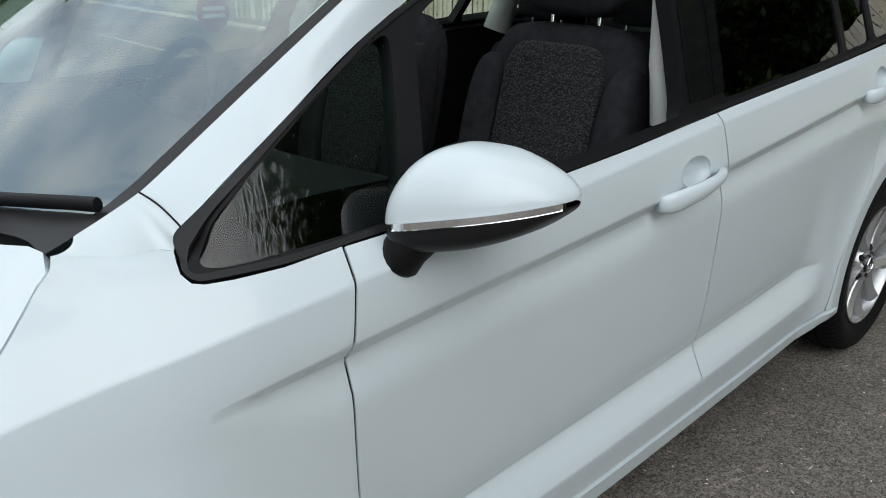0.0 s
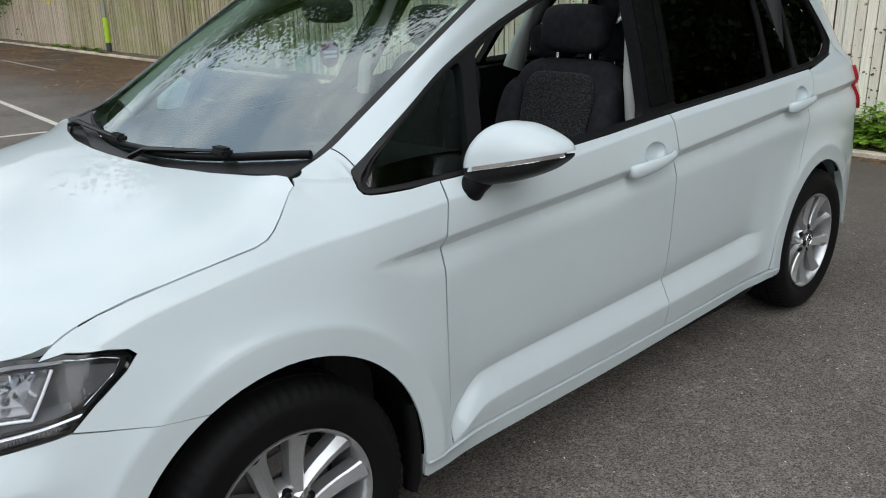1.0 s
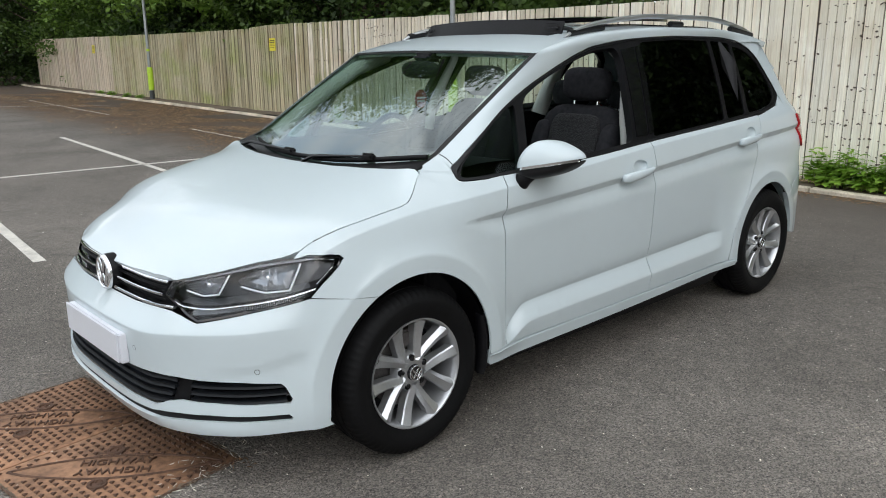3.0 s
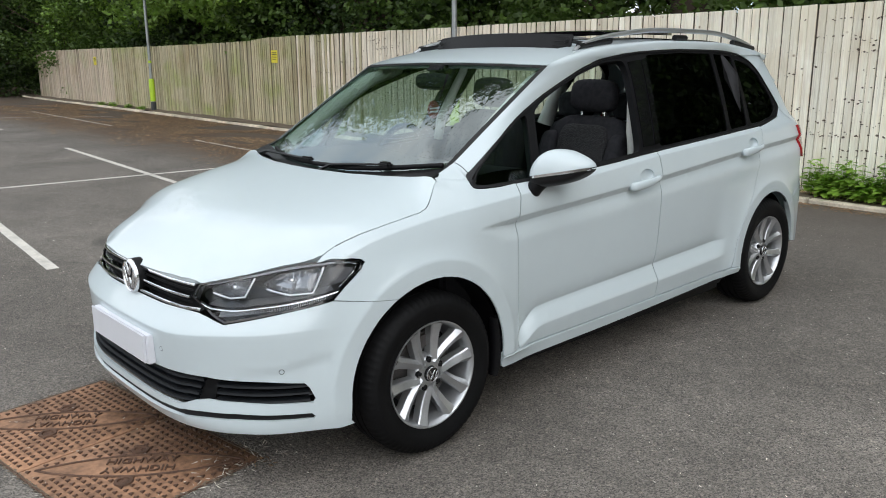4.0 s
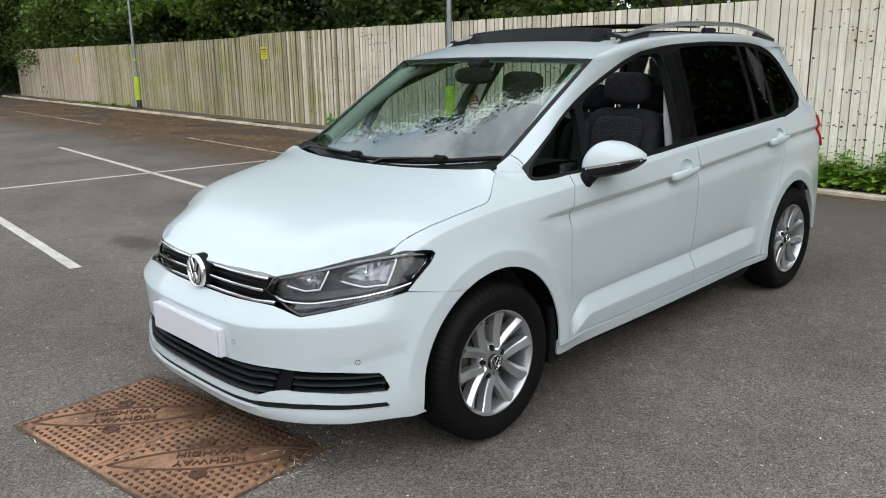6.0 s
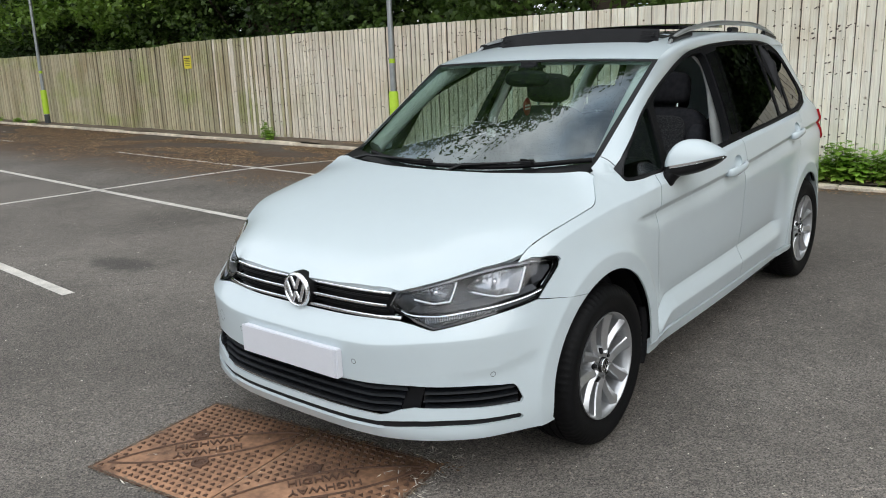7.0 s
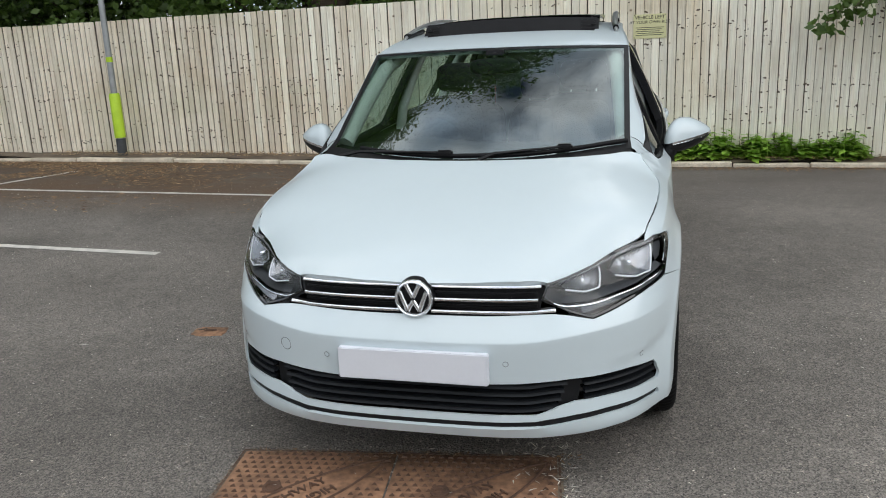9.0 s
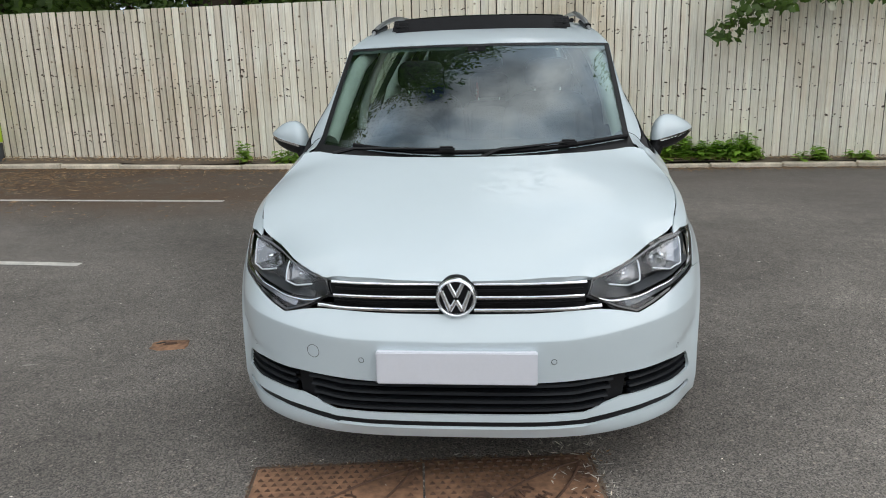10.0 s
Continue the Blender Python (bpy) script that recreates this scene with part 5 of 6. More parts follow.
# cabin
part("cabin_floor", box(-.74, .74, .35, 3.35, .22, .28, .01), CABIN, car)
part("bulkhead", box(-.74, .74, .18, .36, .25, .95, .02), CABIN, car)
part("underbody", box(-.50, .50, -.62, 3.3, .165, .60, .03), RUBBER, car)
part("underbody", box(-.79, .79, .46, 2.36, .17, .29, .02), RUBBER, car)
part("underbody", box(-.46, .46, -.68, -.58, .20, .34, .02), RUBBER, car)
part("headlining", grid(lambda a, b: ((2 * a - 1) * .56, 1.70 + 1.5 * b, 1.545 - .02 * (2 * a - 1) ** 2), 8, 8), PALE, car)


def dash(u, v):
    x = (2 * u - 1) * .70
    prof = [(0, (.20, 1.02)), (.35, (.50, 1.045)), (.6, (.66, 1.04)), (.75, (.74, 1.0)), (1.0, (.72, .70))]
    y = lerp1(v, [(a, p[0]) for a, p in prof])
    z = lerp1(v, [(a, p[1]) for a, p in prof])
    return x, y - .04 * (abs(x) / .7) ** 2 * 0 + .05 * (abs(x) / .7) ** 3, z + .035 * math.exp(-((x + .37) / .17) ** 2) * ease(.3, .6, v)


b = grid(dash, 30, 20)
part("dashboard", b, CABIN, car, "dark grey dashboard")
wc = Vector((-.37, .86, .99))
ring = []
for k in range(33):
    a = 2 * math.pi * k / 32
    ring.append(wc + Vector((.185 * math.cos(a), .185 * math.sin(a) * .42, .185 * math.sin(a) * .90)))
steer = part("steering_wheel", sweep(ring, .016, 10, caps=False), CABIN, car, "dark steering wheel")
part("steering_boss", sweep([wc + Vector((-.16, 0, 0)), wc + Vector((0, -.02, .0)), wc + Vector((.16, 0, 0))], [.02, .05, .02], 10, .6), CABIN, steer)
part("steering_column", sweep([wc, wc + Vector((0, -.22, -.06))], .035, 10), CABIN, steer)
b = grid(lambda u, v: (.13 * math.copysign(abs(math.cos(2 * math.pi * u)) ** .6, math.cos(2 * math.pi * u)) * math.sin(math.pi * v) ** .5, .80 - .03 * math.cos(math.pi * v), 1.405 + .042 * math.copysign(abs(math.sin(2 * math.pi * u)) ** .7, math.sin(2 * math.pi * u)) * math.sin(math.pi * v) ** .5), 32, 10)
rvm = part("rear_view_mirror", b, CABIN, car, "dark rear-view mirror")
part("mirror_stem", sweep([(0, .80, 1.43), (0, .84, 1.475)], .02, 8), CABIN, rvm)
part("sensor_housing", box(-.06, .06, .80, .90, 1.44, 1.485, .015), CABIN, rvm)


def cushion(cx, cy, cz, hx, hy, hz, lean, power=.45):
    """A padded block with soft corners."""
    def f(u, v):
        a, b2 = 2 * math.pi * u, math.pi * (v - .5)
        cxx = math.copysign(abs(math.cos(a)) ** power, math.cos(a)) * math.cos(b2) ** power
        cyy = math.copysign(abs(math.sin(a)) ** power, math.sin(a)) * math.cos(b2) ** power
        czz = math.copysign(abs(math.sin(b2)) ** power, math.sin(b2))
        return hx * cxx, hy * cyy, hz * czz
    b = grid(f, 36, 18)
    bmesh.ops.remove_doubles(b, verts=list(b.verts), dist=1e-5)
    b.transform(pose(cx, cy, cz, lean, 0, 0))
    return b


def seat(x, y, width=.25, tall=.29, top=1.18, front_row=True):
    lean = -14
    s = part("seat", cushion(x, y - .30, .56, width, .27, .085, 4), CLOTH, car, "dark woven cloth seat")
    zc = top - tall
    part("seat_back", cushion(x, y - .06, zc, width, .075, tall, lean), CLOTH, s)
    part("seat_panel", cushion(x, y - .125, zc + .02, width * .62, .030, tall * .80, lean, .35), PATTERN, s)
    for q in (-1, 1):
        part("side_bolster", cushion(x + q * width * .84, y - .115, zc - .03, width * .20, .075, tall * .82, lean, .6), CLOTH, s)
    part("headrest", cushion(x, y + .0, top + .100, .140, .060, .088, -6, .55), CLOTH, s)
    for q in (-1, 1):
        part("headrest_post", sweep([(x + q * .075, y - .01, top - .03), (x + q * .075, y, top + .08)], .007, 8), CHROME, s)


seat(.38, 1.63, .26, .31, 1.215)
seat(-.38, 1.63, .26, .31, 1.215)
for x in (-.46, 0, .46):
    seat(x, 2.55, .21, .28, 1.10)
# round air freshener on a cord under the rear-view mirror
fresh = thing("air_freshener", "round red card air freshener hanging from the mirror", "air freshener", (0, .80, 1.265))
b = lathe([(0, .002), (.043, .002), (.045, .001), (.045, -.001), (.043, -.002), (0, -.002)], 40)
b.transform(pose(0, 0, 0, 0, 0, 10))
part("disc", b, STICKER, fresh)
part("text_bar", merge(*(box(-.0035, .0035, -.030, .030, k - .004, k + .004) for k in (.006, -.010))), PALE, fresh, "pale printed bars", smooth=False).matrix_basis = pose(0, 0, 0, 0, 0, 10)
part("cord", sweep([(0, 0, .044), (.002, .001, .07), (0, 0, .115)], .0012, 6), CABIN, fresh)

# ---- ground ----


def ground_z(x, y):
    # the tarmac rises a little under the back of the car, then falls away towards the fence
    rise = .025 * ease(.2, 2.4, y) * (1 - ease(3.5, 6.0, y)) * ease(-3.0, -1.0, x)
    return -.013 + rise - (.11 + .07 * ease(-8, 0, x)) * ease(4.0, 7.8, y)


def fence_y(x):
    return 8.03 - .05 * (x - .5)


def kerb_y(x):
    return fence_y(x) - lerp1(x, [(-40, .55), (-16, .55), (-7, .60), (1, .42), (10, .38)])


xs = sorted(set([-900, -300, -120, -60] + [-44 + 1.0 * k for k in range(58)] + [20, 40, 120, 300, 900]))
ys = sorted(set([-900, -300, -100, -40, -20, -10] + [-6 + .5 * k for k in range(34)] + [14, 20, 40, 100, 300, 900]))
verts = [(x, y, ground_z(x, y)) for y in ys for x in xs]
nx = len(xs)
faces = [(j * nx + i, j * nx + i + 1, (j + 1) * nx + i + 1, (j + 1) * nx + i) for j in range(len(ys) - 1) for i in range(nx - 1)]
ground = part("ground", raw(verts, faces), ASPHALT)
tagged(ground, "dark grey worn tarmac car park surface", "ground", kind="structure")

# tarmac: fine pale and dark stones, patches, and leaf dirt towards the fence
n, l = ASPHALT.node_tree.nodes, ASPHALT.node_tree.links
bsdf = n["Principled BSDF"]
old = bsdf.inputs["Base Color"].links[0].from_socket
co = n.new("ShaderNodeTexCoord")
speck = n.new("ShaderNodeTexVoronoi")
speck.inputs["Scale"].default_value = 190
l.new(co.outputs["Object"], speck.inputs["Vector"])
sr = n.new("ShaderNodeValToRGB")
sr.color_ramp.elements[0].position, sr.color_ramp.elements[0].color = 0.06, (0.32, 0.32, 0.32, 1)
sr.color_ramp.elements[1].position, sr.color_ramp.elements[1].color = 0.95, (1.86, 1.80, 1.72, 1)
l.new(speck.outputs["Color"], sr.inputs["Fac"])
stone = n.new("ShaderNodeTexVoronoi")
stone.inputs["Scale"].default_value = 75
l.new(co.outputs["Object"], stone.inputs["Vector"])
st_r, st_m = n.new("ShaderNodeValToRGB"), n.new("ShaderNodeMix")
st_r.color_ramp.elements[0].position, st_r.color_ramp.elements[0].color = 0.12, (0.86, 0.86, 0.86, 1)
st_r.color_ramp.elements[1].position, st_r.color_ramp.elements[1].color = 0.97, (1.55, 1.50, 1.42, 1)
mid_stop = st_r.color_ramp.elements.new(0.80)
mid_stop.color = (1.0, 1.0, 1.0, 1)
st_m.data_type, st_m.blend_type = "RGBA", "MULTIPLY"
st_m.inputs["Factor"].default_value = 1.0
l.new(stone.outputs["Color"], st_r.inputs["Fac"])
l.new(sr.outputs["Color"], st_m.inputs["A"])
l.new(st_r.outputs["Color"], st_m.inputs["B"])
mul = n.new("ShaderNodeMix")
mul.data_type, mul.blend_type = "RGBA", "MULTIPLY"
mul.inputs["Factor"].default_value = 1.0
l.new(old, mul.inputs["A"])
l.new(st_m.outputs["Result"], mul.inputs["B"])
big = n.new("ShaderNodeTexNoise")
big.inputs["Scale"].default_value, big.inputs["Detail"].default_value, big.inputs["Distortion"].default_value = 0.55, 7, 0.6
l.new(co.outputs["Object"], big.inputs["Vector"])
br = n.new("ShaderNodeMapRange")
br.inputs["From Min"].default_value, br.inputs["From Max"].default_value = 0.3, 0.7
br.inputs["To Min"].default_value, br.inputs["To Max"].default_value = 0.75, 1.19
l.new(big.outputs["Fac"], br.inputs["Value"])
# open-sky light on the +x side is put into the tarmac colour
ax, as_, am = n.new("ShaderNodeSeparateXYZ"), n.new("ShaderNodeMapRange"), n.new("ShaderNodeMath")
as_.interpolation_type, am.operation = "SMOOTHSTEP", "MULTIPLY"
as_.inputs["From Min"].default_value, as_.inputs["From Max"].default_value = 0.2, 2.6
as_.inputs["To Min"].default_value, as_.inputs["To Max"].default_value = 0.94, 1.24
l.new(co.outputs["Object"], ax.inputs["Vector"])
l.new(ax.outputs["X"], as_.inputs["Value"])
l.new(br.outputs["Result"], am.inputs[0])
l.new(as_.outputs["Result"], am.inputs[1])
mul2 = n.new("ShaderNodeMix")
mul2.data_type, mul2.blend_type = "RGBA", "MULTIPLY"
mul2.inputs["Factor"].default_value = 1.0
l.new(mul.outputs["Result"], mul2.inputs["A"])
l.new(am.outputs["Value"], mul2.inputs["B"])
# brown leaf dirt lies in a broad patch in the far corner of the car park
sep = n.new("ShaderNodeSeparateXYZ")
l.new(co.outputs["Object"], sep.inputs["Vector"])
dy, dx = n.new("ShaderNodeMapRange"), n.new("ShaderNodeMapRange")
dy.interpolation_type = dx.interpolation_type = "SMOOTHSTEP"
dy.inputs["From Min"].default_value, dy.inputs["From Max"].default_value = 3.2, 5.2
dx.inputs["From Min"].default_value, dx.inputs["From Max"].default_value = 0.0, -3.2
l.new(sep.outputs["Y"], dy.inputs["Value"])
l.new(sep.outputs["X"], dx.inputs["Value"])
dm, da = n.new("ShaderNodeMath"), n.new("ShaderNodeMath")
dm.operation, da.operation = "MULTIPLY", "MULTIPLY"
l.new(dy.outputs["Result"], dm.inputs[0])
l.new(dx.outputs["Result"], dm.inputs[1])
dn = n.new("ShaderNodeTexNoise")
dn.inputs["Scale"].default_value, dn.inputs["Detail"].default_value, dn.inputs["Roughness"].default_value = 1.3, 10, 0.75
l.new(co.outputs["Object"], dn.inputs["Vector"])
dr = n.new("ShaderNodeMapRange")
dr.inputs["From Min"].default_value, dr.inputs["From Max"].default_value = 0.30, 0.50
l.new(dn.outputs["Fac"], dr.inputs["Value"])
l.new(dm.outputs["Value"], da.inputs[0])
l.new(dr.outputs["Result"], da.inputs[1])
dirt = n.new("ShaderNodeMix")
dirt.data_type = "RGBA"
dirt.inputs["B"].default_value = (0.125, 0.074, 0.040, 1)
l.new(da.outputs["Value"], dirt.inputs["Factor"])
l.new(mul2.outputs["Result"], dirt.inputs["A"])
# the tarmac turns darker and browner towards the whole foot of the fence
fy, fn, fm = n.new("ShaderNodeMapRange"), n.new("ShaderNodeMapRange"), n.new("ShaderNodeMath")
fy.interpolation_type, fm.operation = "SMOOTHSTEP", "MULTIPLY"
fy.inputs["From Min"].default_value, fy.inputs["From Max"].default_value = 2.6, 7.2
fy.inputs["To Max"].default_value = 0.75
l.new(sep.outputs["Y"], fy.inputs["Value"])
fn.inputs["From Min"].default_value, fn.inputs["From Max"].default_value = 0.25, 0.55
l.new(big.outputs["Fac"], fn.inputs["Value"])
l.new(fy.outputs["Result"], fm.inputs[0])
l.new(fn.outputs["Result"], fm.inputs[1])
fence_tone_mix = n.new("ShaderNodeMix")
fence_tone_mix.data_type = "RGBA"
fence_tone_mix.inputs["B"].default_value = (0.098, 0.082, 0.070, 1)
l.new(fm.outputs["Value"], fence_tone_mix.inputs["Factor"])
l.new(dirt.outputs["Result"], fence_tone_mix.inputs["A"])
# an old oil stain with a soft, ragged edge
ov, ol, on, oa, orr = (n.new("ShaderNode" + k) for k in ("Mapping", "VectorMath", "TexNoise", "Math", "MapRange"))
ov.vector_type = "POINT"
ov.inputs["Location"].default_value, ov.inputs["Scale"].default_value = (3.72 / .40, -.52 / .17, 0), (1 / .40, 1 / .17, 0)
ol.operation, oa.operation, orr.interpolation_type = "LENGTH", "MULTIPLY_ADD", "SMOOTHSTEP"
on.inputs["Scale"].default_value, on.inputs["Detail"].default_value = 5.0, 6
l.new(co.outputs["Object"], ov.inputs["Vector"])
l.new(ov.outputs["Vector"], ol.inputs[0])
l.new(co.outputs["Object"], on.inputs["Vector"])
oa.inputs[1].default_value = 1.1
l.new(on.outputs["Fac"], oa.inputs[0])
l.new(ol.outputs["Value"], oa.inputs[2])
orr.inputs["From Min"].default_value, orr.inputs["From Max"].default_value = 1.75, 1.1
orr.inputs["To Max"].default_value = 0.55
l.new(oa.outputs["Value"], orr.inputs["Value"])
oil = n.new("ShaderNodeMix")
oil.data_type = "RGBA"
oil.inputs["B"].default_value = (0.034, 0.033, 0.032, 1)
l.new(orr.outputs["Result"], oil.inputs["Factor"])
l.new(fence_tone_mix.outputs["Result"], oil.inputs["A"])
l.new(oil.outputs["Result"], bsdf.inputs["Base Color"])


def strip(name, a, b, width, label):
    """A painted line on the tarmac."""
    a, b = Vector((*a, 0)), Vector((*b, 0))
    d = (b - a).normalized()
    q = Vector((-d.y, d.x, 0)) * width / 2
    k = max(2, int((b - a).length / .4))
    verts, faces = [], []
    for i in range(k + 1):
        p = a.lerp(b, i / k)
        w = 1 + random.uniform(-.06, .06)
        for e in (p - q * w, p + q * w):
            verts.append((e.x, e.y, ground_z(e.x, e.y) + .004))
    faces = [(2 * i, 2 * i + 2, 2 * i + 3, 2 * i + 1) for i in range(k)]
    ob = part(name, raw(verts, faces), LINE_PAINT)
    return tagged(ob, label, "road marking", "bay lines", "structure")


BAY = "worn white parking bay line on tarmac"
strip("bay_line", (-12.1, .48), (-3.23, -.17), .085, BAY)
strip("bay_line", (-12.2, 2.83), (-3.02, 2.13), .085, BAY)
strip("bay_line", (-12.2, 5.28), (-2.82, 4.58), .085, BAY)
strip("bay_line", (-25.2, 5.98), (-17.2, 5.51), .085, BAY)
strip("bay_line", (-25.4, 3.55), (-17.4, 3.10), .085, BAY)
strip("bay_line", (-8.08, -2.2), (-7.42, 6.75), .095, BAY)
strip("bay_line", (-21.75, 1.5), (-21.55, 7.2), .075, BAY)

# old cracks in the surface
CRACK = material("crack_filler", (0.040, 0.039, 0.037), 0.8, vary=0.3, scale=10)
for k, (p0, p1, w) in enumerate((((-4.6, -1.3), (-2.2, 1.05), .018), ((-2.2, 1.05), (-1.9, 2.2), .012), ((-6.5, .9), (-4.4, 1.5), .012))):
    rs = np.random.RandomState(40 + k)
    a, b = Vector((*p0, 0)), Vector((*p1, 0))
    nrm = Vector((-(b - a).y, (b - a).x, 0)).normalized()
    verts = []
    m = 60
    off = np.cumsum(rs.normal(0, .014, m + 1))
    for i in range(m + 1):
        p = a.lerp(b, i / m) + nrm * float(off[i])
        ww = w * float(rs.uniform(.15, 1.0)) / 4
        for q in (-1, 1):
            e = p + nrm * (q * ww)
            verts.append((e.x, e.y, ground_z(e.x, e.y) + .002))
    tagged(part("tarmac_crack", raw(verts, [(2 * i, 2 * i + 2, 2 * i + 3, 2 * i + 1) for i in range(m)]), CRACK), "thin dark crack in the tarmac", "crack", "surface cracks", "structure")

# ---- kerb and verge ----
kerb = thing("kerb", "weathered concrete kerb stones along the fence", "kerb", kind="structure")
kb = box(-.45, .45, -.06, .06, -.16, 0, .012, 1)
me = bpy.data.meshes.new("kerb_stone")
kb.to_mesh(me)
kb.free()
me.materials.append(KERB)
x = -38.0
while x < 12:
    ob = new("kerb_stone", me)
    ob.parent = kerb
    yk = kerb_y(x)
    top = ground_z(x, yk) + .058 + random.uniform(-.014, .010)
    slope = math.degrees(math.atan2(kerb_y(x + .4) - kerb_y(x - .4), .8))
    ob.matrix_basis = pose(x, yk + random.uniform(-.012, .012), top, random.uniform(-2, 2), random.uniform(-.6, .6), slope + random.uniform(-1, 1))
    x += .915
verts, faces = [], []
for i in range(120):
    x = -40 + .46 * i
    for k in range(4):
        t = k / 3
        y = kerb_y(x) + .05 + (fence_y(x) + .6 - kerb_y(x)) * t
        verts.append((x, y, ground_z(x, kerb_y(x)) + .06 + .02 * math.sin(x * 3 + k * 2) + .02 * t))
faces = [(4 * i + k, 4 * i + 4 + k, 4 * i + 5 + k, 4 * i + 1 + k) for i in range(119) for k in range(3)]
tagged(part("verge", raw(verts, faces), EARTH), "strip of dark soil between kerb and fence", "soil", kind="structure")

# ---- fence ----
fence = thing("fence", "tall weathered vertical board timber fence", "fence", kind="structure")


def fence_top(x):
    return lerp1(x, [(-38, 1.95), (-22, 1.95), (-16.5, 1.98), (-15.0, 2.05), (-8, 2.07), (0, 2.12), (12, 2.20)])


boards = []
for kind_of_wood in (WOOD, WOOD_PALE, WOOD_MOSS):
    hw = .0484 if kind_of_wood is WOOD_PALE else .0440 if kind_of_wood is WOOD else .0410
    b = box(-hw, hw, -.010, .010, 0, 1.0)
    bmesh.ops.bevel(b, geom=[e for e in b.edges if abs((e.verts[0].co - e.verts[1].co).z) > .5], offset=.004 if kind_of_wood is WOOD_PALE else .006, segments=2, affect="EDGES")
    me = bpy.data.meshes.new("fence_board")
    b.to_mesh(me)
    b.free()
    me.materials.append(kind_of_wood)
    boards.append(me)
x, k = -37.4, 0
rest = ([], [])
drift = 0.0
while x < 11.5:
    pitch = .1055 + random.uniform(-.0015, .0015)
    y = fence_y(x) + random.uniform(-.004, .004) + (.006 if k % 2 else -.004)
    zb = ground_z(x, kerb_y(x)) + .055 + random.uniform(-.012, .012)
    drift = .8 * drift + random.uniform(-.004, .004)
    zt = fence_top(x) + drift
    m = pose(x, y, zb, random.uniform(-.3, .3), random.uniform(-.16, .16), -2.86 + random.uniform(-1.8, 1.8)) @ Matrix.Diagonal((1 + random.uniform(-.015, .015), 1, zt - zb, 1))
    if x > -19.8:
        # paler right, mossy left; tree shade on the left is in the colour too
        side = x + random.uniform(-2, 2)
        ob = new("fence_board", boards[1 if side > -4.5 else 2 if side < -12.5 else 0])
        ob.parent = fence
        ob.matrix_basis = m
    else:
        b = box(-.0440, .0440, -.010, .010, 0, 1.0)
        b.transform(m)
        rest[0 if x < -27 else 1].append(b)
    x += pitch
    k += 1
for far, kind_of_wood in zip(rest, (WOOD_BROWN, WOOD_MOSS)):
    tagged(part("fence_boards_far", merge(*far), kind_of_wood, fence, smooth=False), kind="stuff")
# plain dark sheet added behind the boards, standing in for shade in the joints
back = grid(lambda u, v: (-37.4 + 48.9 * u, fence_y(-37.4 + 48.9 * u) + .020, ground_z(-37.4 + 48.9 * u, 8) + .10 + (fence_top(-37.4 + 48.9 * u) - .16 - ground_z(-37.4 + 48.9 * u, 8)) * v), 60, 1)
thicken(back, -.018)
part("fence_backing", back, RAILWOOD, fence, smooth=False)
for zr in (.25, 1.05, 1.75):
    path = [(x, fence_y(x) + .085, zr + ground_z(x, 8)) for x in (-37.4, -20, -8, 0, 11.5)]
    part("fence_rail", sweep(path, .045, 4), RAILWOOD, fence)
# knots lie in rows across neighbouring boards that were cut from one length
kn = []
for i in range(340):
    x0, z0 = random.uniform(-13, 8), random.uniform(.08, 2.0)
    for j in range(random.randint(2, 9)):
        for e in (-1, 1):
            if random.random() < .45:
                continue
            x = x0 + j * .1055 + e * random.uniform(.026, .046)
            z = z0 + random.gauss(0, .014)
            r = random.uniform(.0045, .0115)
            b = lathe([(0, .0012), (r, .0010), (r * 1.2, -.006)], 7)
            b.transform(pose(x, fence_y(x) - .0125, z) @ pose(0, 0, 0, 0, 0, -92.86) @ pose(0, 0, 0, random.uniform(-35, 35), 0, 0) @ Matrix.Diagonal((1, random.uniform(.9, 2.2), random.uniform(.6, 1.1), 1)))
            kn.append(b)
# nail heads along the rails
for zr in (.25, 1.05, 1.75):
    x = -12.0
    while x < 9:
        for e in (-.022, .022):
            b = lathe([(0, .001), (.0030, .001), (.0036, -.004)], 5)
            b.transform(pose(x + e, fence_y(x) - .0125, zr + ground_z(x, 8) + random.uniform(-.02, .02)) @ pose(0, 0, 0, 0, 0, -92.86))
            kn.append(b)
        x += .1055
ob = part("board_knots", merge(*kn), KNOT, fence)
tagged(ob, kind="stuff")

# ---- signs and poles ----


def lettering(body_text, size, x, y, z, turn, parent):
    cu = bpy.data.curves.new("lettering", "FONT")
    cu.body, cu.size, cu.align_x, cu.align_y, cu.extrude = body_text, size, "CENTER", "CENTER", .0008
    cu.materials.append(INK)
    ob = new("lettering", cu)
    ob.parent = parent
    ob.matrix_basis = pose(x, y, z, 90, 0, turn)
    return ob


sg1 = thing("notice", "pale yellow parking notice screwed to the fence", "sign", (.73, fence_y(.73) - .022, 1.605), turn=-2.86)
part("sign_board", box(-.21, .21, -.004, .004, -.155, .155, .002), SIGN_P, sg1)
lettering("VEHICLE LEFT", .062, 0, -.006, .112, 0, sg1)
lettering("AT YOUR OWN RISK", .055, 0, -.006, .052, 0, sg1)
for k in range(5):
    part("text_bar", box(-.18 + .02 * (k % 2), .18 - .025 * (k % 3), -.0065, -.004, -.012 - .024 * k - .007, -.012 - .024 * k), INK, sg1, smooth=False)
for q in (1, -1):
    for q2 in (1, -1):
        b = lathe([(0, .003), (.005, .001), (.006, -.002)], 8)
        b.transform(pose(q * .197, -.005, q2 * .142, 0, 0, -90))
        part("screw", b, STEEL, sg1)
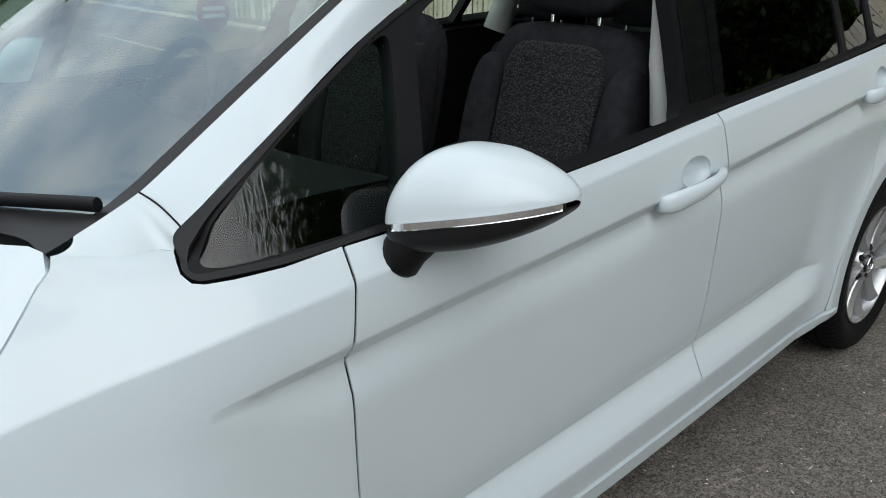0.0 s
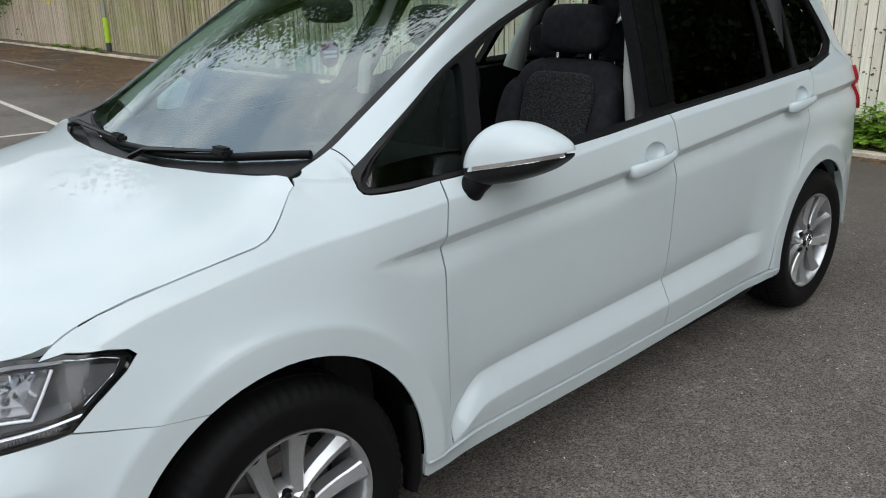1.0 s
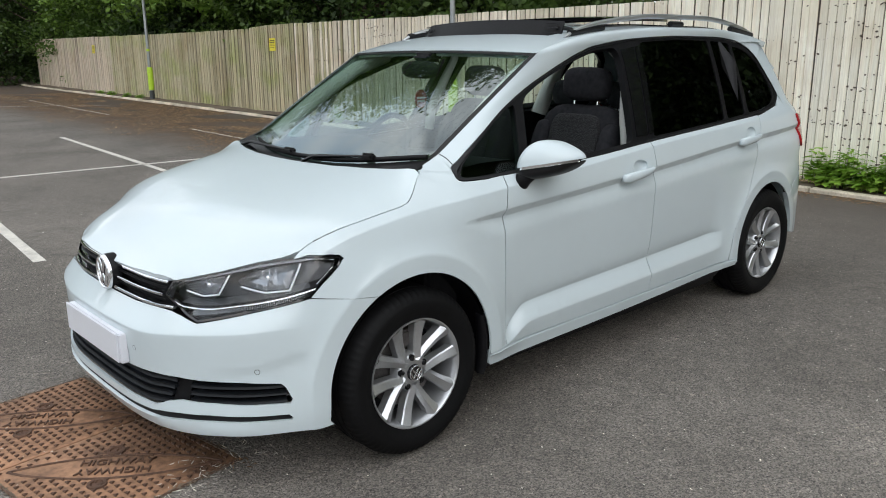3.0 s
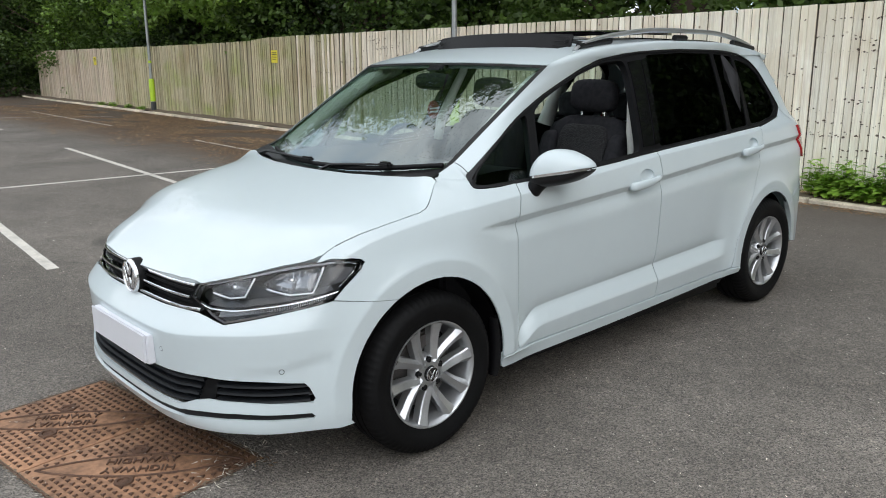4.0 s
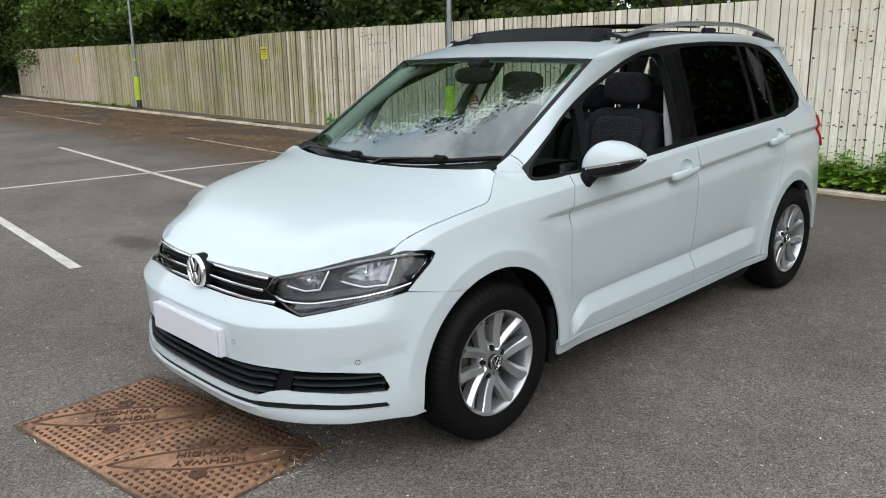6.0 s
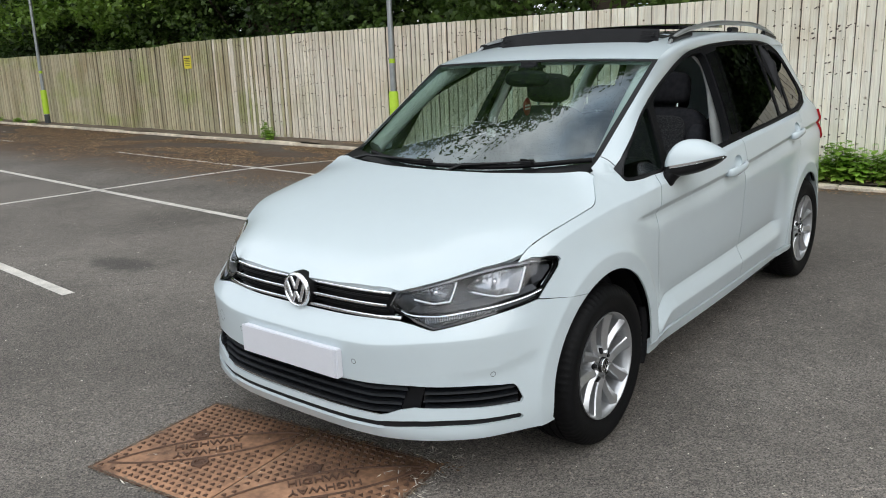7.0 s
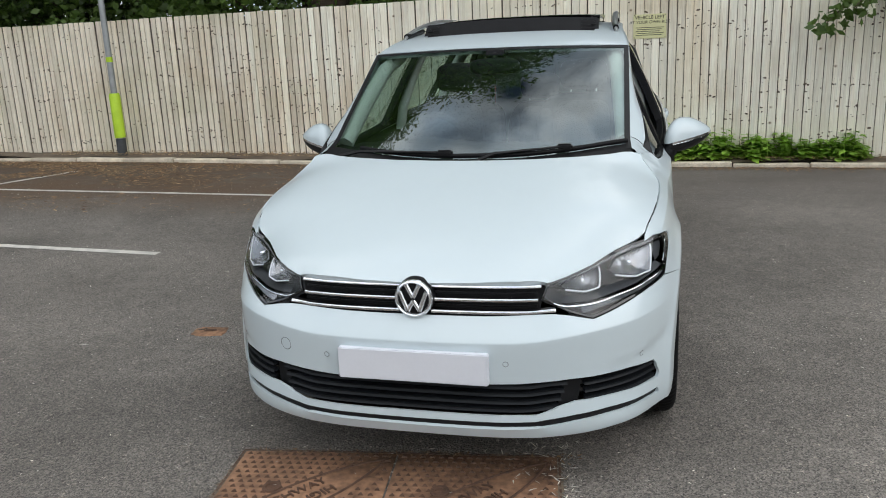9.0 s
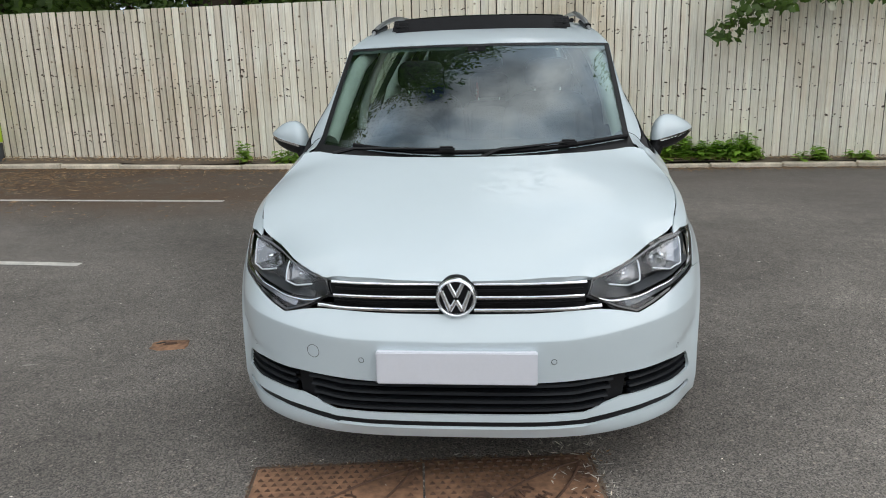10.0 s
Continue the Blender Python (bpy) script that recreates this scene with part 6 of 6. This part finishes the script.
for sx, zc in ((-14.78, 1.585), (-28.95, 1.50)):
    s2 = thing("warning_sign", "small yellow notice on the timber fence", "sign", (sx, fence_y(sx) - .022, zc), group="yellow notices", turn=-2.86)
    part("sign_board", box(-.155, .155, -.004, .004, -.15, .15, .002), SIGN_Y, s2)
    for k, (wd, hg) in enumerate(((.11, .022), (.12, .018), (.10, .010), (.12, .010), (.09, .010))):
        part("text_bar", box(-wd, wd, -.0065, -.004, .10 - .042 * k - hg, .10 - .042 * k), INK, s2, smooth=False)


def pole(x, y, tall):
    z0 = ground_z(x, y) + .03
    p = thing("lamp_post", "grey steel lamp post with yellow-green guard sleeve", "lamp post", (x, y, z0), group="lamp posts")
    part("shaft", sweep([(0, 0, 0), (0, 0, 1.2), (0, 0, tall)], [.055, .050, .038], 16), GALV, p)
    part("base_sleeve", sweep([(0, 0, 0), (0, 0, .30)], .078, 18), POLEBASE, p)
    part("guard_sleeve", sweep([(0, 0, .32), (0, 0, 1.00), (0, 0, 1.03)], [.086, .086, .07], 20), HIVIS, p)
    part("tape_band", sweep([(0, 0, 1.52), (0, 0, 1.60)], .052, 14), HIVIS, p)
    b = box(-.12, .12, -.55, .10, tall - .03, tall + .06, .03)
    part("lamp_head", b, GALV, p)


pole(-7.62, 8.14, 6.0)
pole(-22.6, 8.92, 6.0)

# ---- iron covers ----


def cover_at(u, v):
    """Along and across the pair of covers."""
    o, a = Vector((-.765, -.70)), radians(7.4)
    return o + u * Vector((math.cos(a), math.sin(a))) + v * Vector((math.sin(a), -math.cos(a)))


cov = thing("access_cover", "rusty iron double access cover set in the tarmac", "manhole cover", (-.765, -.70, -.013), turn=7.4)
CW, CH = 1.235, .665
part("cover_rim", merge(box(-.008, CW + .008, -.0, .008, .001, .006), box(-.008, CW + .008, -CH - .008, -CH, .001, .006), box(-.008, 0, -CH, 0, .001, .006), box(CW, CW + .008, -CH, 0, .001, .006)), RUST_DARK, cov, smooth=False)
for k in range(2):
    x0, x1 = k * CW / 2 + .004, (k + 1) * CW / 2 - .004
    plate2 = part("cover_plate", box(x0, x1, -CH + .004, -.004, .0005, .007, .002, 1), RUST, cov)
    # raised wedge studs in staggered rows
    st = []
    for j in range(19):
        for i in range(17):
            px, py = x0 + .026 + .036 * i + (.018 if j % 2 else 0), -.026 - .034 * j
            if px > x1 - .02 or py < -CH + .02:
                continue
            # leave the raised panel clear
            u, v = (px - x0) / (x1 - x0), -py / CH
            if abs(v - (.92 - .82 * u)) < .16 and .08 < u < .92:
                continue
            r = .0118
            q = [(px - r, py - r * .6, .0068), (px + r, py - r * .6, .0068), (px, py + r, .0068)]
            tp = [(px - r * .6, py - r * .45, .0125), (px + r * .6, py - r * .45, .0125), (px, py + r * .6, .0125)]
            st.append((q, tp))
    verts, faces = [], []
    for q, tp in st:
        c = len(verts)
        verts += q + tp
        faces += [(c, c + 1, c + 4, c + 3), (c + 1, c + 2, c + 5, c + 4), (c + 2, c, c + 3, c + 5), (c + 3, c + 4, c + 5)]
    tagged(part("cover_studs", raw(verts, faces), RUST_DARK, plate2, smooth=False), kind="stuff")
    # leaf-shaped raised panel with two bars of lettering
    e0, e1 = Vector((x0 + .035, -CH + .05, .0085)), Vector((x1 - .035, -.05, .0085))
    side = Vector((-(e1 - e0).y, (e1 - e0).x, 0)).normalized()
    for q in (1, -1):
        path = [e0.lerp(e1, i / 12) + side * q * .085 * math.sin(math.pi * i / 12) ** .8 for i in range(13)]
        part("cover_rib", sweep(path, .006, 6, .6), RUST_DARK, plate2)
    mid, ang = (e0 + e1) / 2, math.degrees(math.atan2((e1 - e0).y, (e1 - e0).x))
    # darker rust on ribs and letters puts their shadow into the colour
    for row, word in ((.032, "HIGHWAY"), (-.032, "HIGHWAY")):
        cu = bpy.data.curves.new("raised_lettering", "FONT")
        cu.body, cu.size, cu.align_x, cu.align_y, cu.extrude = word, .058, "CENTER", "CENTER", .003
        cu.materials.append(RUST_DARK)
        ob = new("raised_lettering", cu)
        ob.parent = plate2
        p = mid + side * row
        ob.matrix_basis = pose(p.x, p.y, .010, 0, 0, ang + (180 if row < 0 else 0))
    for q in (1, -1):
        p = mid + side * q * .125 + (e1 - e0) * (-.04)
        b = lathe([(.0, .004), (.022, .004), (.024, .010), (.034, .010), (.037, .0)], 20)
        b.transform(pose(p.x, p.y, .004, 0, -90, 0))
        part("keyhole_boss", b, RUST_DARK, plate2)
small = thing("stop_tap_cover", "small rusty iron stop tap cover in the tarmac", "manhole cover", (-1.64, .54, -.013), turn=5)
def worn_plate(a, b, h, wear, seed):
    """A low iron plate whose outline is eaten away by rust and dirt."""
    ring = []
    for i in range(44):
        t = 2 * math.pi * i / 44
        c, d = math.cos(t), math.sin(t)
        k = 1 - wear * (.5 + noise.noise(Vector((c * 2, d * 2, seed))))
        ring.append((a * k * math.copysign(abs(c) ** .55, c), b * k * math.copysign(abs(d) ** .55, d)))
    top = [(x * .95, y * .95, h) for x, y in ring]
    return raw([(x, y, 0) for x, y in ring] + top, [(i, (i + 1) % 44, 44 + (i + 1) % 44, 44 + i) for i in range(44)] + [tuple(range(44, 88))])


part("cover_plate", worn_plate(.112, .080, .006, .22, 3.0), RUST, small, smooth=False)
lug = worn_plate(.040, .016, .004, .3, 9.0)
lug.transform(pose(.0, .012, .006, 0, 0, 14))
part("cover_lug", lug, RUST_DARK, small, smooth=False)
slot = worn_plate(.030, .010, .002, .3, 5.0)
slot.transform(pose(-.055, .025, .0055, 0, 0, 35))
part("key_slot", slot, RUBBER, small, smooth=False)

# ---- trees and plants ----


def leaf_cloud(centres, per, spread, size, rnd, droop=.3):
    """Many small pointed leaves in clumps round the given centres."""
    verts, faces = [], []
    for c in centres:
        k = int(per * rnd.uniform(.7, 1.3))
        rad = spread * rnd.uniform(.6, 1.3)
        off = rnd.normal(0, 1, (k, 3))
        off /= np.linalg.norm(off, axis=1)[:, None]
        off *= (rnd.uniform(0, 1, (k, 1)) ** .45) * rad
        off[:, 2] *= .62
        d = rnd.normal(0, 1, (k, 3))
        d[:, 2] = d[:, 2] * .45 - droop
        d /= np.linalg.norm(d, axis=1)[:, None]
        e = np.cross(d, rnd.normal(0, 1, (k, 3)))
        e /= np.linalg.norm(e, axis=1)[:, None]
        s = size * rnd.uniform(.6, 1.3, (k, 1))
        p = np.array(c) + off
        for a, b, cc, dd in zip(p, p + d * s * .5 + e * s * .30, p + d * s, p + d * s * .5 - e * s * .30):
            i = len(verts)
            verts += [a, b, cc, dd]
            faces.append((i, i + 1, i + 2, i + 3))
    me = bpy.data.meshes.new("leaves")
    me.from_pydata([tuple(map(float, v)) for v in verts], [], faces)
    me.update()
    return me


def make_tree(seed, tall, spread, clumps, per, size, mat, low=.25):
    rnd = np.random.RandomState(seed)
    t = thing("tree", "leafy broadleaf tree behind the fence", "tree", group="trees behind the fence")
    bend = rnd.uniform(-.4, .4, 2)
    trunk = [(bend[0] * (q ** 2), bend[1] * (q ** 2), tall * .8 * q) for q in np.linspace(0, 1, 8)]
    bms = [sweep(trunk, list(np.linspace(.22, .05, 8) * tall / 10), 8)]
    centres = []
    for _ in range(clumps):
        h = low + (1 - low) * rnd.uniform(0, 1) ** .8
        a = rnd.uniform(0, 2 * math.pi)
        r = spread * (math.sin(math.pi * min(1, .25 + .75 * (h - low) / (1 - low) * .98)) ** .6) * rnd.uniform(.25, 1.05)
        centres.append((r * math.cos(a) + bend[0] * h, r * math.sin(a) + bend[1] * h, tall * h))
    for c in centres[::3]:
        q = max(.15, min(.95, c[2] / (tall * .8) - .18))
        st = Vector((bend[0] * q * q, bend[1] * q * q, tall * .8 * q))
        en = Vector(c)
        md = st.lerp(en, .5) + Vector((0, 0, -.05 * (en - st).length))
        bms.append(sweep([st, md, en], [.05 * tall / 10, .03 * tall / 10, .012], 5))
    part("trunk", merge(*bms), BARK, t)
    me = leaf_cloud(centres, per, spread * .30, size, rnd)
    me.materials.append(mat)
    cr = new("crown", me)
    cr.parent = t
    return t


kinds = [make_tree(11, 10.5, 3.1, 130, 150, .17, LEAF, .12), make_tree(23, 12.0, 3.4, 140, 150, .18, LEAF_DARK, .15), make_tree(37, 8.0, 2.8, 110, 150, .15, LEAF, .08)]
spots = [(-30, 13.2), (-25.5, 12.2), (-21, 13.4), (-17.2, 12.6), (-13.4, 13.8), (-10.2, 12.8), (-38, 11.5), (-42, 14), (-34.5, 12.4), (-27.5, 17), (-19, 17.5), (-11, 17.5), (-33, 18), (-40, 8.5), (-46, 10)]
for t, (x, y) in zip(kinds, [(-6.4, 13.6), (3.2, 13.4), (-2.2, 15.5)]):
    t.matrix_world = pose(x, y, -.1)
rnd = random.Random(5)
for i, (x, y) in enumerate(spots):
    copy_thing(kinds[i % 3], pose(x, y, -.1 + rnd.uniform(-.8, .2), 0, 0, rnd.uniform(0, 360)))
for x, y in ((8.5, 12.5), (17.5, 12)):
    copy_thing(kinds[rnd.randrange(3)], pose(x, y, -.1, 0, 0, rnd.uniform(0, 360)))
for k in range(9):
    copy_thing(kinds[k % 3], pose(-30 + 5.2 * k, -27 - rnd.uniform(0, 3), -.1, 0, 0, rnd.uniform(0, 360)))

# tall trees that lean over the car park
big = make_tree(51, 21.0, 5.8, 380, 160, .22, LEAF, .20)
big.matrix_world = pose(-5.5, 12.4, -.1)
for x, y, r in ((-15.2, 12.2, 80), (-21.5, 12.8, 200), (-31, 15, 300), (9, 13.5, 120), (15.5, 11, 30)):
    copy_thing(big, pose(x, y, -.1, 0, 0, r) @ Matrix.Scale(1.36 if -25 < x < -10 else 1.0, 4))


# undergrowth close behind the fence
def thicket(name, seed, count, place, mat, label, per=130, spread=.8, size=.16):
    rs = np.random.RandomState(seed)
    me = leaf_cloud([place(rs) for _ in range(count)], per, spread, size, rs)
    me.materials.append(mat)
    tagged(new(name, me), label, "bushes", kind="stuff")


def behind(lo, hi, d0, d1, zmax):
    def place(rs):
        x = rs.uniform(lo, hi)
        return x, fence_y(x) + rs.uniform(d0, d1), rs.uniform(.3, zmax)
    return place


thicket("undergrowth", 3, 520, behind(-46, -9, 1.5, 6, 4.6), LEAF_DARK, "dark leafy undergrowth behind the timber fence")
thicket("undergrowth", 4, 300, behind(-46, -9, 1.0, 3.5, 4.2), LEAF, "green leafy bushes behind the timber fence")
# added trees, dense enough to hide sky in the rear window reflections
thicket("undergrowth", 17, 480, behind(-3.5, 8, 3.2, 8, 8.0), LEAF_DARK, "dark leafy trees behind the timber fence, added to block reflected sky", 120, 1.0, .24)
# the brighter leaf colour stands in for light on these boughs
thicket("undergrowth", 29, 120, lambda rs: (lambda x: (x, fence_y(x) + rs.uniform(.3, 2.2), rs.uniform(2.9, 7.0)))(rs.uniform(-40, -17)), LEAF_LIT, "green leafy boughs over the timber fence, coloured as lit", 330, 1.0, .18)
thicket("undergrowth", 6, 160, behind(-9, 7, 1.5, 6, 2.6), LEAF, "green leafy bushes behind the timber fence")
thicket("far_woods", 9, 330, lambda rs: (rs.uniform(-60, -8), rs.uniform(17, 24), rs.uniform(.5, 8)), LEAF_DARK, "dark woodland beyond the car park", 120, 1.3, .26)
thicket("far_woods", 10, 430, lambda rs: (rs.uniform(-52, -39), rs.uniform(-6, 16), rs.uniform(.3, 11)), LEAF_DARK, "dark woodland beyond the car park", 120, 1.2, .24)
# unseen hedge, added so the side windows reflect something dark
thicket("side_hedge", 12, 620, lambda rs: (rs.uniform(9.9, 14), rs.uniform(-5, 14), rs.uniform(.3, 4.2)), LEAF_DARK, "unseen tall dark hedge added to darken window reflections", 120, 1.2, .34)
# out of view; added to block sky in the side window reflections
thicket("undergrowth", 15, 420, behind(6, 13, 1.2, 5, 5.0), LEAF_DARK, "dark leafy trees behind the timber fence, added to block reflected sky", 120, 1.1, .32)

# added dark backdrop beyond the fence; closes the view and darkens window reflections
def bank(u, v):
    a = radians(6 + 76 * u)
    r = 19 + 1.6 * noise.noise(Vector((u * 9, v * 4, 1.0))) + .8 * noise.noise(Vector((u * 31, v * 13, 4.0))) + 1.5 * v
    return 2 + r * math.cos(a), 1 + r * math.sin(a), -.2 + (11.5 + 1.4 * noise.noise(Vector((u * 14, 0, 7.0)))) * v


BANK = material("wooded_bank", (0.016, 0.026, 0.010), 0.8, vary=0.5, scale=1.5, second=(0.040, 0.062, 0.020), bump=0.15, bump_scale=5)
tagged(part("wooded_bank", grid(bank, 90, 40), BANK, smooth=False), "added dark backdrop of woods for the window reflections", "bushes", kind="stuff")
tagged(part("wooded_bank", grid(lambda u, v: (-54 - 2 * v + 1.5 * noise.noise(Vector((u * 17, v * 7, 3.0))), -22 + 60 * u, -.2 + (15 + 1.5 * noise.noise(Vector((u * 14, 0, 2.0)))) * v), 90, 30), BANK, smooth=False), "dark wooded bank at the far end of the car park", "bushes", kind="stuff")

# nettles and weeds at the foot of the fence
rs = np.random.RandomState(8)


def weed(x, y, tall, count, name="nettle_clump", label="bright green nettles at the foot of the fence"):
    z0 = ground_z(x, kerb_y(x)) + .06
    t = thing(name, label, "weeds", (x, y, z0), group="weeds by the fence")
    stems, verts, faces = [], [], []
    for _ in range(count):
        a, r = rs.uniform(0, 6.28), rs.uniform(0, .17)
        bx, by = r * math.cos(a), r * math.sin(a) * .6
        h = tall * rs.uniform(.55, 1.1)
        lean = rs.uniform(-.15, .15, 2)
        stems.append(sweep([(bx, by, 0), (bx + lean[0] * h * .5, by + lean[1] * h * .5, h * .55), (bx + lean[0] * h, by + lean[1] * h, h)], [.004, .003, .002], 4))
        for q in np.linspace(.25, 1.0, 6):
            for m in range(3):
                aa = rs.uniform(0, 6.28)
                ln = .140 * (1.15 - .5 * q) * rs.uniform(.7, 1.3)
                p = Vector((bx + lean[0] * h * q, by + lean[1] * h * q, h * q))
                d = Vector((math.cos(aa), math.sin(aa), rs.uniform(-.35, .25))).normalized()
                e = d.cross(Vector((0, 0, 1))).normalized() * ln * .33
                i = len(verts)
                verts += [p, p + d * ln * .45 + e, p + d * ln + Vector((0, 0, -.01)), p + d * ln * .45 - e]
                faces.append((i, i + 1, i + 2, i + 3))
    tagged(part("stem", merge(*stems), LEAF_FRESH, t), kind="stuff")
    part("foliage", raw(verts, faces), LEAF_FRESH, t, smooth=False)


for x in np.arange(-1.0, 3.3, .13):
    k = kerb_y(x)
    weed(x + rs.uniform(-.05, .05), k + .20 + rs.uniform(-.04, .12), .40 * (1.0 if x < 1 else .8) * rs.uniform(.6, 1.15), 9)
for x, h in ((-3.75, .30), (-2.9, .28), (-11.4, .36), (-11.2, .25), (4.05, .16), (4.7, .12), (-3.1, .18), (5.4, .2), (-23.4, .12), (-24.6, .14), (-26.2, .13), (-27.5, .12)):
    weed(x, kerb_y(x) + .17, h, 6, "weed", "small green weed growing behind the kerb")

# flowering branch hanging over the fence
rs = np.random.RandomState(21)
br_t = thing("overhanging_branch", "green elder branch with cream flowers over the fence", "branch", (4.15, fence_y(4.15) + .1, 2.1))
limbs, cl = [], []
for dx, dy, dz in ((-1.50, -.85, -.62), (-1.15, -.8, -.40), (-.7, -.75, -.25), (-.2, -.8, -.2), (.4, -.7, -.15), (1.0, -.6, -.1), (-.9, -.5, .1), (.1, -.3, .2)):
    st = Vector((0, .5, .3))
    en = Vector((dx, dy, dz))
    md = st.lerp(en, .55) + Vector((0, 0, .18))
    limbs.append(sweep([st, md, en], [.016, .010, .004], 5))
    for q in np.linspace(.5, 1, 6):
        a = st.lerp(md, q * 2) if q < .5 else md.lerp(en, q * 2 - 1)
        cl.append(tuple(a))
part("limb", merge(*limbs), BARK, br_t)
me = leaf_cloud(cl, 20, .18, .135, rs, .5)
me.materials.append(LEAF)
ob = new("foliage", me)
ob.parent = br_t
for fx, fy, fz in ((-.98, -.82, -.42), (-.2, -.85, -.30)):
    pv, pf = [], []
    for _ in range(60):
        a, r = rs.uniform(0, 6.28), .05 * math.sqrt(rs.uniform(0, 1))
        p = Vector((fx + r * math.cos(a), fy - .02 + r * .3 * math.sin(a), fz + r * math.sin(a)))
        i = len(pv)
        d = .009
        pv += [p + Vector((-d, 0, -d)), p + Vector((d, -.004, -d)), p + Vector((d, -.004, d)), p + Vector((-d, 0, d))]
        pf.append((i, i + 1, i + 2, i + 3))
    part("blossom", raw(pv, pf), PETAL, br_t, smooth=False)

# unseen filler fence added on the open side, with the backdrop closing the place
fl = []
for k in range(150):
    bb = box(-.011, .011, -.062, .062, 0, 1.9 + random.uniform(-.02, .02))
    bb.transform(pose(10.8, -9 + .132 * k, 0, 0, 0, random.uniform(-2, 2)))
    fl.append(bb)
tagged(part("side_fence", merge(*fl), WOOD, smooth=False), "added plain timber board fence, out of view, closing the car park", "fence", kind="structure")

# house behind the trees
h = thing("house", "red brick house with a tiled roof behind trees", "house", (-5.2, 26, -.1))
part("wall", box(-4.5, 4.5, -3, 3, 0, 4.6, .01), BRICK, h, smooth=False)
part("roof", raw([(-4.8, -3.4, 4.5), (4.8, -3.4, 4.5), (4.8, 3.4, 4.5), (-4.8, 3.4, 4.5), (-4.8, 0, 6.9), (4.8, 0, 6.9)], [(0, 1, 5, 4), (2, 3, 4, 5), (1, 2, 5), (3, 0, 4), (3, 2, 1, 0)]), SLATE, h, smooth=False)
for x in (-3, 0, 3):
    win = part("window", box(x - .6, x + .6, -3.06, -2.98, 2.9, 4.1, .01), PALE, h)
    part("pane", box(x - .52, x + .52, -3.075, -3.062, 2.98, 4.02), GLOSS, win, smooth=False)

# ---- litter ----
rs = np.random.RandomState(14)


def scatter(name, count, place, size, mat, label, category, flat=.3, slim=.6, rise=.003):
    verts, faces = [], []
    for _ in range(count):
        x, y = place()
        a, s = rs.uniform(0, 6.28), size * rs.uniform(.4, 1.4)
        w = s * rs.uniform(.4, 1) * slim
        z = ground_z(x, y) + rise
        c, d = (math.cos(a) * s, math.sin(a) * s), (-math.sin(a) * w, math.cos(a) * w)
        t = rs.uniform(.2, 1.0) * s * flat
        i = len(verts)
        verts += [(x - c[0], y - c[1], z), (x + d[0], y + d[1], z + t * .3), (x + c[0], y + c[1], z + t), (x - d[0], y - d[1], z + t * .5)]
        faces.append((i, i + 1, i + 2, i + 3))
    me = bpy.data.meshes.new(name)
    me.from_pydata(verts, [], faces)
    me.materials.append(mat)
    tagged(new(name, me), label, category, kind="stuff")


def far_corner():
    while True:
        x = rs.uniform(-30, -1.5)
        k = kerb_y(x)
        y = k - abs(rs.normal(0, 1)) * 2.0 - .08
        if noise.noise(Vector((x * .5, y * .9, 3.0))) > -.12 and y > 3.6 and rs.uniform() < min(1.0, max(.06, (-x - 3.8) / 4.5)):
            return x, y


scatter("leaf_litter", 36000, far_corner, .034, LITTER, "brown leaf litter on tarmac by the kerb", "leaves")
scatter("straw_litter", 12000, lambda: (lambda q: q if noise.noise(Vector((q[0] * .9, q[1] * 1.4, 8.0))) > .12 else far_corner())(far_corner()), .040, STRAW, "pale dry straw and stalks on the tarmac", "leaves", .2, .22)
scatter("kerb_debris", 6500, lambda: (lambda x: (x, kerb_y(x) - .07 - abs(rs.normal(0, .15))))(rs.uniform(-10, 8)), .024, LITTER, "brown twigs and leaves along the kerb", "leaves")
scatter("stone_chips", 8500, lambda: (rs.uniform(-7, 5), rs.uniform(-2.8, 6)), .0050, CHIP, "small pale chips scattered on tarmac", "debris", .6)
scatter("twigs", 70, lambda: (rs.uniform(-7, 4.5), rs.uniform(-2.5, 5.5)), .022, CHIP, "pale dry twigs scattered on tarmac", "debris", .25, .16)
scatter("straw_bits", 420, lambda: tuple(cover_at(rs.uniform(.1, 1.3), rs.uniform(-.05, .7))), .018, CHIP, "dry pale plant bits on the iron cover", "debris", .3, .14)
for mat, many, words in ((STRAW, 2600, "pale dry stalks on the soil by the fence"), (LITTER, 2600, "brown dead leaves on the soil by the fence")):
    scatter("verge_debris", many, lambda: (lambda x: (x, kerb_y(x) + rs.uniform(.06, fence_y(x) - kerb_y(x) - .02)))(rs.uniform(-9, 6.5)), .030, mat, words, "leaves", .5, .35, .098)
scatter("twigs", 46, lambda: (rs.uniform(-5.5, -1.3), rs.uniform(.2, 4.2)), .026, CHIP, "pale broken stalks on the tarmac beside the car", "debris", .2, .13)


def cover_edge():
    """A place along the dirty joint round the iron covers."""
    q = rs.uniform(0, 2 * (CW + CH))
    u, v = (q, 0) if q < CW else (CW, q - CW) if q < CW + CH else (q - CW - CH, CH) if q < 2 * CW + CH else (0, q - 2 * CW - CH)
    return tuple(cover_at(u + rs.normal(0, .007), v + rs.normal(0, .007)))


scatter("cover_dirt", 1700, cover_edge, .009, EARTH, "dark grit in the joint round the iron covers", "debris", .5, .8, .004)
scatter("cover_dirt", 220, lambda: tuple(cover_at(rs.uniform(.05, 1.32), -.02 + abs(rs.normal(0, .05)))), .011, LITTER, "brown plant bits caught by the iron covers", "debris", .5, .4, .006)
scatter("straw_bits", 80, lambda: tuple(cover_at(1.20 + rs.normal(0, .07), rs.uniform(-.12, .3))), .019, CHIP, "dry pale plant bits beside the iron cover", "debris", .3, .14, .006)
